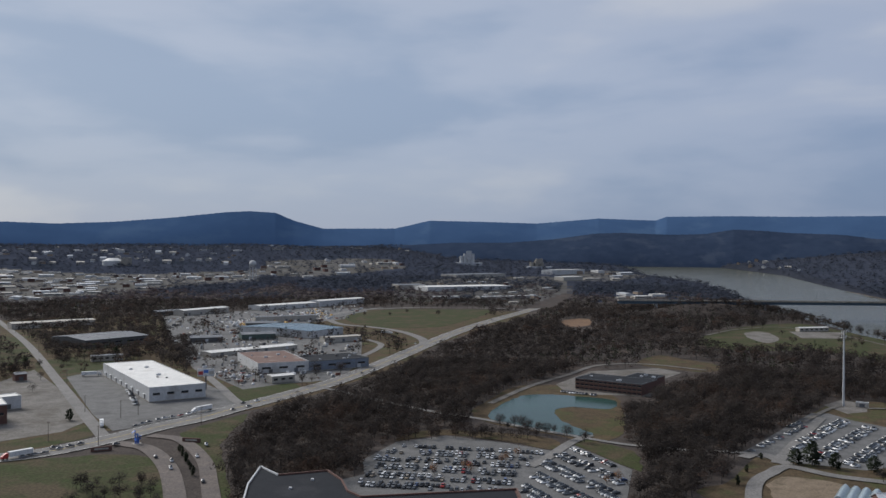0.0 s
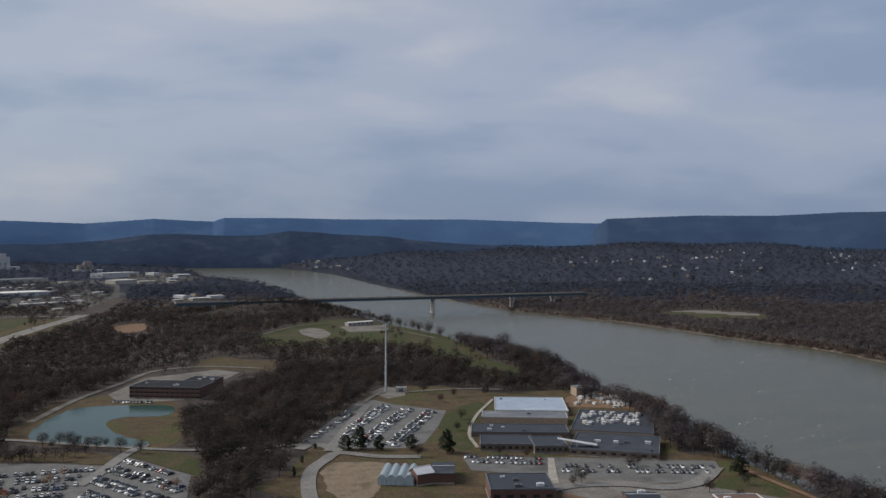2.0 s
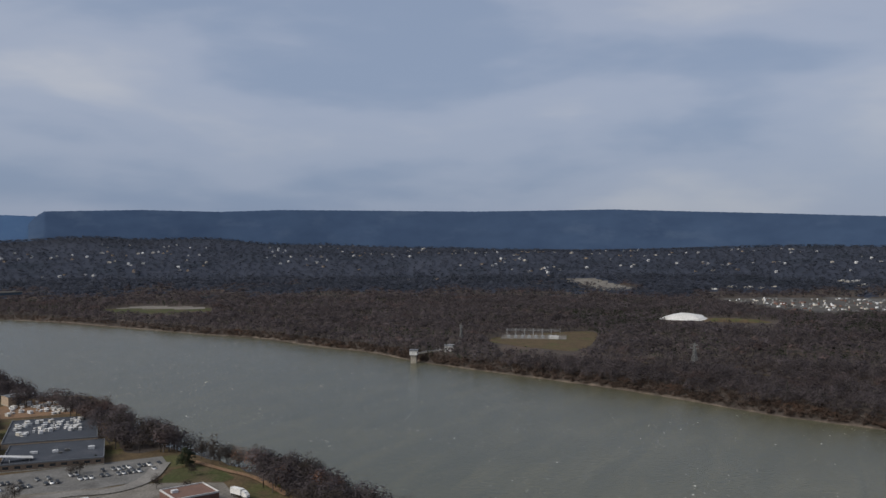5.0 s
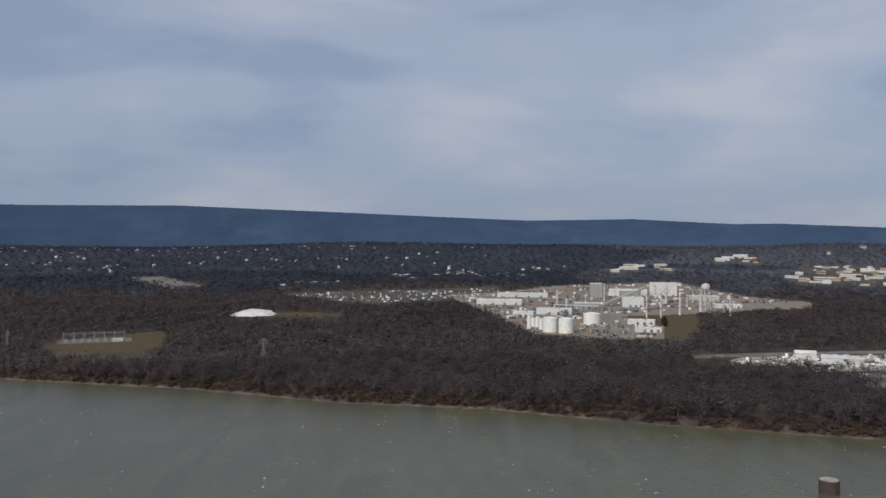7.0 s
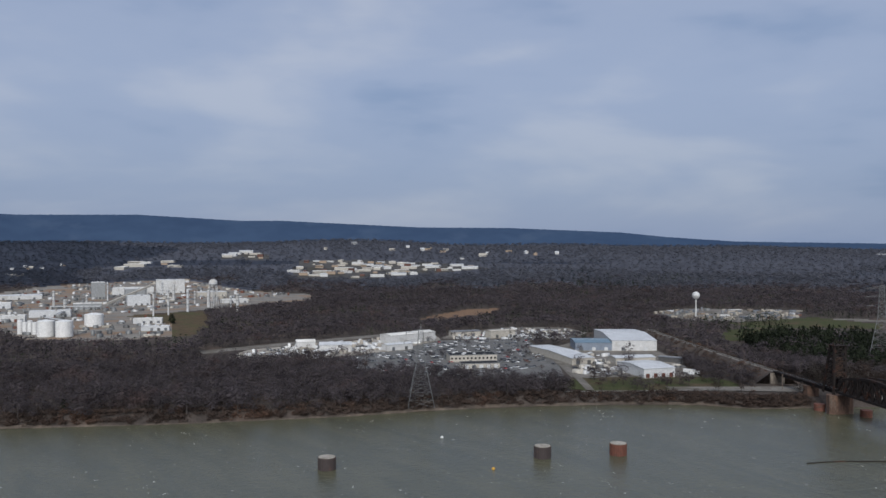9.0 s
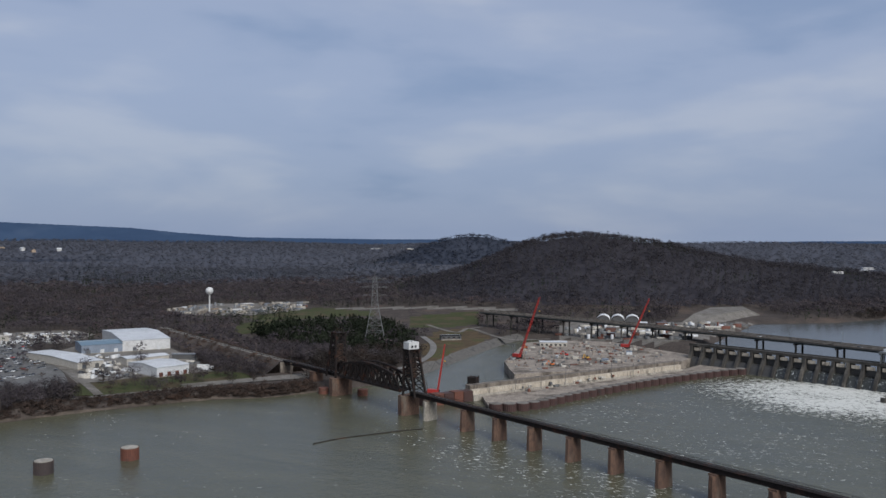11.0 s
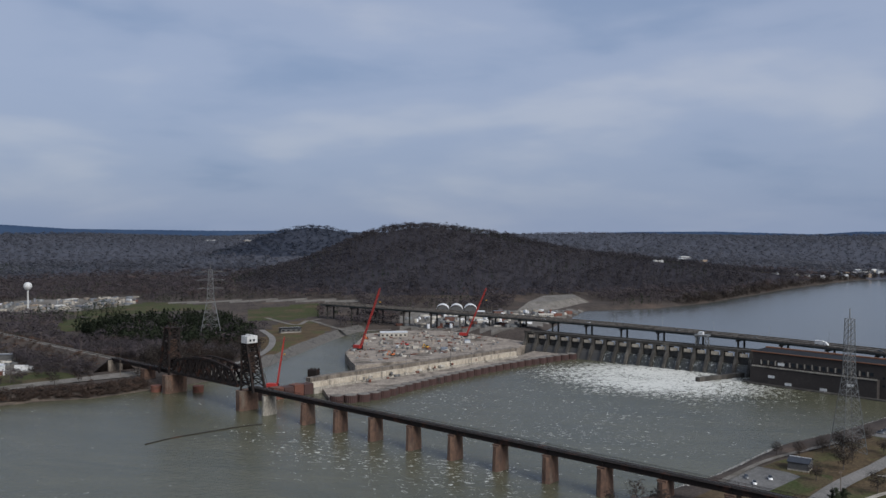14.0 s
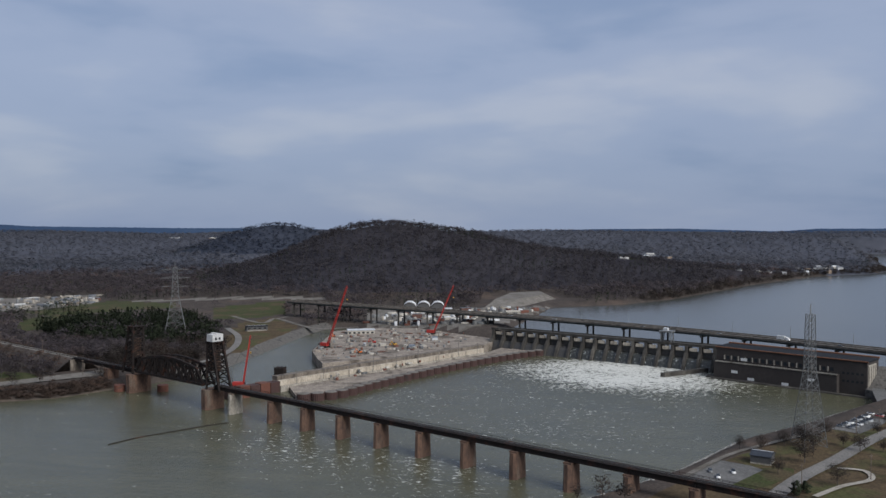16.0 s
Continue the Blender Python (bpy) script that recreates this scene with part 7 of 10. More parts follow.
scatter(SMALL, [(2034, 3165), (3092, 2613), (2166, 1831), (1735, 2146)], 55, 8, (0.45, 0.85), 30, 20)
scatter(SMALL, [(3802, 2930), (4552, 1523), (2496, 836), (2245, 1319), (2542, 1960)], 85, 9, (0.45, 0.85), 50, 20)
scatter(SMALL, [(1418, 4586), (1361, 3242), (1302, 3152), (1228, 3970)], 16, 10, (0.9, 1.5), 50, 22)
scatter(SMALL, [(3937, 1831), (4202, -483), (3074, -353), (2719, 397), (2746, 1277)], 85, 11, (0.45, 0.85), 60, 20)
scatter(BIG, [(2392, 365), (2457, 184), (2282, 171), (2256, 344)], 5, 12, (0.25, 0.5), 60, 30)
scatter(BIG, [(2696, 44), (2709, -62), (2515, -124), (2399, -55), (2456, 40)], 5, 13, (0.25, 0.5), 60, 30)
scatter(SMALL, [(3073, -131), (3011, -565), (2488, -467), (2518, -107)], 36, 19, (0.5, 0.8), 60, 22)
scatter(BIG, [(2959, -654), (2862, -880), (2551, -768), (2656, -587)], 7, 14, (0.6, 1.0), 60, 36)
scatter(BIG, [(2323, -1028), (2708, -1240), (2704, -1478), (2529, -1651), (2225, -1693), (2227, -1413), (2191, -1161)], 75, 15, (0.4, 0.9), 60, 28)
scatter(BIG, [(2873, -1012), (3066, -1177), (2963, -1245), (2756, -1138)], 9, 16, (0.5, 0.9), 60, 34)
scatter(BIG, [(983, -1074), (1012, -1190), (862, -1310), (793, -1205), (840, -1090), (909, -1057)], 10, 20, (0.2, 0.45), 70, 24)
scatter(SMALL, [(3718, -1790), (2986, -2697), (2289, -2067), (2901, -1397)], 16, 21, (1.0, 1.6), 60, 30)
scatter(SMALL, [(-205, -1794), (-308, -2225), (-443, -2306), (-537, -2333), (-500, -2146), (-388, -2017), (-266, -1841)], 30, 22, (0.6, 0.9), 20, 14)
scatter(BIG, [(10, -2688), (-161, -2727), (-148, -2518), (7, -1768)], 5, 23, (0.4, 0.7), 20, 40)
scatter(BIG, [(1700, -3350), (1890, -3330), (1960, -3520), (1740, -3600)], 9, 24, (0.3, 0.6), 20, 30)
scatter(BIG, [(318, -1149), (224, -1199), (120, -1124), (134, -1003), (285, -1029)], 12, 25, (0.25, 0.5), 20, 16)

remove_kind(BIG)
remove_kind(SMALL)


def water_tower(x, y, z, h, r, legs, label):
    th = thing("water_tower", pose(x, y, z), label, "water tower", "water towers")
    b = bmesh.new()
    n = 20
    prof = [(0.15, h - 2.0 * r), (0.7, h - 1.75 * r), (1.0, h - 1.2 * r), (1.0, h - 0.7 * r), (0.75, h - 0.25 * r), (0.25, h - 0.02 * r)]
    rings = [[b.verts.new((r * p * math.cos(2 * math.pi * i / n), r * p * math.sin(2 * math.pi * i / n), zz)) for i in range(n)] for p, zz in prof]
    for a, c in zip(rings[:-1], rings[1:]):
        for i in range(n):
            b.faces.new((a[i], a[(i + 1) % n], c[(i + 1) % n], c[i]))
    b.faces.new(rings[-1]); b.faces.new(rings[0][::-1])
    part("tank", b, M["white_metal"], th)
    b = bmesh.new(); cyl(b, 0, 0, -1, h - 1.9 * r, r * (0.12 if legs else 0.2), n=12)
    part("riser", b, M["white_metal"], th)
    for i in range(legs):
        a = 2 * math.pi * i / legs + 0.4
        b = bmesh.new(); beam(b, (r * 1.25 * math.cos(a), r * 1.25 * math.sin(a), -1), (r * 0.95 * math.cos(a), r * 0.95 * math.sin(a), h - 1.2 * r), 0.8)
        part("leg", b, M["white_metal"], th)
    if legs:
        b = bmesh.new()
        for zz in (0.3, 0.6):
            for i in range(legs):
                a, c = 2 * math.pi * i / legs + 0.4, 2 * math.pi * (i + 1) / legs + 0.4
                rr_ = r * (1.25 - 0.3 * zz)
                beam(b, (rr_ * math.cos(a), rr_ * math.sin(a), zz * h), (rr_ * math.cos(c), rr_ * math.sin(c), zz * h), 0.35)
        part("brace", b, M["white_metal"], th)
        b = bmesh.new(); cyl(b, 0, 0, h - 1.25 * r, h - 1.12 * r, r * 1.12, n=20)
        part("walkway", b, M["light_metal"], th)


water_tower(1504, -522, 6, 52, 7.3, 6, "white water tower on six legs at the plant")
water_tower(913, -1103, 6, 39, 6, 0, "white single-pillar water tower by the compound")
water_tower(-555, 2521, gz1(-555, 2521), 60, 10, 8, "white city water tower on legs")


def silos(x, y, z, rows, h, r, mat, label):
    th = thing("silo_group", pose(x, y, z), label, "silo")
    for i in range(rows):
        b = bmesh.new(); cyl(b, (i - rows / 2) * r * 2.02, 0, -2, h * (0.8 + 0.2 * (i % 2)), r, n=16)
        part("silo", b, M[mat], th)
    b = bmesh.new(); box(b, -r * 1.4, -r * 1.2, h * 0.5, r * 1.4, r * 1.2, h * 1.25)
    part("head_house", b, M[mat], th)
    b = bmesh.new(); prism(b, [(-r * rows * 1.8, -r * 2.5), (r * rows * 1.8, -r * 2.5), (r * rows * 1.8, r * 2.5), (-r * rows * 1.8, r * 2.5)], -2, h * 0.22)
    part("base_shed", b, M["light_metal"], th)


silos(106, 3520, gz1(106, 3520), 4, 46, 7.5, "white_metal", "white concrete cement silos above the town")
silos(388, 3480, gz1(388, 3480), 3, 30, 9.5, "concrete", "grey concrete silos on a pale mound")
th = thing("storage_dome", pose(-1130, 2957, gz1(-1130, 2957)), "large white storage dome with a flat drum", "dome")
b = bmesh.new(); cyl(b, 0, 0, -2, 15, 34, n=28)
part("drum", b, M["white_metal"], th)
b = bmesh.new(); cyl(b, 0, 0, 15, 24, 34, 16, 28)
part("cap", b, M["white_roof"], th)
b = bmesh.new(); box(b, 34, -14, -2, 60, 14, 26)
part("side_block", b, M["concrete"], th)


# factory on the far bank
def tank(x, y, r, h, label="white cylindrical storage tank"):
    th = thing("storage_tank", pose(x, y, gz1(x, y)), label, "tank", "plant tanks")
    b = bmesh.new(); cyl(b, 0, 0, -1, h, r, n=24); cyl(b, 0, 0, h, h + r * 0.14, r, r * 0.3, 24)
    part("shell", b, M["white_paint"], th)
    b = bmesh.new()
    for k in range(int(h / 2.5)):
        beam(b, (r + 0.1, -0.4, k * 2.5), (r + 0.1, 0.4, k * 2.5 + 0.05), 0.15)
    beam(b, (r + 0.15, -0.4, 0), (r + 0.15, -0.4, h + 1), 0.15); beam(b, (r + 0.15, 0.4, 0), (r + 0.15, 0.4, h + 1), 0.15)
    part("ladder", b, M["steel"], th)
    b = bmesh.new(); cyl(b, 0, 0, -1, 0.5, r + 0.6, n=24)
    part("base_ring", b, M["concrete"], th)


tank(1187, -195, 10.5, 20); tank(1172, -214, 10.5, 20); tank(1291, -275, 13, 17)
for k in range(4):
    tank(1235 - 6 * k, -172 - 5 * k, 3.4, 18 - 2 * (k % 2), "tall slim white storage tank")


def plant_block(x, y, turn, w, d, h, wall, n, label):
    th = building("plant_building", x, y, turn, w, d, h, wall, "light_metal" if n % 2 else "white_roof", label, 0.0, (0, 0), 4, 4, z=gz1(x, y) + 0.2)
    th["category"] = "building"


plant_block(1933, -573, -105, 60, 42, 29, "white_metal", 1, "tall plain white plant block")
plant_block(1920, -490, -105, 84, 36, 15, "white_metal", 0, "long white plant hall")
plant_block(1768, -455, -100, 40, 30, 24, "galvanised", 1, "grey process tower block")
plant_block(1840, -400, -100, 26, 26, 34, "galvanised", 1, "tall grey process tower")
plant_block(1600, -330, -100, 46, 24, 11, "galvanised", 0, "low grey plant shed")
plant_block(1480, -250, -105, 60, 22, 10, "light_metal", 1, "low grey metal plant shed")
plant_block(1430, -190, -105, 34, 20, 9, "white_metal", 0, "small white plant shed")
plant_block(1900, -250, -100, 110, 46, 8, "white_metal", 1, "long white plant warehouse")
plant_block(1720, -180, -100, 90, 40, 9, "light_metal", 0, "long pale plant warehouse")
plant_block(1650, -430, -100, 40, 28, 18, "light_metal", 1, "grey ribbed plant hall")
plant_block(1610, -600, -100, 50, 24, 7, "white_metal", 0, "low white plant office")
plant_block(1800, -620, -100, 60, 30, 10, "tan_metal", 1, "low tan plant hall")
plant_block(1290, -350, -110, 40, 20, 7, "white_metal", 0, "low white tank farm shed")
plant_block(1180, -330, -110, 36, 16, 6, "light_metal", 1, "low shed inside the fenced yard")


def pipe_rack(x, y, turn, n, h, label):
    th = thing("pipe_rack", pose(x, y, gz1(x, y), 0, 0, turn), label, "pipework", "plant pipework")
    for i in range(n):
        b = bmesh.new()
        for s in (-3, 3):
            beam(b, (i * 9, s, -1), (i * 9, s, h), 0.6)
        beam(b, (i * 9, -3, h), (i * 9, 3, h), 0.5); beam(b, (i * 9, -3, h * 0.6), (i * 9, 3, h * 0.6), 0.5)
        part("frame", b, M["steel"], th)
    for k in range(4):
        b = bmesh.new(); beam(b, (0, -2.2 + k * 1.5, h + 0.5), ((n - 1) * 9, -2.2 + k * 1.5, h + 0.5), 0.7)
        part("pipe", b, M["light_metal" if k % 2 else "white_metal"], th)


pipe_rack(1420, -250, -20, 12, 9, "long grey pipe rack across the plant")
pipe_rack(1500, -330, 60, 10, 12, "pipe rack between plant towers")
pipe_rack(1330, -240, 10, 8, 7, "low pipe rack beside the tanks")
rnd = random.Random(9)
for k in range(14):
    x, y = rnd.uniform(1400, 1950), rnd.uniform(-560, -220)
    h = rnd.uniform(16, 46)
    th = thing("process_column", pose(x, y, gz1(x, y)), "slim pale process column with platforms", "column", "plant columns")
    b = bmesh.new(); cyl(b, 0, 0, -1, h, rnd.uniform(1.2, 2.6), n=12)
    part("shell", b, M["white_metal" if k % 3 else "light_metal"], th)
    for j in range(3):
        b = bmesh.new(); cyl(b, 0, 0, h * (0.35 + 0.27 * j), h * (0.35 + 0.27 * j) + 0.4, 3.6, n=10)
        part("platform", b, M["steel"], th)
th = thing("conveyor", pose(1700, -430, gz1(1700, -430), 0, 0, -60), "sloping covered conveyor on trestles", "conveyor")
b = bmesh.new(); beam(b, (-60, 0, 4), (50, 0, 32), 4, 3.4)
part("gallery", b, M["tan_metal"], th)
for k in range(4):
    b = bmesh.new(); x = -40 + 26 * k; beam(b, (x, -2, -1), (x, -1.5, 4 + (x + 60) * 0.255), 0.6); beam(b, (x, 2, -1), (x, 1.5, 4 + (x + 60) * 0.255), 0.6)
    part("trestle", b, M["steel"], th)
# pale stockpile heaps behind the bank wood
for nm, cx, cy, rx, ry, h, mt, lab in (("stockpile", 1480, 262, 30, 46, 10, "white_metal", "white covered stockpile mound"), ("stockpile_bank", 1480, 185, 34, 70, 4.5, "dry_grass", "long low grassy spoil bank")):
    b = bmesh.new()
    n = 20
    prof = [(1.0, -1), (0.8, 0.35), (0.55, 0.8), (0.25, 0.98)]
    rings = []
    for p, zz in prof:
        ring = []
        for i in range(n):
            a = 2 * math.pi * i / n
            k = p * (1 + 0.30 * noise.noise((math.cos(a) * 1.6, math.sin(a) * 1.6, p * 2 + cy)))
            lift = 1 + 0.45 * noise.noise((math.cos(a) * 1.3 * p, math.sin(a) * 1.3 * p, 9.0))
            ring.append(b.verts.new((cx + rx * k * math.cos(a), cy + ry * k * math.sin(a), 6 + h * zz * lift if zz > 0 else 5)))
        rings.append(ring)
    for a, c in zip(rings[:-1], rings[1:]):
        for i in range(n):
            b.faces.new((a[i], a[(i + 1) % n], c[(i + 1) % n], c[i]))
    b.faces.new(rings[-1])
    tagged(part(nm, b, M[mt], None), lab, "stockpile")
    block([(cx + rx * 1.05 * math.cos(i * 0.5), cy + ry * 1.05 * math.sin(i * 0.5)) for i in range(12)], 0, 9)


def substation():
    th = thing("substation", pose(1107, 398, PATCH_Z + 0.3, 0, 0, -72), "steel bus frames and switchgear of a substation", "substation")
    for i in range(7):
        b = bmesh.new()
        for s in (-14, 0, 14):
            beam(b, (-36 + i * 12, s, 0), (-36 + i * 12, s, 10), 0.3)
        beam(b, (-36 + i * 12, -14, 10), (-36 + i * 12, 14, 10), 0.3)
        part("bus_frame", b, M["galvanised"], th)
    for s in (-14, -7, 0, 7, 14):
        b = bmesh.new(); beam(b, (-36, s, 9), (36, s, 9), 0.18)
        part("bus_bar", b, M["galvanised"], th)
    for i in range(8):
        b = bmesh.new(); box(b, -34 + i * 9, -20, 0, -30 + i * 9, -17, 3.4); cyl(b, -32 + i * 9, -18.5, 3.4, 5.4, 0.4, n=8)
        part("transformer", b, M["galvanised"], th)
    b = bmesh.new(); box(b, 22, -26, 0, 34, -20, 4)
    part("control_house", b, M["white_metal"], th)
    b = bmesh.new(); box(b, -42, -30, -0.3, 44, 20, 0.1)
    part("gravel_bed", b, M["gravel"], th)
    for k in range(4):
        b = bmesh.new(); p = [(-42, -30), (44, -30), (44, 20), (-42, 20), (-42, -30)][k:k + 2]
        beam(b, (*p[0], 2.2), (*p[1], 2.2), 0.1); beam(b, (*p[0], 1.1), (*p[1], 1.1), 0.1)
        part("fence", b, M["steel"], th)


substation()


def pump_house():
    th = thing("intake_tower", pose(846, 444, 0, 0, 0, 20), "pale square river intake tower with a wider top room", "tower")
    b = bmesh.new(); box(b, -3, -3, -4, 3, 3, 9)
    part("shaft", b, M["concrete"], th)
    b = bmesh.new(); box(b, -4.2, -4.2, 9, 4.2, 4.2, 14)
    part("room", b, M["white_metal"], th)
    b = bmesh.new(); box(b, -4.8, -4.8, 14, 4.8, 4.8, 14.7)
    part("roof", b, M["grey_roof"], th)
    for k in range(3):
        b = bmesh.new(); box(b, -3.4 + k * 2.4, -4.3, 10.6, -1.8 + k * 2.4, -4.15, 12.6)
        part("window", b, M["dark_glass"], th)
    br = thing("intake_gangway", pose(0, 0, 0), "pale gangway from the bank to the intake tower", "gangway")
    b = bmesh.new(); beam(b, (850, 444, 9.4), (898, 431, 9.6), 2.2, 0.6)
    part("deck", b, M["concrete"], br)
    for s in (-1.1, 1.1):
        b = bmesh.new(); beam(b, (850, 444 + s, 10.8), (898, 431 + s, 11.0), 0.15)
        part("rail", b, M["light_metal"], br)
    for u in (0.3, 0.6):
        b = bmesh.new(); beam(b, (850 + 48 * u, 444 - 13 * u, -3), (850 + 48 * u, 444 - 13 * u, 9.2), 1.0)
        part("trestle", b, M["concrete"], br)
    h = building("gate_house", 906, 429, -72, 10, 8, 8, "white_metal", "grey_roof", "small white gate house on the bank", 1.0, (1, 3))


pump_house()


def mast():
    th = thing("phone_mast", pose(319, 686, PATCH_Z), "tall slim pale monopole mast with an antenna ring", "mast")
    b = bmesh.new(); cyl(b, 0, 0, 0, 60, 0.95, 0.5, 14)
    part("pole", b, M["light_metal"], th)
    for z in (55.5, 59):
        b = bmesh.new()
        for k in range(3):
            a, c = k * 2.094, (k + 1) * 2.094
            beam(b, (1.9 * math.cos(a), 1.9 * math.sin(a), z), (1.9 * math.cos(c), 1.9 * math.sin(c), z), 0.2)
            beam(b, (0, 0, z), (1.9 * math.cos(a), 1.9 * math.sin(a), z), 0.2)
        part("antenna_frame", b, M["steel"], th)
        for k in range(6):
            a = k * 1.047
            b = bmesh.new(); x, y = 1.8 * math.cos(a), 1.8 * math.sin(a)
            box(b, x - 0.2, y - 0.2, z - 1, x + 0.2, y + 0.2, z + 1.2)
            part("antenna", b, M["white_metal"], th)
    hut = building("mast_hut", 332, 682, -30, 9, 5, 3.5, "tan_metal", "light_metal", "small pale equipment hut by the mast", 0.0, (0, 0), 1)


mast()


def dark_hall():
    pts = [(-86, 372), (-91, 406), (-92, 439), (-80, 423), (-57, 432), (-48, 415), (-43, 396), (-36, 387), (35, 401), (36, 372)]
    th = thing("dark_roof_hall", pose(0, 0, 0), "large modern hall with a black flat roof and white curved parapet", "building")
    b = bmesh.new(); prism(b, pts, PATCH_Z, 17.6)
    part("wall", b, M["brick"], th)
    b = bmesh.new()
    c = np.mean(pts, 0)
    prism(b, [tuple(c + (np.array(p) - c) * 0.985) for p in pts], 17.5, 17.75)
    part("roof", b, M["dark_roof"], th)
    n = len(pts)
    for i in range(n):
        b = bmesh.new(); beam(b, (*pts[i], 18.0), (*pts[(i + 1) % n], 18.0), 0.7, 1.1)
        part("parapet", b, M["white_metal" if i in (0, 1, 2) else "brick"], th)
    for x, y in ((-70, 400), (-62, 415), (-30, 380)):
        b = bmesh.new(); box(b, x - 0.7, y - 0.7, 17.7, x + 0.7, y + 0.7, 18.6)
        part("roof_vent", b, M["white_metal"], th)
    block(pts, 0, 14)


dark_hall()


def greenhouse():
    a, c, d = Vector((188.5, 415.7, 0)), Vector((204.7, 405.4, 0)), 25.0
    u = (c - a).normalized()
    turn = math.degrees(math.atan2(u.y, u.x))
    th = thing("greenhouse", pose(a.x, a.y, PATCH_Z + 0.3, 0, 0, turn), "four-bay glass greenhouse with arched roofs", "greenhouse")
    w = (c - a).length
    for k in range(4):
        x0, x1 = w * k / 4, w * (k + 1) / 4
        b = bmesh.new()
        n = 8
        rows = [[b.verts.new((x0 + (x1 - x0) * i / n, y, 3.6 + 2.0 * math.sin(math.pi * i / n))) for i in range(n + 1)] for y in (0, d)]
        for i in range(n):
            b.faces.new((rows[0][i], rows[0][i + 1], rows[1][i + 1], rows[1][i]))
        for r in rows:
            b.faces.new(r)
        part("roof_bay", b, M["greenhouse_glass"], th)
        for j in range(9):
            b = bmesh.new()
            y = d * j / 8
            for i in range(n):
                p, q = [(x0 + (x1 - x0) * t / n, y, 3.66 + 2.0 * math.sin(math.pi * t / n)) for t in (i, i + 1)]
                beam(b, p, q, 0.14)
            part("rib", b, M["light_metal"], th)
    b = bmesh.new(); box(b, 0, 0, 0, w, d, 3.6)
    part("wall", b, M["greenhouse_glass"], th)
    for k in range(8):
        b = bmesh.new(); x = w * (k + 0.5) / 8
        box(b, x - 0.1, -0.1, 0, x + 0.1, 0.02, 3.6)
        part("mullion", b, M["light_metal"], th)


M["greenhouse_glass"] = plain("cloudy_greenhouse_glass", (0.33, 0.40, 0.42), 0.2, vary=0.8, size=2)
greenhouse()


def yard_gear():
    """White odds and ends piled in the training yard."""
    rnd = random.Random(21)
    soil = [(421, 561), (467, 596), (486, 552), (468, 525), (440, 532)]
    deck = [(372, 480), (398, 512), (432, 488), (405, 456)]
    n = 0
    while n < 150:
        x, y = rnd.uniform(368, 488), rnd.uniform(450, 598)
        on_deck = inside(np.array([x]), np.array([y]), deck)[0]
        if not on_deck and not inside(np.array([x]), np.array([y]), soil)[0]:
            continue
        n += 1
        kind = rnd.random()
        th = thing("yard_crate" if kind < 0.7 else "yard_spool", pose(x, y, PATCH_Z + (3.35 if on_deck else 0.3), 0, 0, rnd.uniform(0, 90)),
                   rnd.choice(("white crate of training gear on orange soil", "pale crate with a tarpaulin on orange soil")) if kind < 0.7 else "pale cable drum lying in the yard", "crate" if kind < 0.7 else "drum", "training yard gear")
        s = rnd.uniform(0.8, 2.1)
        b = bmesh.new()
        if kind < 0.7:
            box(b, -s, -s * 0.6, 0, s, s * 0.6, s * 0.9)
            part("body", b, M[rnd.choice(("white_paint", "white_metal", "light_metal", "tan_metal"))], th)
            b = bmesh.new(); box(b, -s * 1.05, -s * 0.65, s * 0.9, s * 1.05, s * 0.65, s * 1.0)
            part("lid", b, M["white_metal"], th)
        else:
            cyl(b, 0, 0, 0, 0.2, s, n=14); cyl(b, 0, 0, 0.2, 1.2, s * 0.5, n=12); cyl(b, 0, 0, 1.2, 1.4, s, n=14)
            part("drum", b, M["white_metal"], th)


yard_gear()
th = thing("entrance_canopy", pose(318, 430, PATCH_Z + 0.3, 0, 0, -35), "white sloping entrance canopy on thin posts", "canopy")
b = bmesh.new(); v = [b.verts.new(p) for p in ((-2, -2, 8.2), (-2, 2, 8.2), (22, 3, 4.8), (22, -3, 4.8))]; b.faces.new(v)
g_ = bmesh.ops.extrude_face_region(b, geom=list(b.faces)); bmesh.ops.translate(b, vec=(0, 0, 0.4), verts=[q for q in g_["geom"] if isinstance(q, bmesh.types.BMVert)])
part("roof", b, M["white_metal"], th)
for px_, py_ in ((20, -2.4), (20, 2.4), (10, 2), (10, -2)):
    b = bmesh.new(); cyl(b, px_, py_, 0, 5.4, 0.18, n=8)
    part("post", b, M["white_metal"], th)


def billboard(x, y, turn, label, cols):
    th = thing("billboard", pose(x, y, PATCH_Z, 0, 0, turn), label, "billboard")
    b = bmesh.new(); cyl(b, 0, 0, 0, 13, 0.55, n=10)
    part("post", b, M["dark_metal"], th)
    b = bmesh.new(); box(b, -7, -0.5, 12, 7, 0.5, 18)
    part("panel", b, M["white_paint"], th)
    for k, c in enumerate(cols):
        b = bmesh.new(); box(b, -6.4 + k * 4.4, -0.56, 13 + (k % 2) * 1.5, -2.4 + k * 4.4, -0.5, 16 + (k % 2) * 1.2)
        part("colour_bar", b, M[c], th)
    b = bmesh.new(); box(b, -7, -1.4, 11.8, 7, -0.4, 12.0)
    part("catwalk", b, M["steel"], th)


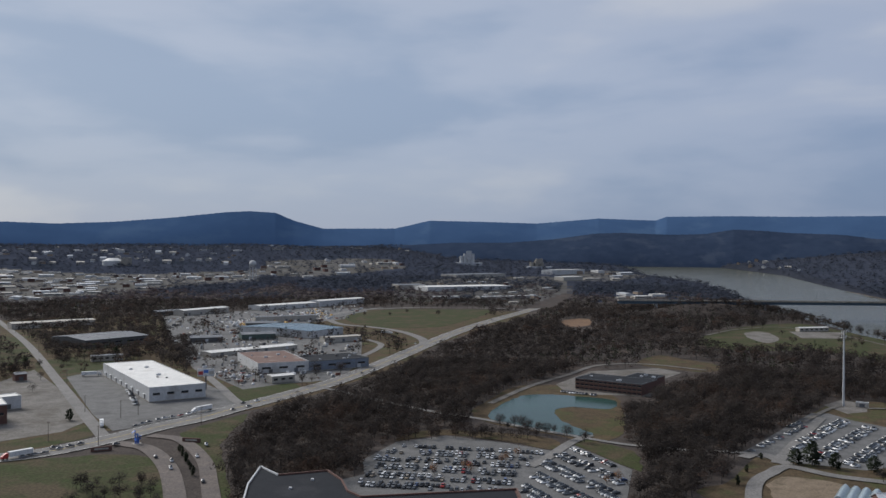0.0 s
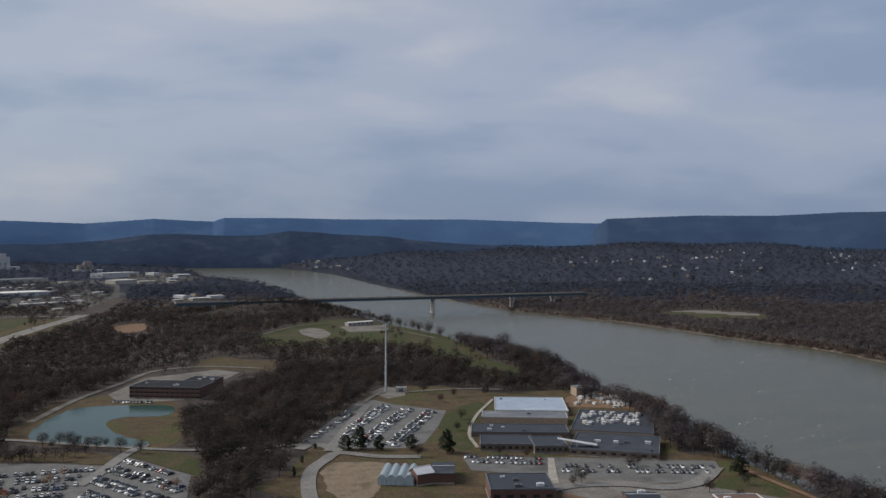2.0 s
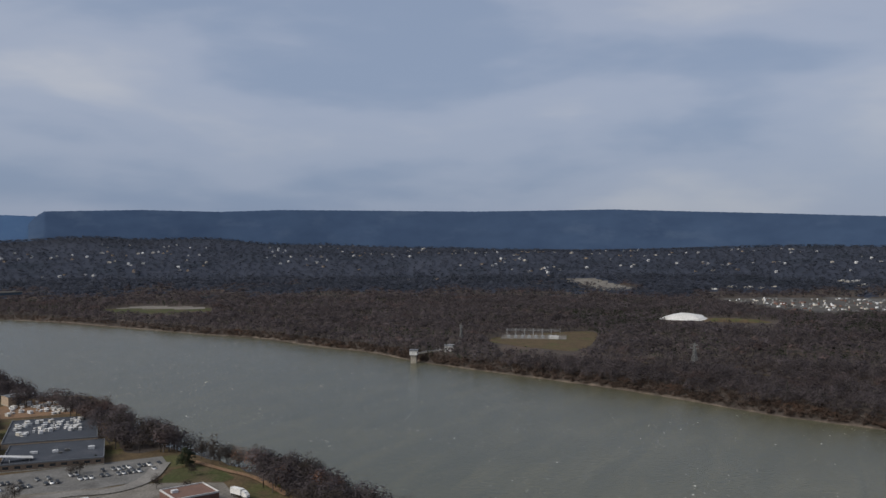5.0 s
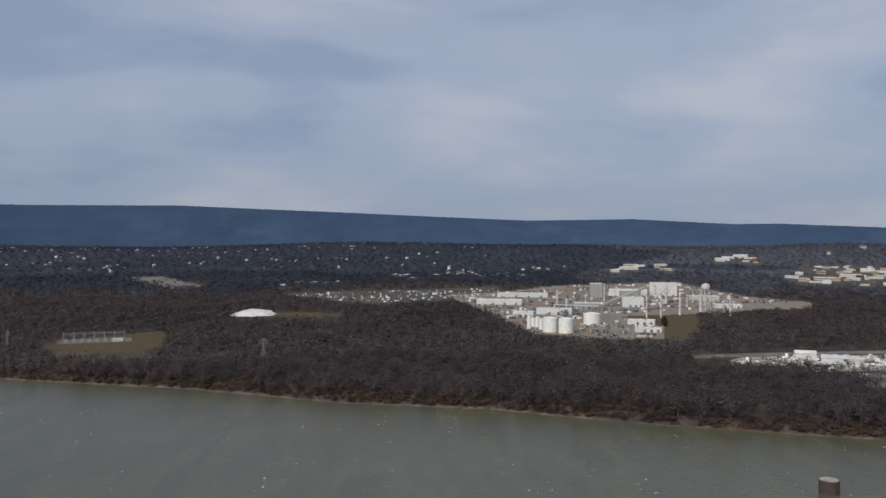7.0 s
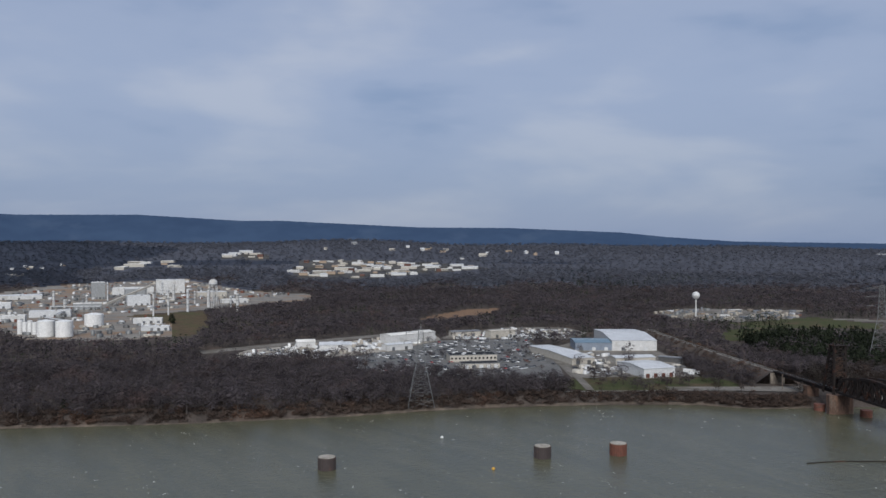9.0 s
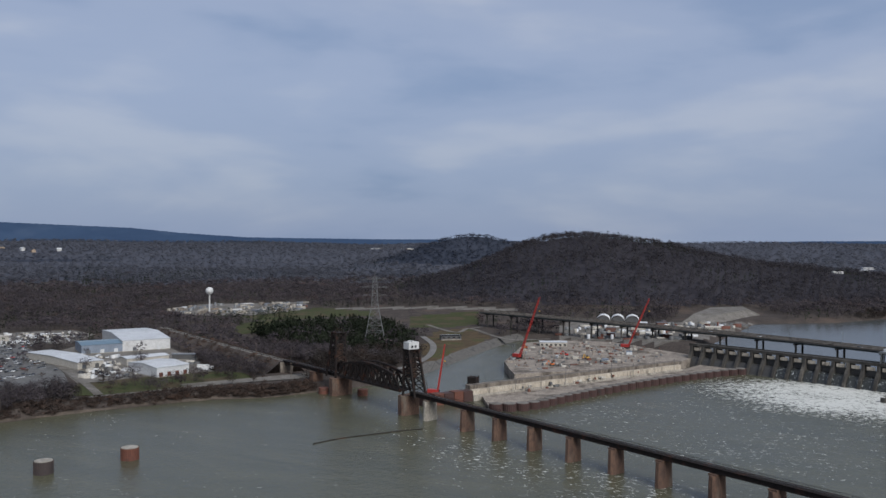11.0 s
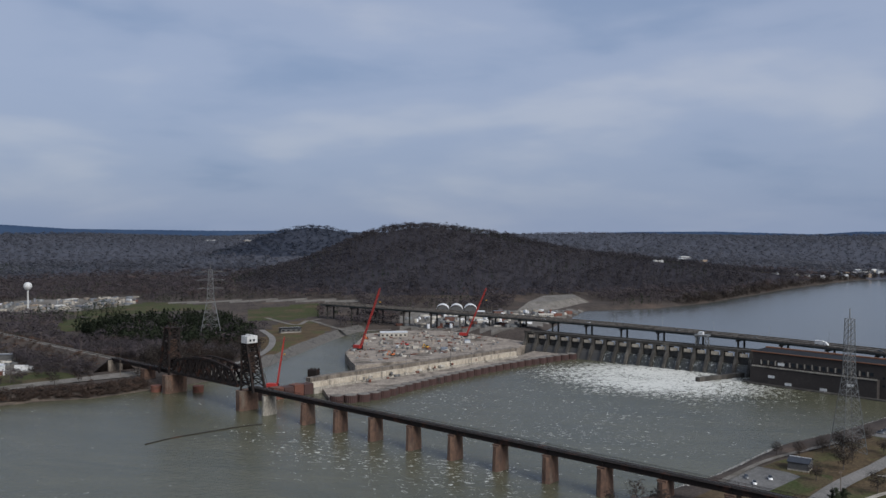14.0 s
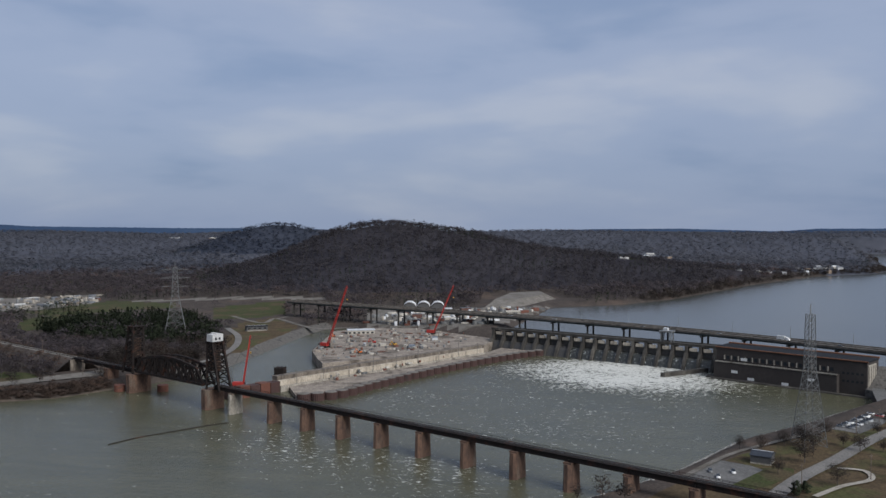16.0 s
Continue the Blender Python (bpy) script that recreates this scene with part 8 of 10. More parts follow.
billboard(-204, 746, 15, "tall billboard with red, blue and pale bars", ("red_paint", "blue_paint", "tan_metal"))
th = thing("blue_sculpture", pose(-190, 538, PATCH_Z + 0.4), "angular blue painted sculpture at the road junction", "sculpture")
for k in range(5):
    b = bmesh.new(); a = k * 1.256
    z1 = 4.2 + 2.2 * (k % 3)
    beam(b, (1.1 * math.cos(a), 1.1 * math.sin(a), 0), (1.3 * math.cos(a + 0.5), 1.3 * math.sin(a + 0.5), z1), 0.5)
    beam(b, (1.3 * math.cos(a + 0.5), 1.3 * math.sin(a + 0.5), z1 - 0.4), (3.0 * math.cos(a + 1.1), 3.0 * math.sin(a + 1.1), z1 - 1.6), 1.3, 0.3)
    part("blade", b, M["blue_paint"], th)
b = bmesh.new(); cyl(b, 0, 0, -0.4, 0.3, 3.2, n=16)
part("base", b, M["concrete"], th)
for x, y, t in ((-205, 520, 25), (-158, 545, -10)):
    th = thing("entrance_wall_sign", pose(x, y, PATCH_Z + 0.2, 0, 0, t), "low dark entrance wall sign on the verge", "sign")
    b = bmesh.new(); box(b, -6, -0.5, 0, 6, 0.5, 2.6)
    part("wall", b, M["brick"], th)
    b = bmesh.new(); box(b, -4, -0.56, 0.9, 4, -0.5, 1.9)
    part("name_bar", b, M["tan_metal"], th)


def pole(x, y, h, z=None, arm=0.0, turn=0.0, name="utility_pole", label="tall wooden utility pole with a cross arm", mat="wood_pole"):
    th = thing(name, pose(x, y, PATCH_Z if z is None else z, 0, 0, turn), label, "pole", "roadside poles")
    b = bmesh.new(); cyl(b, 0, 0, 0, h, 0.22, 0.14, 8)
    part("shaft", b, M[mat], th)
    b = bmesh.new(); beam(b, (-arm / 2, 0, h - 0.8), (arm / 2, 0, h - 0.8), 0.18)
    part("cross_arm", b, M[mat], th)
    return th


pole(-212, 533, 13.0, None, 2.4, 30)
pole(-265, 641, 13.0, None, 2.4, 30)
pole(-222, 631, 13.0, None, 2.4, 30)
pole(-231, 621, 13.0, None, 2.4, 30)
pole(-335, 771, 13.0, None, 2.4, 30)
pole(-463, 991, 13.0, None, 2.4, 30)
pole(-599, 1212, 13.0, None, 2.4, 30)
pole(-167, 599, 13.0, None, 2.4, 30)
pole(-248, 544, 13.0, None, 2.4, 30)
pole(-85, 852, 14.0, None, 2.4, 30)
pole(-78, 1170, 14.0, None, 2.4, 30)
pole(31, 1297, 14.0, None, 2.4, 30)
pole(1049, 495, 13.0, None, 2.0, 30)
pole(938, 390, 13.0, None, 2.0, 30)
pole(575, -712, 13.0, 14.5, 2.0, 30)
pole(498, -668, 13.0, 14.5, 2.0, 30)
pole(429, -625, 13.0, None, 2.0, 30)
pole(933, -636, 13.0, None, 2.0, 30)
pole(912, -666, 13.0, None, 2.0, 30)
pole(-134, -538, 13.0, None, 2.0, 30)
pole(-118, -446, 13.0, None, 2.0, 30)
pole(-82, -422, 13.0, None, 2.0, 30)
pole(-152, -559, 13.0, None, 2.0, 30)


def clutter(name, poly, n, seed, mats, label, big=1.0, floor=None):
    """Uncounted odds and ends over a yard: boxes, low sheds with pitched lids, drums and bundles."""
    rnd = random.Random(seed)
    p = np.array(poly)
    VV, FF, MI = [], [], []
    k = 0
    while k < n:
        x, y = rnd.uniform(p[:, 0].min(), p[:, 0].max()), rnd.uniform(p[:, 1].min(), p[:, 1].max())
        if not inside(np.array([x]), np.array([y]), poly)[0]:
            continue
        k += 1
        z = gz1(x, y)
        z = max(z, PATCH_Z + 0.2) if math.hypot(x, y) < 1500 else z
        z = z if floor is None else floor
        t = radians(rnd.choice((20, 110)) + rnd.gauss(0, 12))
        ca, sa = math.cos(t), math.sin(t)
        m = rnd.randrange(len(mats))
        kind = rnd.random()
        l, w, h = rnd.uniform(1.2, 5.0) * big, rnd.uniform(0.9, 2.0) * big, rnd.uniform(0.8, 2.8) * big
        base = len(VV)
        if kind < 0.25:
            r, q = w * 0.9, 8
            for zz, rr_ in ((-0.5, r), (h * 1.5, r), (h * 1.5 + r * 0.3, r * 0.25)):
                VV.extend([(x + rr_ * math.cos(6.283 * i / q), y + rr_ * math.sin(6.283 * i / q), z + zz) for i in range(q)])
            for j in range(2):
                for i in range(q):
                    FF.append((base + j * q + i, base + j * q + (i + 1) % q, base + (j + 1) * q + (i + 1) % q, base + (j + 1) * q + i)); MI.append(m)
        else:
            rid = 0.0 if kind < 0.65 else 0.35 * w
            for zz, f in ((-0.5, 1.0), (h, 1.0), (h + rid, 0.02 if rid else 0.97)):
                VV.extend([(x + a * l * ca - b_ * w * f * sa, y + a * l * sa + b_ * w * f * ca, z + zz) for a, b_ in ((-1, -1), (1, -1), (1, 1), (-1, 1))])
            for j in range(2):
                for i in range(4):
                    FF.append((base + j * 4 + i, base + j * 4 + (i + 1) % 4, base + (j + 1) * 4 + (i + 1) % 4, base + (j + 1) * 4 + i)); MI.append(m)
            FF.append((base + 8, base + 9, base + 10, base + 11)); MI.append(m)
    ob = mesh_object(name, VV, FF, M[mats[0]], label, "clutter", "stuff")
    for c in mats[1:]:
        ob.data.materials.append(M[c])
    ob.data.polygons.foreach_set("material_index", np.array(MI, np.int32))


clutter("yard_clutter", [(-365, 1154), (-472, 1464), (-337, 1646), (-172, 1836), (-135, 1552), (-236, 1374), (-106, 1135), (-88, 938), (-98, 822), (-146, 793), (-175, 760), (-254, 886)], 420, 1, ['white_metal', 'light_metal', 'tan_metal', 'dark_metal', 'dark_metal', 'rust_steel', 'steel'], "odd crates, trailers and stacks across the works yard", 1.0)
clutter("yard_clutter", [(-330, 1301), (-285, 1540), (-239, 1713), (-198, 1547), (-242, 1405)], 200, 2, ['white_metal', 'tan_metal', 'dark_metal', 'dark_metal', 'steel', 'light_metal', 'yellow_machine'], "crowded yard of parked machines and trailers", 1.1)
clutter("yard_clutter", [(-216, 888), (-172, 869), (-147, 796), (-169, 753), (-216, 818)], 50, 3, ['dark_metal', 'tan_metal', 'dark_metal', 'rust_steel', 'light_metal'], "trailers and scrap beside the billboard", 0.7)
clutter("yard_clutter", [(1932, -95), (2013, -231), (2158, -362), (2257, -709), (1899, -750), (1753, -787), (1527, -511), (1472, -364), (1245, -366), (1111, -320), (1115, -239), (1189, -176), (1446, -157)], 620, 4, ['tan_metal', 'light_metal', 'steel', 'steel', 'steel', 'concrete', 'dark_metal', 'dark_metal', 'rust_steel', 'white_metal'], "crowded pale sheds, vessels and pipes of the plant", 1.5)
clutter("yard_clutter", [(875, -320), (916, -412), (922, -543), (918, -613), (878, -586), (829, -488), (816, -393)], 150, 5, ['white_metal', 'white_paint', 'light_metal', 'dark_metal', 'concrete'], "pale crates and racks in the works yard", 1.2)
clutter("yard_clutter", [(873, -595), (933, -739), (889, -803), (823, -778), (790, -713)], 90, 6, ['white_metal', 'tan_metal', 'dark_metal', 'light_metal'], "machines and crates in the upper yard", 1.1)
clutter("yard_clutter", [(711, -642), (670, -654), (560, -658), (511, -620), (582, -540)], 110, 7, ['white_metal', 'light_metal', 'dark_metal', 'tan_metal'], "racks and trailers round the depot", 1.1)
clutter("yard_clutter", [(981, -1078), (1004, -1181), (863, -1309), (795, -1201), (834, -1082), (909, -1057)], 110, 8, ['concrete', 'grey_roof', 'concrete', 'stained_concrete', 'steel'], "low pale blocks of the compound", 1.6)
clutter("yard_clutter", [(309, -1024), (323, -1166), (123, -1153), (103, -1178), (132, -991), (170, -943)], 170, 9, ['tan_metal', 'light_metal', 'concrete', 'dark_metal', 'rust_steel', 'steel', 'dark_metal'], "site cabins, forms and machines on the lock site", 1.3)
clutter("yard_clutter", [(259, -661), (209, -737), (152, -875), (139, -832), (178, -735), (220, -646)], 70, 10, ['tan_metal', 'dark_metal', 'concrete', 'rust_steel'], "rubble and forms on the dry lock floor", 0.6)
clutter("yard_clutter", [(1988, 284), (2048, 100), (2079, -75), (2131, -217), (1956, -218), (1740, 85)], 230, 11, ['tan_metal', 'light_metal', 'dark_metal', 'steel', 'brick'], "rows of parked vehicles on a distant lot", 1.1)
clutter("yard_clutter", [(262, -735), (285, -780), (310, -915), (285, -955), (180, -965), (150, -860), (245, -735)], 190, 12, ["tan_metal", "dark_metal", "steel", "rust_steel", "concrete", "dark_metal", "site_soil", "wood_pole"], "forms, timber, pipes and small gear on the work platform", 0.6, 8.1)
# floating boom and buoys on the river
th = thing("debris_boom", pose(0, 0, 0), "long dark floating debris boom on the river", "boom")
line = catmull([(294, -452), (287, -469), (275, -487), (262, -505), (250, -518)], 8)
for i in range(len(line) - 1):
    b = bmesh.new(); beam(b, (*line[i], 0.15), (*line[i + 1], 0.15), 0.9, 0.5)
    part("float", b, M["rusty_steel"], th)
for x, y, c, lab in ((466, -314, "white_paint", "round white river buoy"), (386, -295, "yellow_machine", "round yellow river buoy")):
    th = thing("buoy", pose(x, y, 0), lab, "buoy")
    b = bmesh.new(); cyl(b, 0, 0, -0.6, 0.5, 1.0, 1.0, 14); cyl(b, 0, 0, 0.5, 1.2, 1.0, 0.3, 14)
    part("float", b, M[c], th)
# riprap along the park shore
rnd = random.Random(14)
VV, TT = [], []
shore_line = catmull([(-150, -632), (-105, -576), (-66, -532), (-29, -465), (0, -426), (20, -400)], 20)
for k in range(2200):
    i = rnd.randrange(len(shore_line))
    x, y = shore_line[i] + np.array([rnd.gauss(0, 2.6) - 1.0, rnd.gauss(0, 2.6)])
    z = gz1(x, y)
    s = rnd.uniform(0.4, 1.1)
    base = len(VV)
    for a in range(5):
        VV.append((x + s * math.cos(a * 1.257) * rnd.uniform(0.7, 1.1), y + s * math.sin(a * 1.257) * rnd.uniform(0.7, 1.1), z - 0.3))
    VV.append((x + rnd.uniform(-.3, .3), y, z + s * rnd.uniform(0.4, 0.9)))
    for a in range(5):
        TT.append((base + a, base + (a + 1) % 5, base + 5))
mesh_object("riprap", VV, TT, M["pale_rock"], "broken pale riprap stones along the shore", "rock", "stuff")


# ---- vehicles ----
PAINTS = {"white": (0.62, 0.62, 0.61), "silver": (0.34, 0.35, 0.36), "grey": (0.12, 0.125, 0.13), "black": (0.018, 0.018, 0.02), "red": (0.25, 0.022, 0.02), "blue": (0.03, 0.06, 0.16), "tan": (0.27, 0.22, 0.16)}
for k, c in PAINTS.items():
    M["car_" + k] = plain("car_paint_" + k, c, 0.3, vary=0.92)
M["hub"] = plain("alloy_hub", (0.35, 0.35, 0.36), 0.4, 0.5)


def loft(bm, sections):
    """Skin over cross sections of equal count."""
    rings = [[bm.verts.new(p) for p in s] for s in sections]
    n = len(rings[0])
    for a, c in zip(rings[:-1], rings[1:]):
        for i in range(n):
            bm.faces.new((a[i], a[(i + 1) % n], c[(i + 1) % n], c[i]))
    bm.faces.new(rings[0][::-1]); bm.faces.new(rings[-1])
    bmesh.ops.recalc_face_normals(bm, faces=bm.faces)
    return bm


def car_meshes(kind):
    """Body, glass and wheel shapes of a saloon, a wagon-like car and a pick-up."""
    ln, wd = {"saloon": (4.7, 1.82), "wagon": (4.8, 1.92), "pickup": (5.6, 2.0)}[kind]
    hb = 0.98 if kind != "pickup" else 1.1
    h, w = ln / 2, wd / 2
    b = bmesh.new()
    secs = []
    for x, zt, ww in ((-h, hb * 0.75, 0.84), (-h + 0.12, hb * 0.95, 0.95), (-h * 0.5, hb, 1.0), (h * 0.3, hb, 1.0), (h * 0.5, hb * 0.95, 1.0), (h - 0.15, hb * 0.78, 0.94), (h, hb * 0.6, 0.82)):
        secs.append([(x, -w * ww, 0.32), (x, w * ww, 0.32), (x, w * ww, zt * 0.75), (x, w * ww * 0.93, zt), (x, -w * ww * 0.93, zt), (x, -w * ww, zt * 0.75)])
    loft(b, secs)
    c = bmesh.new()
    rt = {"saloon": 1.45, "wagon": 1.72, "pickup": 1.8}[kind]
    x0, x1, x2, x3 = {"saloon": (-1.75, -0.95, 0.45, 1.25), "wagon": (-2.2, -1.9, 0.5, 1.25), "pickup": (-0.7, -0.45, 0.9, 1.6)}[kind]
    loft(c, [[(x0, -w * 0.88, hb - 0.04), (x0, w * 0.88, hb - 0.04), (x0, w * 0.86, hb), (x0, -w * 0.86, hb)],
             [(x1, -w * 0.88, hb - 0.04), (x1, w * 0.88, hb - 0.04), (x1, w * 0.72, rt), (x1, -w * 0.72, rt)],
             [(x2, -w * 0.88, hb - 0.04), (x2, w * 0.88, hb - 0.04), (x2, w * 0.72, rt), (x2, -w * 0.72, rt)],
             [(x3, -w * 0.88, hb - 0.04), (x3, w * 0.88, hb - 0.04), (x3, w * 0.86, hb), (x3, -w * 0.86, hb)]])
    wh = bmesh.new()
    n = 10
    a = [wh.verts.new((0.33 * math.cos(2 * math.pi * i / n), -0.11, 0.33 * math.sin(2 * math.pi * i / n))) for i in range(n)]
    d = [wh.verts.new((0.33 * math.cos(2 * math.pi * i / n), 0.11, 0.33 * math.sin(2 * math.pi * i / n))) for i in range(n)]
    for i in range(n):
        wh.faces.new((a[i], a[(i + 1) % n], d[(i + 1) % n], d[i]))
    wh.faces.new(a[::-1]); wh.faces.new(d)
    bmesh.ops.recalc_face_normals(wh, faces=wh.faces)
    out = []
    box(b, x1 - 0.05, -w * 0.73, rt - 0.03, x2 + 0.05, w * 0.73, rt + 0.04)
    for nm, bm in (("body", b), ("glass", c), ("wheel", wh)):
        me = bpy.data.meshes.new(nm)
        bm.to_mesh(me); bm.free()
        out.append(me)
    return out, ln, wd


CAR_KINDS = []
for kind in ("saloon", "wagon", "pickup"):
    (mb, mg, mw), ln, wd = car_meshes(kind)
    mg.materials.append(M["dark_glass"]); mw.materials.append(M["tyre"])
    for col in PAINTS:
        if kind == "pickup" and col in ("blue", "tan"):
            continue
        b1 = mb.copy()
        b1.materials.append(M["car_" + col])
        th = thing("car" if kind != "pickup" else "pickup_truck", pose(0, 0, -900), {"saloon": "parked %s saloon car on asphalt", "wagon": "parked %s family car on asphalt", "pickup": "parked %s pick-up truck on asphalt"}[kind] % col, "car", "parked cars")
        for nm, me in (("body", b1), ("glazing", mg)):
            o = new(nm, me); o.parent = th
        for sx in (-0.31, 0.30):
            for sy in (-1, 1):
                o = new("wheel", mw); o.parent = th
                o.location = (sx * ln, sy * (wd / 2 - 0.1), 0.33)
        CAR_KINDS.append((th, {"white": 4, "silver": 4, "grey": 6, "black": 7, "red": 0.45, "blue": 0.6, "tan": 0.6}[col] * {"saloon": 3, "wagon": 3, "pickup": 1}[kind]))
car_rnd = random.Random(77)
FAR_CARS = []
car_count = 0
CAR_Z = PATCH_Z + 0.30


def put_car(x, y, turn, z=CAR_Z, near=True):
    global car_count
    if near and car_count < 255:
        k = car_rnd.choices([c for c, _ in CAR_KINDS], [w for _, w in CAR_KINDS])[0]
        copy_thing(k, pose(x, y, z, 0, 0, turn + car_rnd.choice((0, 180))))
        car_count += 1
    else:
        FAR_CARS.append((x, y, z, turn))


def rows_in(poly, origin, along, offsets, fill, pitch=2.75, near=True, skip=()):
    """Rows of parked cars inside a lot: offsets are the rows' distances from the origin line, towards the camera side."""
    u = np.array(along, float); u /= np.hypot(*u)
    n = np.array([-u[1], u[0]])
    if n @ np.array(origin) > 0:
        n = -n
    turn = math.degrees(math.atan2(n[1], n[0]))
    for off in offsets:
        for k in range(-80, 80):
            p = np.array(origin) + u * k * pitch + n * off
            if inside(np.array([p[0]]), np.array([p[1]]), poly)[0] and car_rnd.random() < fill:
                p = p + n * car_rnd.uniform(-0.4, 0.4)
                put_car(p[0], p[1], turn + car_rnd.uniform(-2, 2), near=near)


rows_in([(-39, 506), (-27, 542), (3, 562), (37, 544), (61, 522), (47, 485), (28, 430), (18, 394), (-49, 393), (-42, 460)], (-28.8, 538.5), (79.6, -15.6), [1, 13, 18.5, 31, 36.5, 49, 54.5, 67, 72.5, 85, 90.5], 0.64, 2.75, True)
rows_in([(69, 519), (81, 539), (104, 482), (89, 431), (73, 387), (30, 386), (46, 462)], (80.5, 534.1), (22.6, -54.6), [1, 13, 18.5, 31, 36.5, 49, 54.5, 67, 72.5], 0.60, 2.75, True)
rows_in([(207, 522), (268, 614), (289, 642), (293, 614), (314, 577), (285, 535), (255, 497), (236, 488)], (184.7, 529.8), (84.1, 98.0), [17, 22.5, 37, 42.5, 57, 62.5, 76], 0.62, 2.75, True)
rows_in([(182, 526), (201, 546), (236, 594), (264, 632), (264, 617), (224, 561), (196, 521)], (184.7, 529.8), (84.1, 98.0), [-3, 4], 0.50, 3.20, True)
rows_in([(263, 452), (303, 426), (280, 394), (249, 422)], (262.9, 445.2), (35.7, -25.0), [0, 11.5], 0.80, 2.75, True)
rows_in([(300, 410), (380, 369), (372, 358), (350, 342), (286, 387)], (298.4, 403.0), (69.1, -41.4), [2, 13], 0.55, 2.75, True)
rows_in([(-35, -435), (-50, -463), (-64, -458), (-51, -428), (-38, -421)], (-38.2, -445.4), (-16.4, -0.1), [0, 9], 0.45, 2.75, True)
rows_in([(-128, -557), (-174, -634), (-186, -636), (-155, -575), (-139, -549)], (-132.3, -562.6), (-43.7, -63.7), [0, 6], 0.40, 2.75, True)
rows_in([(-340, 797), (-335, 822), (-240, 677), (-236, 654), (-240, 631)], (-291.5, 813.5), (38.2, -69.7), [-30, -40], 0.35, 2.75, True)
rows_in([(-282, 773), (-240, 690), (-236, 665), (-283, 743)], (-277.1, 773.6), (35.2, -79.1), [0, 6], 0.40, 2.75, True)
rows_in([(105, 754), (131, 738), (128, 721), (102, 732)], (105.9, 742.1), (23.2, -15.3), [0], 0.80, 2.75, True)
rows_in([(790, -386), (811, -478), (856, -575), (817, -673), (658, -579), (578, -519), (580, -484), (650, -425), (720, -394)], (779.8, -400.2), (30.4, -241.7), [-150, -139, -128, -117, -106, -95, -84, -73, -62, -51, -40, -29, -18, -7, 4, 15, 26, 37, 48, 59, 70, 81, 92, 103, 114, 125, 136, 147, 158], 0.30, 3.30, False)
rows_in([(-363, 1394), (-290, 1564), (-244, 1711), (-200, 1546), (-245, 1424), (-307, 1368)], (-349.7, 1395.2), (119.2, 257.0), [-120, -109, -98, -87, -76, -65, -54, -43, -32, -21, -10, 1, 12, 23, 34, 45, 56, 67, 78, 89, 100, 111], 0.50, 4.00, False)
rows_in([(-215, 931), (-182, 888), (-174, 778), (-218, 828)], (-221.9, 886.2), (37.4, -38.4), [-60, -48, -36, -24, -12, 0, 12, 24, 36, 48], 0.30, 4.00, False)
rows_in([(871, -594), (898, -665), (863, -740), (867, -783), (796, -683), (838, -621)], (877.0, -606.0), (-34.5, -116.6), [-60, -48, -36, -24, -12, 0, 12, 24, 36, 48], 0.25, 3.40, False)
rows_in([(700, -632), (632, -617), (558, -566), (591, -548)], (679.4, -621.8), (-106.4, 48.4), [-60, -48, -36, -24, -12, 0, 12, 24, 36, 48], 0.25, 3.40, False)
rows_in([(896, -344), (910, -410), (852, -410), (821, -369), (838, -315)], (871.5, -340.4), (8.7, -69.3), [-60, -51, -42, -33, -24, -15, -6, 3, 12, 21, 30, 39, 48, 57], 0.30, 4.50, False)
put_car(-242.8, 500.9, 55, PATCH_Z + 0.75)
put_car(-238.5, 506.5, 55, PATCH_Z + 0.75)
put_car(-235.2, 510.7, 55, PATCH_Z + 0.75)
put_car(-235.3, 523.6, 55, PATCH_Z + 0.75)
put_car(-231.3, 522.2, 55, PATCH_Z + 0.75)
put_car(-227.4, 528.3, 55, PATCH_Z + 0.75)
put_car(-223.7, 534.4, 55, PATCH_Z + 0.75)
put_car(-201.4, 533.5, 53, PATCH_Z + 0.75)
put_car(-208.7, 588.6, 57, PATCH_Z + 0.75)
put_car(-206.8, 596.2, 57, PATCH_Z + 0.75)
put_car(-204.4, 602.0, 57, PATCH_Z + 0.75)
put_car(-200.4, 610.0, 57, PATCH_Z + 0.75)
put_car(-198.0, 616.1, 57, PATCH_Z + 0.75)
put_car(-194.0, 620.3, 57, PATCH_Z + 0.75)
put_car(-189.5, 626.7, 57, PATCH_Z + 0.75)
put_car(-185.6, 633.1, 57, PATCH_Z + 0.75)
put_car(-157.3, 649.5, 56, PATCH_Z + 0.75)
put_car(-148.6, 663.5, 56, PATCH_Z + 0.75)
put_car(-147.3, 687.9, 57, PATCH_Z + 0.75)
put_car(-156.2, 677.6, 57, PATCH_Z + 0.75)
put_car(-145.9, 535.1, -69, PATCH_Z + 0.75)
put_car(-166.8, 503.0, -58, PATCH_Z + 0.75)
put_car(-154.4, 494.1, -70, PATCH_Z + 0.75)
put_car(-149.9, 477.8, -70, PATCH_Z + 0.75)
put_car(-143.0, 505.0, -70, PATCH_Z + 0.75)
put_car(-124.6, 451.0, -71, PATCH_Z + 0.75)
put_car(-34.6, 1104.3, 76, PATCH_Z + 0.75)
put_car(57.3, 1415.6, 73, PATCH_Z + 0.75)
put_car(84.3, 1483.9, 74, PATCH_Z + 0.75)
put_car(-78.8, 845.1, 72, PATCH_Z + 0.75)
put_car(-68.2, 864.9, 79, PATCH_Z + 0.75)
put_car(-49.5, 916.2, 78, PATCH_Z + 0.75)
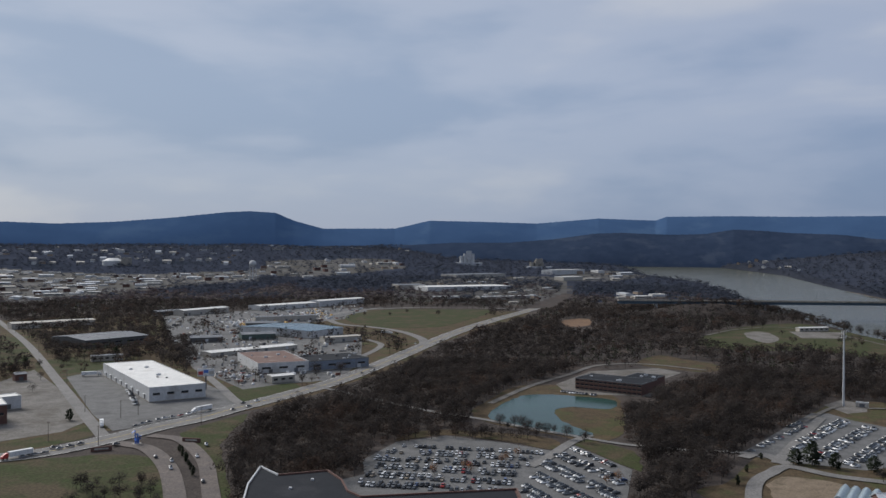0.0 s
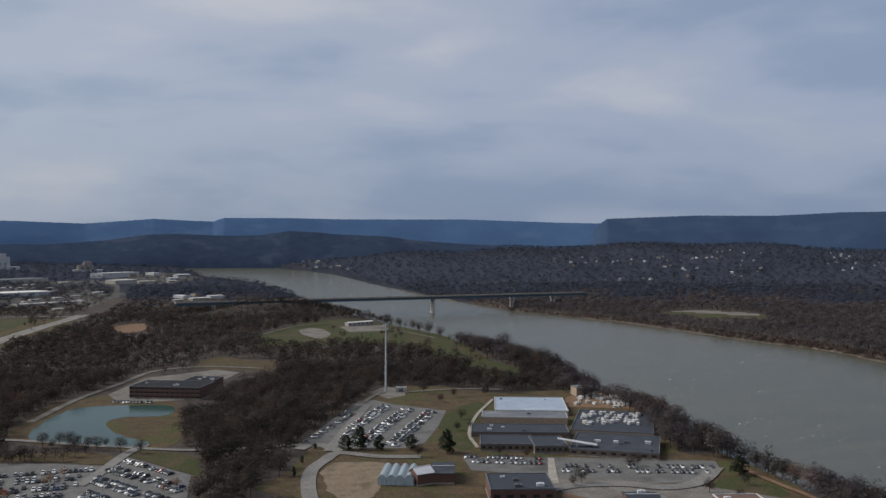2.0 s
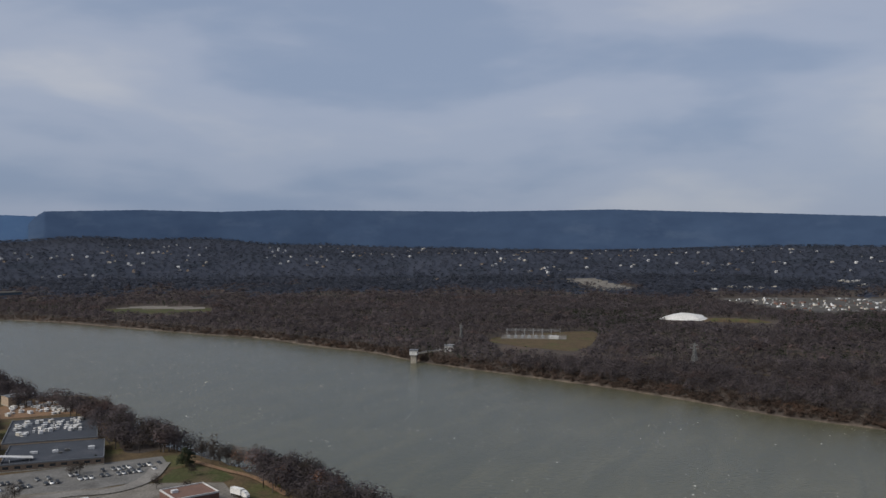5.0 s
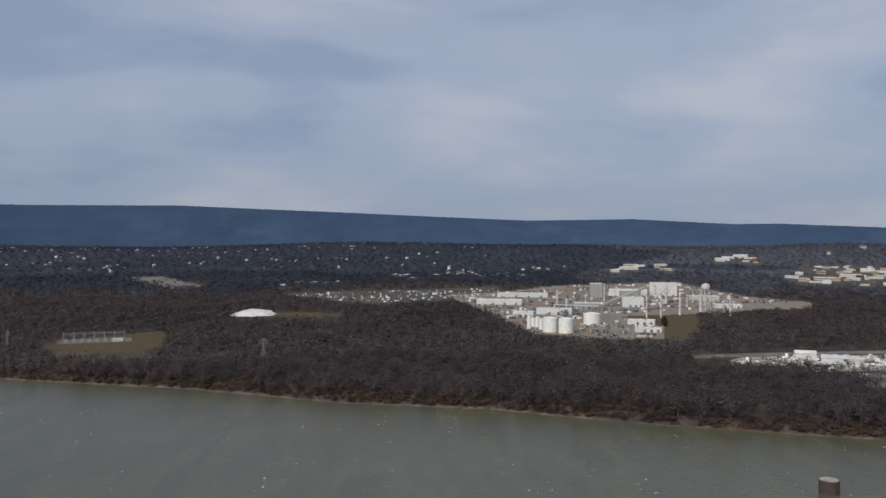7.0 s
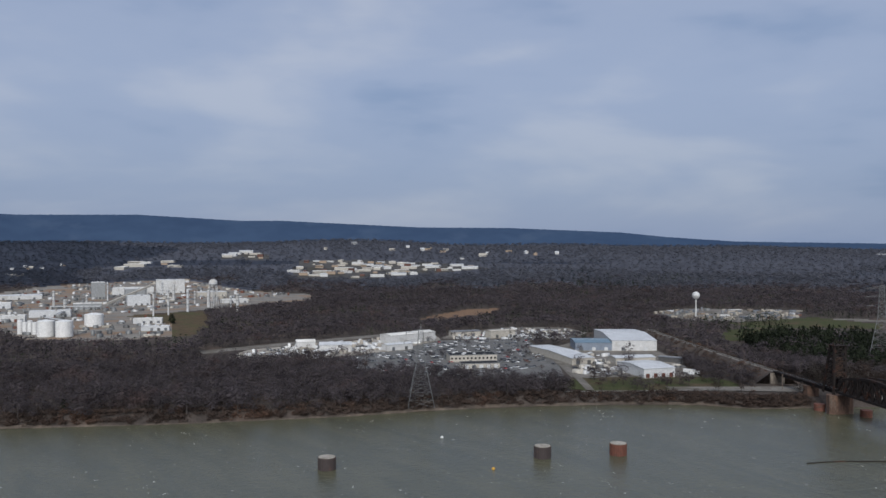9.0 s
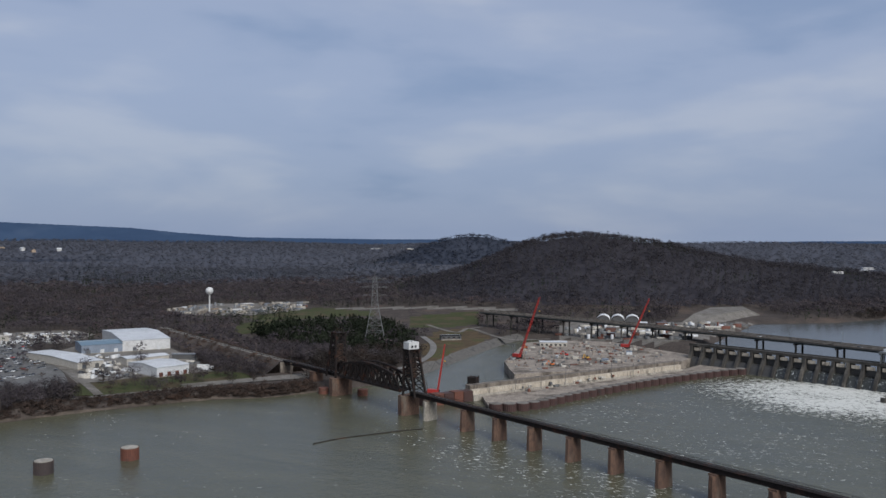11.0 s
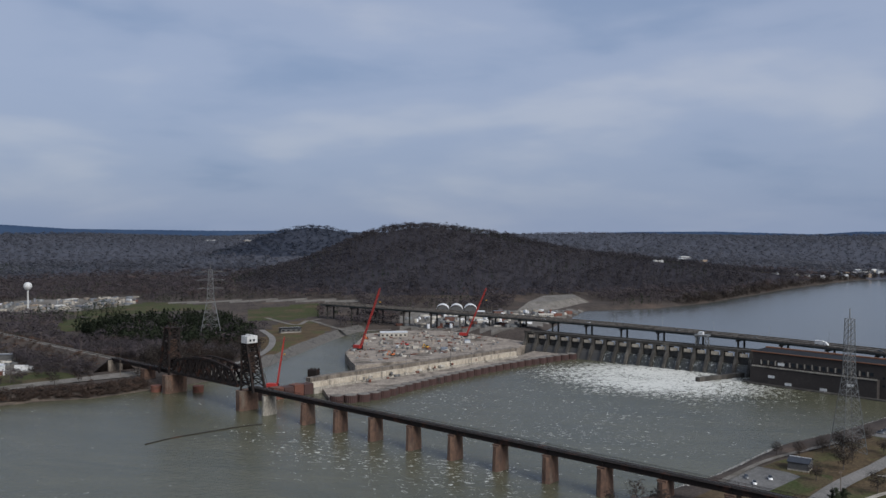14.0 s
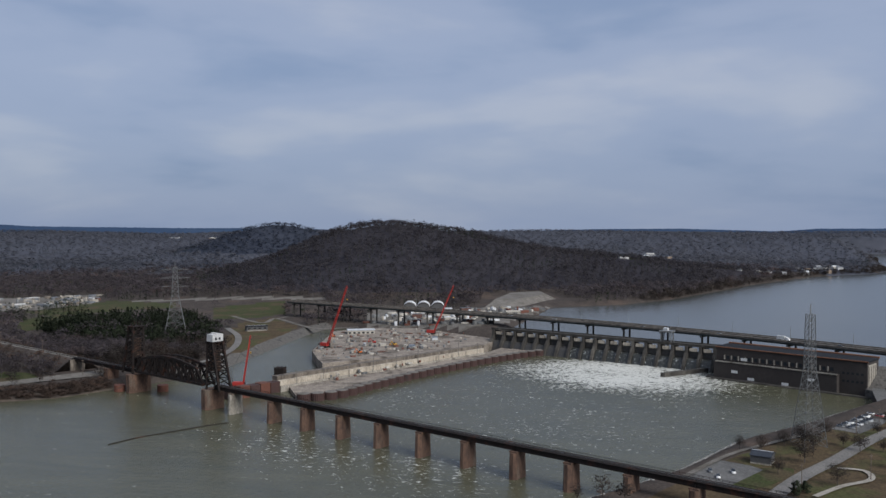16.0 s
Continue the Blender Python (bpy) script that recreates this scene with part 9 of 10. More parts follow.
# the vehicle yard on the far bank and other crowded yards
def car_crowd(name, spots, label):
    VV, TT, MI = [], [], []
    rnd = random.Random(5)
    for x, y, z, t in spots:
        ca, sa = math.cos(radians(t)), math.sin(radians(t))
        ln, hh = rnd.uniform(4.3, 5.4), rnd.uniform(1.35, 1.8)
        col = rnd.choices(range(5), (3, 4, 5, 6, 0.5))[0]
        for (x0, x1, w, z0, z1, x2, x3, w2, m) in ((-ln / 2, ln / 2, 0.92, 0.3, 0.98, -ln / 2 + 0.1, ln / 2 - 0.2, 0.88, col), (-ln * 0.36, ln * 0.24, 0.85, 0.98, hh, -ln * 0.24, ln * 0.08, 0.68, 5)):
            base = len(VV)
            for (a, c, ww, zz) in ((x0, x1, w, z0), (x2, x3, w2, z1)):
                for px_, py_ in ((a, -ww), (c, -ww), (c, ww), (a, ww)):
                    VV.append((x + px_ * ca - py_ * sa, y + px_ * sa + py_ * ca, z + zz))
            for f in ((4, 5, 6), (4, 6, 7), (0, 1, 5), (0, 5, 4), (1, 2, 6), (1, 6, 5), (2, 3, 7), (2, 7, 6), (3, 0, 4), (3, 4, 7)):
                TT.append(tuple(base + i for i in f)); MI.append(m)
    ob = mesh_object(name, VV, TT, M["car_white"], label, "cars", "stuff")
    for c in ("car_silver", "car_grey", "car_black", "car_red", "dark_glass"):
        ob.data.materials.append(M[c])
    ob.data.polygons.foreach_set("material_index", np.array(MI, np.int32))


for hx, hy, ht in ((-88, -832, 145), (-20, -872, 151), (-178, -768, 143), (70, -922, 154), (-45, -872, -29), (120, -944, 155)):
    put_car(hx, hy, ht, 27.45)
car_crowd("parked_car_crowd", FAR_CARS, "crowded rows of parked cars in yards")
for k, _ in CAR_KINDS:
    for o in list(k.children_recursive) + [k]:
        bpy.data.objects.remove(o)


def lorry(x, y, turn, cab, label, z=None, trailer=14.0):
    th = thing("lorry", pose(x, y, PATCH_Z + 0.75 if z is None else z, 0, 0, turn), label, "lorry", "lorries")
    b = bmesh.new(); box(b, -trailer, -1.28, 1.1, -0.3, 1.28, 4.0)
    part("trailer", b, M["white_paint"], th)
    b = bmesh.new(); loft(b, [[(0.4, -1.2, 0.6), (0.4, 1.2, 0.6), (0.4, 1.2, 3.6), (0.4, -1.2, 3.6)], [(2.4, -1.2, 0.6), (2.4, 1.2, 0.6), (2.3, 1.15, 3.0), (2.3, -1.15, 3.0)], [(4.0, -1.1, 0.6), (4.0, 1.1, 0.6), (3.9, 1.0, 1.7), (3.9, -1.0, 1.7)]])
    part("cab", b, M[cab], th)
    b = bmesh.new(); box(b, 2.2, -1.05, 2.1, 2.5, 1.05, 2.9)
    part("windscreen", b, M["dark_glass"], th)
    for wx in (-trailer + 1.2, -trailer + 2.5, 0.8, 3.2):
        for sy in (-1.1, 1.1):
            b = bmesh.new()
            n = 12
            a = [b.verts.new((wx + 0.5 * math.cos(2 * math.pi * i / n), sy - 0.15, 0.5 + 0.5 * math.sin(2 * math.pi * i / n))) for i in range(n)]
            d = [b.verts.new((wx + 0.5 * math.cos(2 * math.pi * i / n), sy + 0.15, 0.5 + 0.5 * math.sin(2 * math.pi * i / n))) for i in range(n)]
            for i in range(n):
                b.faces.new((a[i], a[(i + 1) % n], d[(i + 1) % n], d[i]))
            b.faces.new(a[::-1]); b.faces.new(d)
            part("wheel", b, M["tyre"], th)


lorry(-140, -797, 143, "white_paint", "white lorry driving on the highway bridge", 27.45, 7.5)
lorry(-182.1, 639.7, -125, "white_paint", "white articulated lorry queuing on the road", None, 14.0)
lorry(-249.5, 496.8, -129, "red_paint", "articulated lorry with a red cab and white trailer", None, 14.0)
lorry(-231.6, 587.9, -67, "white_paint", "short white box lorry at the junction", None, 7.0)
lorry(-327.2, 819.1, 24, "white_paint", "white trailer parked by the warehouse", None, 14.0)
lorry(-74.9, 1231.3, -23, "white_paint", "white lorry on the ramp", None, 14.0)
lorry(337.7, 271.7, -101, "white_paint", "white box lorry behind the service building", None, 8.0)
lorry(519.6, -628.2, -163, "white_paint", "white trailer parked by the workshop", None, 12.0)


# ---- woods: bare winter trees, past counting ----
def bare_tree(rnd, limbs, twigs, twig_len, twig_w, sides=4, shape=1.0, low=0.16, rise=0.2):
    """A tree one unit high: tapered trunk, limbs, and a crown of fine twigs. Returns points, triangles, how many are bark, and normals."""
    V, T, NN = [], [], []

    def bar(p, q, r0, r1, n):
        p, q = np.array(p), np.array(q)
        d = q - p
        d = d / np.linalg.norm(d)
        a = np.cross(d, (0.3, 0.7, 0.2)); a /= np.linalg.norm(a)
        c = np.cross(d, a)
        i0 = len(V)
        for (o, r) in ((p, r0), (q, r1)):
            for k in range(n):
                t = 2 * math.pi * k / n
                e = a * math.cos(t) + c * math.sin(t)
                V.append(o + r * e); NN.append(e)
        for k in range(n):
            k2 = (k + 1) % n
            T.append((i0 + k, i0 + k2, i0 + n + k2)); T.append((i0 + k, i0 + n + k2, i0 + n + k))

    bar((0, 0, -0.05), (rnd.uniform(-.03, .03), rnd.uniform(-.03, .03), 0.75), 0.020, 0.005, sides)
    for i in range(limbs):
        z0 = rnd.uniform(0.28, 0.65)
        a = i * 2.4 + rnd.uniform(-.4, .4)
        ln = rnd.uniform(0.22, 0.34) * shape * (1.15 - 0.5 * z0)
        q = (ln * math.cos(a), ln * math.sin(a), z0 + rnd.uniform(0.14, 0.30))
        bar((0, 0, z0), q, 0.009, 0.003, 3)
    nb = len(T)
    # twigs fill a rounded dome made of a few swellings, denser towards its skin
    lobes = [(np.array([0, 0, 0.60]), 0.30 * shape, 0.36)]
    for i in range(5):
        a = i * 1.257 + rnd.uniform(-.4, .4)
        k = rnd.uniform(0.13, 0.22) * shape
        lobes.append((np.array([k * math.cos(a), k * math.sin(a), rnd.uniform(0.40, 0.66)]), rnd.uniform(0.15, 0.22) * shape, rnd.uniform(0.17, 0.25)))
    for i in range(twigs):
        lc, lr, lz = lobes[0] if i % 5 < 2 else rnd.choice(lobes[1:])
        d = np.array([rnd.gauss(0, 1), rnd.gauss(0, 1), rnd.gauss(rise, 1)])
        d /= np.linalg.norm(d) + 1e-6
        k = rnd.uniform(0.25, 1.0) ** 0.55
        c = lc + d * k * np.array([lr, lr, lz])
        c[2] = max(c[2], low)
        g = c - np.array([0, 0, 0.30])
        g = g / (np.linalg.norm(g) + 1e-6) * 0.7 + d * 0.4 + np.array([rnd.gauss(0, 0.12), rnd.gauss(0, 0.12), rnd.gauss(0.10, 0.12)])
        g /= np.linalg.norm(g) + 1e-6
        lie = g + np.array([rnd.gauss(0, 0.38), rnd.gauss(0, 0.38), rnd.gauss(0, 0.38)])     # sprays lie along the crown's skin
        lie /= np.linalg.norm(lie) + 1e-6
        sd = np.cross(lie, [rnd.gauss(0, 1), rnd.gauss(0, 1), rnd.gauss(0, 0.4)])
        sd /= np.linalg.norm(sd) + 1e-6
        out = np.cross(lie, sd)
        if out[2] < 0 and rnd.random() < 0.75:
            out = -out
        ln, w = twig_len * rnd.uniform(0.6, 1.3), twig_w * rnd.uniform(0.6, 1.3)
        i0 = len(V)
        c = c - out * ln * 0.4
        tri = [c - sd * w / 2, c + sd * w / 2, c + out * ln]
        if np.dot(np.cross(tri[1] - tri[0], tri[2] - tri[0]), g) < 0:
            tri[0], tri[1] = tri[1], tri[0]
        V.extend(tri); NN.extend([g, g, g])
        T.append((i0, i0 + 1, i0 + 2))
    return np.array(V), np.array(T), nb, np.array(NN)


def needle_tree(rnd, n, w, size, rounded=False):
    """An evergreen one unit high: a stem and boughs of drooping sprays, in uneven tiers."""
    V, T, NN = [], [], []
    boughs = []
    m = max(3, n // 14)
    for i in range(m):
        z = (i + rnd.random()) / m
        prof = (1 - z) ** 0.7 if not rounded else math.sqrt(max(0.06, 1 - (1.7 * z - 0.72) ** 2))
        boughs.append((rnd.uniform(0, 6.283), z, w * prof * rnd.uniform(0.45, 1.15)))
    for i in range(n):
        a, z, r = boughs[i % m]
        a = a + rnd.gauss(0, 0.42)
        rr = r * rnd.uniform(0.35, 1.0)
        zc = 0.10 + z * 0.84 + rnd.gauss(0, 0.030)
        c = np.array([rr * math.cos(a) * 0.72, rr * math.sin(a) * 0.72, zc + 0.02])
        tip = np.array([rr * math.cos(a), rr * math.sin(a), zc + rnd.uniform(-0.05, 0.05)])
        sd = np.array([-math.sin(a), math.cos(a), rnd.uniform(-.5, .5)]) * size * rnd.uniform(0.6, 1.2)
        i0 = len(V)
        quad = [c - sd, c + sd, tip + np.array([0, 0, 0.04]), tip - sd * 0.6 - np.array([0, 0, 0.03])]
        g = np.array([math.cos(a) * 0.8, math.sin(a) * 0.8, 0.25 + 0.7 * z]) + np.array([rnd.gauss(0, 0.22) for _ in range(3)])
        g /= np.linalg.norm(g)
        V.extend(quad); NN.extend([g] * 4)
        flip = np.dot(np.cross(quad[1] - quad[0], quad[2] - quad[0]), g) < 0
        for tri in ((i0, i0 + 1, i0 + 2), (i0, i0 + 2, i0 + 3)):
            T.append(tri[::-1] if flip else tri)
    i0 = len(V)
    for k in range(3):
        V.append(np.array([0.02 * math.cos(k * 2.1), 0.02 * math.sin(k * 2.1), -0.03]))
        NN.append(np.array([math.cos(k * 2.1), math.sin(k * 2.1), 0.0]))
    V.append(np.array([0, 0, 0.9])); NN.append(np.array([0, 0, 1.0]))
    for k in range(3):
        T.append((i0 + k, i0 + (k + 1) % 3, i0 + 3))
    return np.array(V), np.array(T), 0, np.array(NN)


def plant(name, kinds, pos, size, mats, label, category="trees", spread=1.0, vary=0.12):
    """Many trees as one mesh: each a turned, scaled copy of one of the kinds."""
    rng = np.random.default_rng(len(pos))
    pick = rng.integers(0, len(kinds), len(pos))
    turn = rng.uniform(0, 6.283, len(pos))
    stand = np.array([0.50 * noise.noise((x / 45, y / 45, 3)) + 0.25 * noise.noise((x / 190, y / 190, 8)) for x, y, _ in pos]) * 0.65
    VV, TT, MM, CC, NV, base = [], [], [], [], [], 0
    for k, (V, T, nb, NN) in enumerate(kinds):
        sel = np.where(pick == k)[0]
        if len(sel) == 0:
            continue
        c, s = np.cos(turn[sel])[:, None], np.sin(turn[sel])[:, None]
        sz = size[sel][:, None]
        wd = sz * spread * rng.uniform(0.85, 1.25, len(sel))[:, None]
        x = (V[None, :, 0] * c - V[None, :, 1] * s) * wd + pos[sel, 0][:, None]
        y = (V[None, :, 0] * s + V[None, :, 1] * c) * wd + pos[sel, 1][:, None]
        z = V[None, :, 2] * sz + pos[sel, 2][:, None]
        VV.append(np.stack([x, y, z], -1).reshape(-1, 3))
        NV.append(np.stack([NN[None, :, 0] * c - NN[None, :, 1] * s, NN[None, :, 0] * s + NN[None, :, 1] * c, np.broadcast_to(NN[None, :, 2], x.shape)], -1).reshape(-1, 3))
        TT.append((T[None] + (np.arange(len(sel)) * len(V))[:, None, None] + base).reshape(-1, 3))
        mi = np.ones(len(T), np.int32); mi[:nb] = 0
        MM.append(np.tile(mi, len(sel)))
        CC.append(np.repeat(np.clip(rng.normal(0, vary, len(sel)) + stand[sel], -0.55, 0.8), len(T)))
        base += len(sel) * len(V)
    ob = mesh_object(name, np.concatenate(VV), np.concatenate(TT), mats[0], label, category, "stuff", normals=np.concatenate(NV))
    for m in mats[1:]:
        ob.data.materials.append(m)
    ob.data.attributes.new("tree_tint", 'FLOAT', 'FACE').data.foreach_set("value", np.concatenate(CC).astype(np.float32))
    if len(mats) > 1:
        ob.data.polygons.foreach_set("material_index", np.concatenate(MM))
    return ob


def free_places(r0, r1, step, rng, az0=-31.0, az1=199.0, edge=5.0):
    """Jittered places on land, clear of water, roads, yards and buildings."""
    n = int(r1 / step) + 1
    ax = np.arange(-n, n + 1) * step
    X, Y = np.meshgrid(ax, ax)
    X = X.ravel() + rng.uniform(-.48, .48, X.size) * step
    Y = Y.ravel() + rng.uniform(-.48, .48, Y.size) * step
    r = np.hypot(X, Y)
    az = np.degrees(np.arctan2(X, Y))
    az = np.where(az < -160, az + 360, az)
    ok = (r > r0) & (r < r1) & (az > az0) & (az < az1)
    X, Y = X[ok], Y[ok]
    ok = (shore(X, Y, RIVER) > edge) & (shore(X, Y, LAKE) > edge + 3)
    X, Y = X[ok], Y[ok]
    keep = np.ones(len(X), bool)
    for poly, share in BLOCKED:
        p = np.array(poly)
        near = (X > p[:, 0].min()) & (X < p[:, 0].max()) & (Y > p[:, 1].min()) & (Y < p[:, 1].max()) & keep
        if near.any():
            idx = np.where(near)[0]
            hit = inside(X[idx], Y[idx], poly)
            if share:
                hit &= rng.random(len(idx)) > share
            keep[idx[hit]] = False
    X, Y = X[keep], Y[keep]
    return np.stack([X, Y, ground_z(X, Y)], 1)


BLOCKED.append(([(60, -1100), (200, -1090), (210, -1330), (110, -1400), (60, -1290)], 0.0))
BLOCKED.append(([(95, -840), (330, -985), (345, -700), (262, -600), (190, -600)], 0.0))
BLOCKED.append(([(-60, -380), (400, -615), (480, -665), (470, -690), (380, -640), (-70, -410)], 0.0))
block([(-190, -720), (-150, -640), (-105, -582), (-66, -540), (-29, -475), (10, -420), (-40, -400), (-120, -500), (-230, -640)], 0.0, 8.0)
BLOCKED.append(([(-183, -690), (-178, -740), (-700, -570), (-700, -700), (-420, -560)], 0.0))
rng = np.random.default_rng(11)
rn = random.Random(3)
NEAR = [bare_tree(rn, 5, 165, 0.115, 0.036, 3, s) for s in (1.0, 1.15, 0.9, 1.25, 0.8)]
BRUSH = [bare_tree(rn, 0, 34, 0.30, 0.12, 3, 1.5, low=0.02) for k in range(3)]
MID = [bare_tree(rn, 1, 38, 0.15, 0.105, 3, s, 0.25, 0.7) for s in (1.0, 1.15, 0.9)]
FAR = [(lambda t: (t[0][6:], t[1][6:] - 6, 0, t[3][6:]))(bare_tree(rn, 0, 15, 0.27, 0.19, 3, s, 0.05, 0.6)) for s in (1.0, 1.2, 0.9)]
PINE_N = [needle_tree(rn, 84, 0.30, 0.050, k > 0) for k in range(3)]
PINE_F = [needle_tree(rn, 10, 0.30, 0.13) for k in range(2)]
BARE = [M["bark"], M["twig"]]
BARE_MID = [M["bark"], M["twig_mid"]]

pos = free_places(385, 900, 9.0, rng)
ev = (rng.random(len(pos)) < 0.010)
keep = np.array([noise.noise((x / 22, y / 22, 1)) for x, y, _ in pos]) > -0.40
pos, ev = pos[keep], ev[keep]
stand = np.array([noise.noise((x / 60, y / 60, 9)) for x, y, _ in pos])      # taller and lower stands
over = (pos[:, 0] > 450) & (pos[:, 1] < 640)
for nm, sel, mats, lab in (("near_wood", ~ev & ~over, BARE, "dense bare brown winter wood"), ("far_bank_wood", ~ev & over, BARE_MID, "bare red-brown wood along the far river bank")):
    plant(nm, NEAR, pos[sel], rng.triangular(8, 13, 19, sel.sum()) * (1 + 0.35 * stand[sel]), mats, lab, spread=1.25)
plant("near_evergreens", PINE_N, pos[ev], rng.uniform(7, 12, ev.sum()), [M["pine"]], "scattered dark evergreens in the wood", spread=1.2)
pos = free_places(400, 960, 9.4, rng, edge=1.2)
plant("undergrowth", BRUSH, pos, rng.uniform(2.2, 5.0, len(pos)), [M["brush"]], "brown leafless brush under the wood and along the bank", spread=1.5)
pos = free_places(900, 1950, 11.8, rng)
patchy = np.array([noise.noise((x / 120, y / 120, 2)) for x, y, _ in pos])
stand = np.array([noise.noise((x / 90, y / 90, 9)) for x, y, _ in pos])
ev = (rng.random(len(pos)) < np.where(patchy > 0.20, 0.45, 0.015))
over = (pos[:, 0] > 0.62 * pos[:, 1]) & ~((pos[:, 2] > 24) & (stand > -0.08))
on_hill = (pos[:, 2] > 22) & (pos[:, 1] < -900)
for nm, sel, mats, lab in (("middle_wood", ~ev & over & ~on_hill, BARE_MID, "bare brown winter wood on the far bank"), ("city_side_wood", ~ev & ~over & ~on_hill, BARE, "dark bare winter wood between town and park"),
                           ("hill_wood", ~ev & on_hill, [M["bark"], M["hill_wood"]], "dark grey-brown bare wood on the round hill, haze in its colour")):
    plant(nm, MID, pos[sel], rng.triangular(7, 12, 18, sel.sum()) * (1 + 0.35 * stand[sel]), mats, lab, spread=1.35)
plant("middle_evergreens", PINE_F, pos[ev], rng.uniform(9, 16, ev.sum()), [M["pine"]], "dark pines among the bare wood", spread=1.25)
pos = np.concatenate([free_places(1950, 2700, 18.0, rng), free_places(2700, 4600, 31.0, rng)])
patchy = np.array([noise.noise((x / 260, y / 260, 6)) + 0.5 * noise.noise((x / 70, y / 70, 6)) for x, y, _ in pos])
ev = (rng.random(len(pos)) < np.where(patchy > 0.30, 0.60, 0.04))
# share of trees in the haze-tinted wood colours grows with distance
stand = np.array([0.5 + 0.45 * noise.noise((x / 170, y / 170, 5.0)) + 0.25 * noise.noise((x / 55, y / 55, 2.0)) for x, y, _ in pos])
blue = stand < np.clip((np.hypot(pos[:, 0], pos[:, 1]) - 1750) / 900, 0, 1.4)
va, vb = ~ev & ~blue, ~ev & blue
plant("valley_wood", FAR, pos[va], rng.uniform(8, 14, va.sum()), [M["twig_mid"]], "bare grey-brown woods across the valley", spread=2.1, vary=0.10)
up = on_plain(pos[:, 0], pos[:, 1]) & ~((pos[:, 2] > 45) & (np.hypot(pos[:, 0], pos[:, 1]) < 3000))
for nm, sel, mat, lab in (("distant_wood", vb & ~up, "far_wood", "distant bare woods over low hills"), ("plain_wood", vb & up, "plain_wood", "haze-paled grey bare woods over the far plain")):
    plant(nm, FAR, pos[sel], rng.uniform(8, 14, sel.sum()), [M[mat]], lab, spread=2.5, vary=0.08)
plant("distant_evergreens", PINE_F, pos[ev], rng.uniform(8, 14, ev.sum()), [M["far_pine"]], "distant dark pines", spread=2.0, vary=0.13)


# brush crowding down to the water on the far bank
thick = catmull(NORTH_BANK[6:28], 60)
tk = rng.integers(0, len(thick), 4000)
d_ = np.gradient(thick, axis=0)
d_ /= np.linalg.norm(d_, axis=1)[:, None]
q = thick[tk] + np.stack([-d_[tk, 1], d_[tk, 0]], 1) * (rng.uniform(0, 1, len(tk)) ** 1.3 * 15 + 0.8)[:, None] + rng.normal(0, 1.2, (len(tk), 2))
q = q[shore(q[:, 0], q[:, 1], RIVER) > 0.5]
plant("bank_thicket", BRUSH, np.stack([q[:, 0], q[:, 1], ground_z(q[:, 0], q[:, 1]) - 0.2], 1), rng.uniform(2.0, 5.2, len(q)), [M["brush"]], "red-brown leafless thicket overhanging the river edge", spread=1.4)


# brush on the railway bank
u_ = rng.uniform(0, 1, 520)
o_ = rng.uniform(5, 18, 520) * rng.choice((-1, 1), 520)
bx, by = 452 + 300 * u_, -648 - 181 * u_
pos = np.stack([bx - 0.517 * o_, by - 0.856 * o_, 16.0 - 3.2 * u_ - (np.abs(o_) - 3.6) * 0.70], 1)
plant("rail_bank_brush", BRUSH, pos, rng.uniform(2.0, 4.2, len(pos)), [M["brush"]], "leafless brush on the railway bank", spread=1.4)
# trees and brush down to the lake's edge
thick = catmull(LAKE[1:13], 60)
tk = rng.integers(0, len(thick), 3600)
q = thick[tk] + rng.normal(0, 16, (len(tk), 2))
dl = shore(q[:, 0], q[:, 1], LAKE)
q = q[(dl > 0.8) & (dl < 34) & (q[:, 1] < -1330)]
plant("lake_edge_wood", MID, np.stack([q[:, 0], q[:, 1], ground_z(q[:, 0], q[:, 1]) - 0.4], 1), rng.uniform(5, 12, len(q)), BARE, "dark bare trees crowding the lake shore", spread=1.4)


# ---- single trees, shrubs and hedges ----
def tree_kind(name, data, height, mats, label, spread=1.0):
    V, T, nb, NN = data
    th = thing(name, pose(0, 0, -900), label, "tree", "single trees")
    V = V * np.array([height * spread, height * spread, height])
    for nm, faces, m in (("trunk", T[:nb], mats[0]), ("crown", T[nb:], mats[1])):
        if len(faces) == 0:
            continue
        o = mesh_object(nm, V, faces, m, normals=NN)
        o.parent = th
    return th


rt = random.Random(31)
M["twig_red"] = material("reddish_twigs", (0.17, 0.095, 0.070), 1.0, (0.11, 0.065, 0.05), 4, None, spec=0.0)
M["dry_leaf"] = material("dry_orange_leaves", (0.22, 0.115, 0.06), 1.0, (0.15, 0.08, 0.045), 3, None, spec=0.0)
OAKS = [tree_kind("bare_tree", bare_tree(rt, 14, 950, 0.095, 0.015, 6, 1.2), h, BARE, "bare grey winter tree with a wide twiggy crown") for h in (13, 15, 11)]
REDS = [tree_kind("bare_tree", bare_tree(rt, 14, 950, 0.095, 0.015, 6, 1.2), h, [M["bark"], M["twig_red"]], "bare tree with a reddish twiggy crown") for h in (12, 14)]
SMALLS = [tree_kind("young_tree", bare_tree(rt, 9, 340, 0.11, 0.022, 5, 1.2), h, [M["bark"], M["dry_leaf"]], "small tree holding dry orange leaves") for h in (6, 7)]


def evergreen_kind(h, w, label, rounded=True):
    V, T, nb, NN = needle_tree(rt, 760, w * 1.15, 0.024, rounded)
    th = thing("evergreen_tree", pose(0, 0, -900), label, "tree", "evergreen trees")
    V = V * h
    o = mesh_object("crown", V, T[:-3], M["pine"], normals=NN); o.parent = th
    b = bmesh.new(); cyl(b, 0, 0, -0.3, h * 0.5, h * 0.02, h * 0.008, 7)
    part("trunk", b, M["bark"], th)
    return th


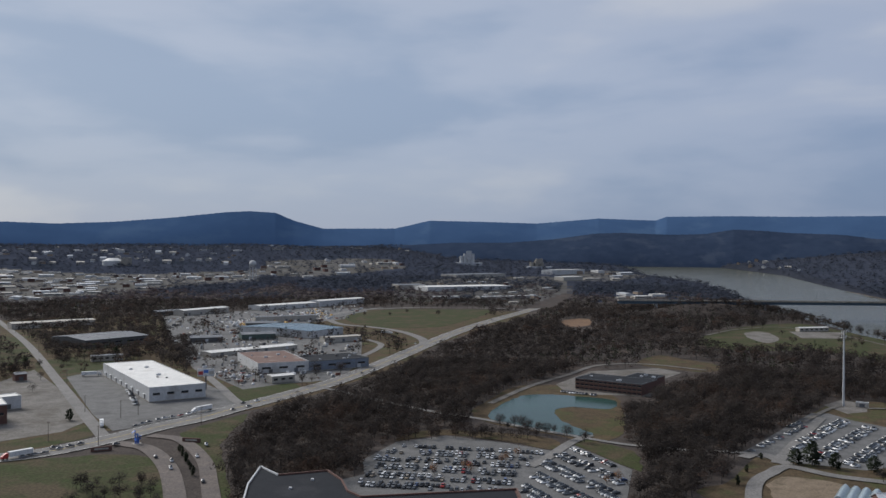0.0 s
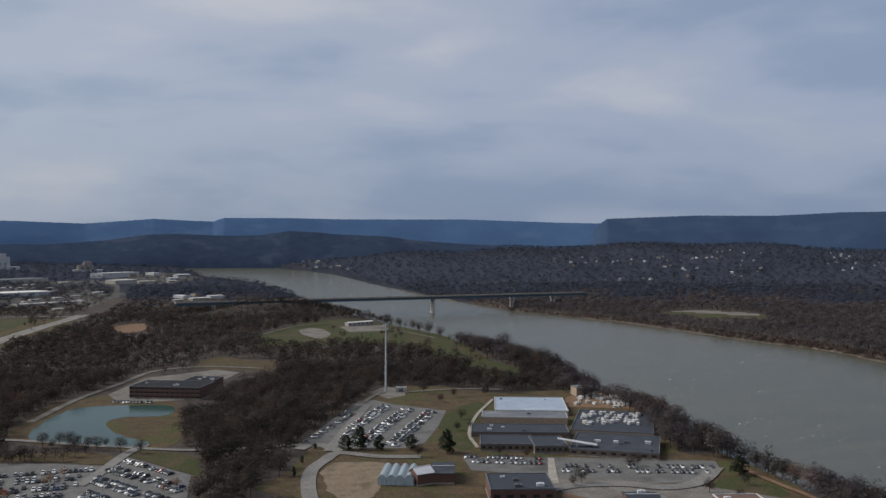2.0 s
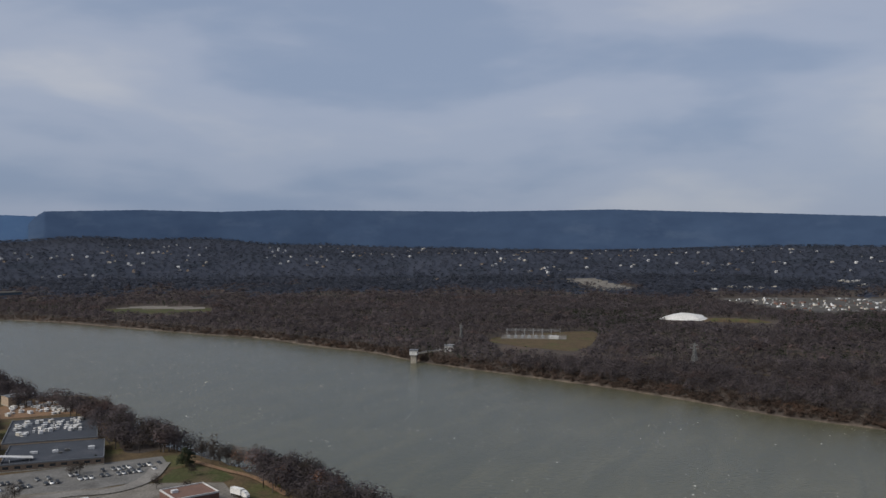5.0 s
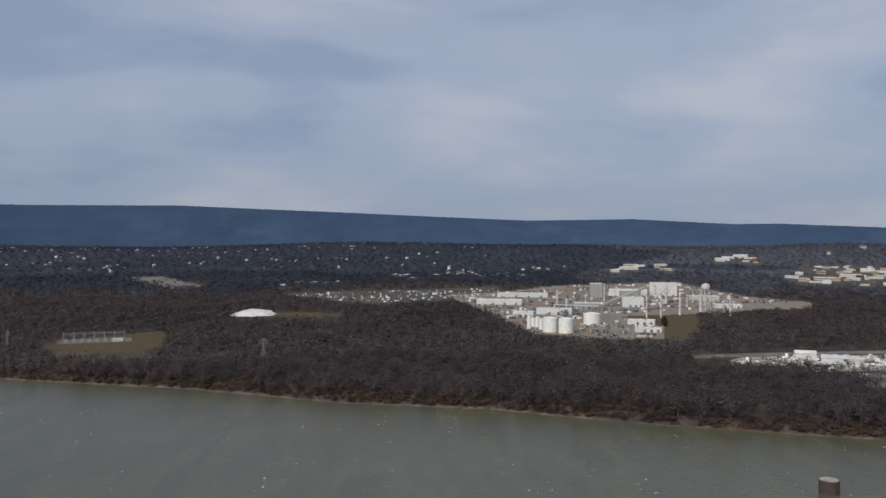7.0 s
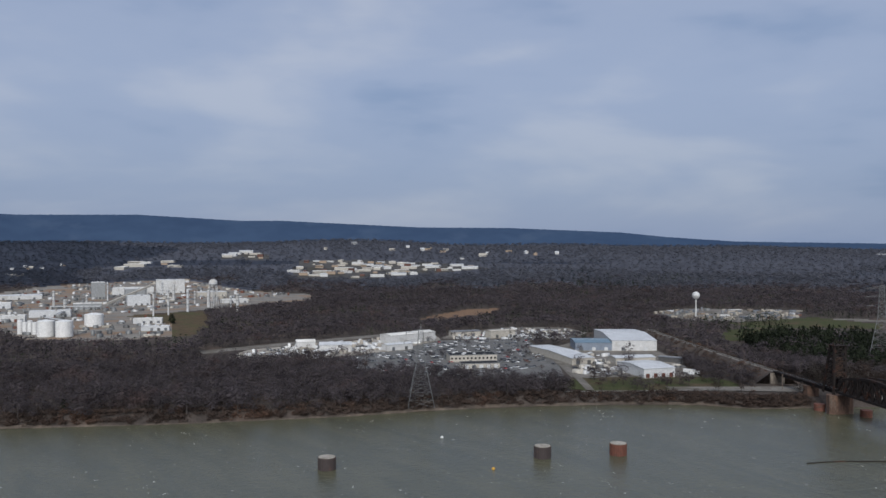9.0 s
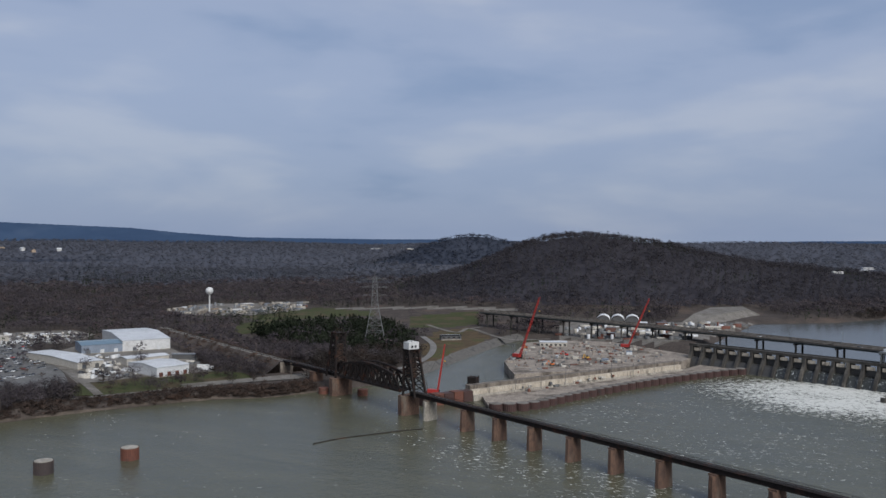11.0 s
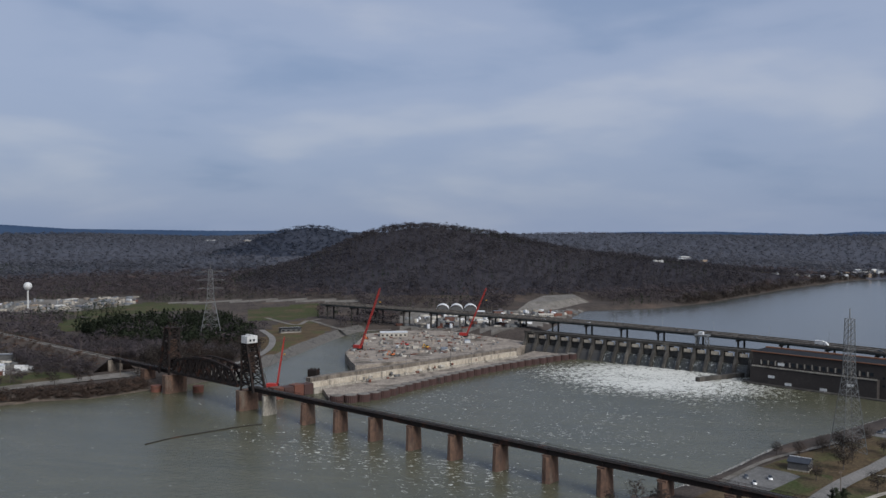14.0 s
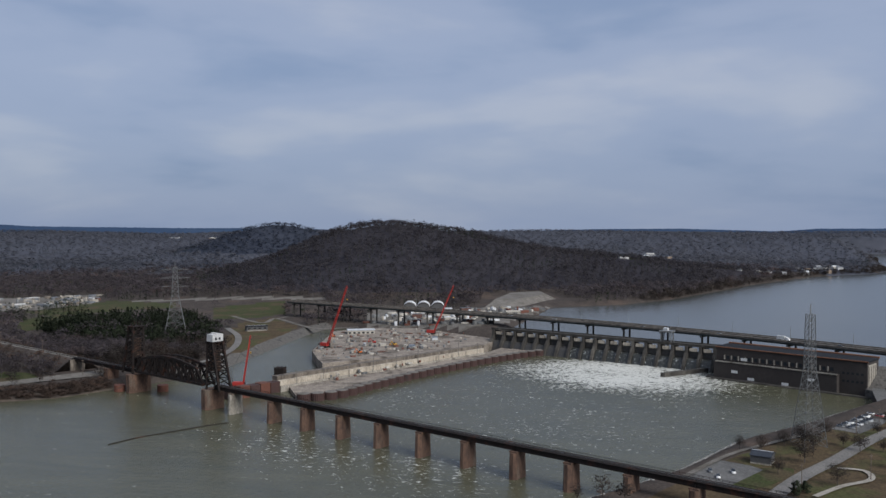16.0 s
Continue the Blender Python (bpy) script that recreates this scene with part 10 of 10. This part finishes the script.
EVERS = [evergreen_kind(h, w, "dense dark green evergreen tree on a lawn") for h, w in ((9, 0.36), (11, 0.34), (8, 0.45))]
SHRUBS = [evergreen_kind(h, w, "clipped dark green evergreen shrub") for h, w in ((4.5, 0.28), (5.5, 0.24))]


def set_trees(kinds, spots, seed, scale=(0.85, 1.2)):
    rnd = random.Random(seed)
    for x, y in spots:
        s = rnd.uniform(*scale)
        copy_thing(rnd.choice(kinds), pose(x, y, min(gz1(x, y), 40) - 0.1, 0, 0, rnd.uniform(0, 360)) @ Matrix.Diagonal((s, s, s, 1)))


set_trees(EVERS, [(-263, 610), (-363, 961), (-348, 972), (-418, 837), (-423, 876)], 1, (0.9, 1.3))
set_trees(SHRUBS, [(-158, 520), (-153, 509), (-148, 500), (-143, 488), (-139, 478), (-134, 466), (-155, 516), (-146, 494)], 2, (0.7, 1.1))
set_trees(EVERS, [(205, 499), (213, 496), (223, 488), (241, 481), (256, 462)], 3, (1.1, 1.35))
set_trees(SHRUBS, [(189, 511), (170, 481), (156, 455), (357, 392)], 4, (0.85, 1.2))
set_trees(EVERS, [(373, 340)], 5, (1.35, 1.4))
set_trees(OAKS, [(236, 461), (294, 516), (278, 365), (285, 367), (336, 381), (329, 379), (292, 429), (333, 303), (281, 442), (316, 548), (306, 518), (359, 636), (387, 631), (345, 664), (337, 619), (332, 322), (359, 323)], 6, (0.5, 0.8))
set_trees(OAKS, [(390, 344), (388, 335), (385, 326), (385, 320), (382, 292), (377, 282), (375, 270), (369, 259), (365, 250), (362, 240)], 7, (0.9, 1.25))
set_trees(REDS, [(388, 315), (382, 301), (380, 294), (356, 229), (361, 265), (356, 239)], 8, (0.95, 1.25))
set_trees(OAKS, [(586, 1258), (609, 1260), (600, 1191), (591, 1153), (586, 1113), (583, 1073), (567, 991), (555, 950), (554, 918), (537, 872), (566, 881), (507, 766), (512, 750), (512, 725), (511, 704), (502, 669), (461, 1342), (482, 1344), (410, 1280), (504, 1359), (533, 818), (522, 776)], 9, (1.5, 2.0))
set_trees(REDS, [(506, 846), (510, 828), (522, 830)], 10, (0.5, 0.6))
set_trees(SMALLS, [(13, 480), (35, 496), (38, 503), (87, 454), (94, 459), (45, 511), (16, 475), (-4, 472)], 11, (0.9, 1.3))
set_trees(OAKS, [(-76, -448), (-93, -472), (-102, -496), (-75, -491), (-64, -495), (-127, -501), (-121, -512), (-139, -503), (-136, -469), (-147, -544), (-158, -560), (-100, -433), (-89, -506), (-99, -508), (-116, -531), (-132, -439), (-136, -449)], 12, (0.8, 1.2))
set_trees(EVERS, [(-83, -419), (-78, -413)], 13, (0.7, 0.9))
set_trees(OAKS, [(-378, 858), (-540, 1141), (-547, 1216), (-406, 1186), (-293, 927), (-305, 1028), (-327, 1154), (-349, 1153), (-95, 1555), (-67, 1624), (-140, 1551), (-8, 1562), (79, 1569), (-461, 918), (-409, 877)], 14, (0.6, 0.9))
set_trees(OAKS, [(-34, 670), (-28, 678), (2, 625), (40, 595), (45, 590), (50, 597), (55, 586), (61, 598), (65, 578), (69, 571), (75, 578), (81, 558), (91, 550), (57, 576), (62, 566)], 15, (0.55, 0.85))
set_trees(EVERS, [(1260, -376), (1429, -536)], 16, (1.2, 1.6))
set_trees(OAKS, [(517, -473), (550, -497), (563, -429), (576, -410)], 17, (0.7, 1.0))
for k in OAKS + REDS + SMALLS + EVERS + SHRUBS:
    for o in list(k.children_recursive) + [k]:
        bpy.data.objects.remove(o)


def grove(name, poly, n, seed, kinds, mats, size, label):
    g_rng = np.random.default_rng(seed)
    p = np.array(poly)
    X = g_rng.uniform(p[:, 0].min(), p[:, 0].max(), n * 4); Y = g_rng.uniform(p[:, 1].min(), p[:, 1].max(), n * 4)
    ok = inside(X, Y, poly)
    X, Y = X[ok][:n], Y[ok][:n]
    plant(name, kinds, np.stack([X, Y, ground_z(X, Y)], 1), g_rng.uniform(*size, len(X)), mats, label, spread=1.2)


grove("pine_grove", [(660, -873), (674, -971), (622, -1019), (550, -1032), (452, -912), (395, -800), (400, -770), (480, -765), (560, -790)], 1000, 1, PINE_N, [M["pine"]], (11, 17), "dense dark pine grove by the rail bridge")
grove("rail_wood", [(375, -723), (410, -708), (480, -711), (553, -740), (610, -800), (560, -800), (480, -775), (400, -780)], 230, 16, NEAR, BARE_MID, (8, 13), "grey bare trees in front of the pine grove")
grove("far_pine_belt", [(1602, 110), (1640, 27), (1593, -131), (1446, -157), (1298, -98), (1220, 20), (1306, 106)], 420, 2, PINE_F, [M["pine"]], (11, 17), "belt of green pines below the plant")
grove("dark_pine_belt", [(1471, 470), (1523, 321), (1340, 265), (1178, 324), (1194, 343)], 260, 3, PINE_F, [M["pine"]], (11, 18), "belt of dark pines behind the substation")
grove("bank_pines", [(746, -911), (824, -993), (843, -1192), (768, -1139), (703, -1031)], 120, 4, PINE_F, [M["pine"]], (10, 16), "dark pines beside the field")
grove("far_side_pines", [(1751, -1603), (1681, -1952), (1493, -1867), (1410, -1446), (1556, -1442)], 220, 5, PINE_F, [M["pine"]], (11, 18), "dark pines across the wooded plain")
grove("bank_wood", [(600, 1000), (566, 780), (485, 600), (464, 491), (420, 395), (405, 350), (372, 385), (410, 450), (440, 500), (450, 540), (455, 610), (500, 690), (530, 780), (560, 1000)], 430, 6, NEAR, BARE_MID, (13, 20), "dense bare wood along the near bank")
grove("bank_wood_low", [(392, 303), (390, 264), (363, 223), (330, 150), (300, 160), (340, 240), (365, 290)], 90, 7, NEAR, BARE_MID, (12, 18), "bare trees along the near bank")
grove("hall_trees", [(-532, 1141), (-514, 1202), (-425, 1010), (-353, 1073), (-299, 926), (-328, 925), (-387, 878), (-469, 1019)], 130, 8, NEAR, BARE, (8, 13), "bare trees round the grey-roofed hall")
grove("yard_trees", [(-371, 1152), (-334, 1154), (-250, 885), (-276, 892)], 80, 9, NEAR, BARE, (8, 13), "bare trees between the yards")
grove("park_wood", [(565, 1219), (592, 1070), (493, 793), (449, 765), (472, 938), (466, 1041)], 26, 10, NEAR, BARE, (8, 13), "bare trees across the riverside park")
grove("car_park_trees", [(-36, 588), (-8, 577), (15, 584), (57, 559), (56, 546), (8, 562), (-28, 540)], 45, 11, NEAR, BARE, (7, 11), "bare trees between pond and car park")
grove("corner_trees", [(-189, 443), (-151, 459), (-131, 408), (-171, 390)], 26, 12, NEAR, BARE, (6, 10), "bare shrubs and trees in the corner of the lawn")
grove("road_trees", [(-140, 624), (-90, 750), (-48, 894), (13, 1140), (27, 1108), (-35, 855), (-84, 708), (-123, 586)], 90, 13, NEAR, BARE, (6, 11), "bare trees along the wood edge beside the road")
grove("side_road_trees", [(-598, 1137), (-415, 877), (-336, 740), (-337, 712), (-439, 836)], 60, 14, NEAR, BARE, (6, 11), "bare trees beside the side road")
grove("bank_shrubs", [(612, -213), (587, -301), (566, -391), (522, -472), (543, -491), (615, -425), (674, -380), (743, -357), (784, -295), (714, -210), (654, -172)], 420, 15, NEAR, BARE_MID, (6, 12), "pale bare shrubs and trees along the far bank")
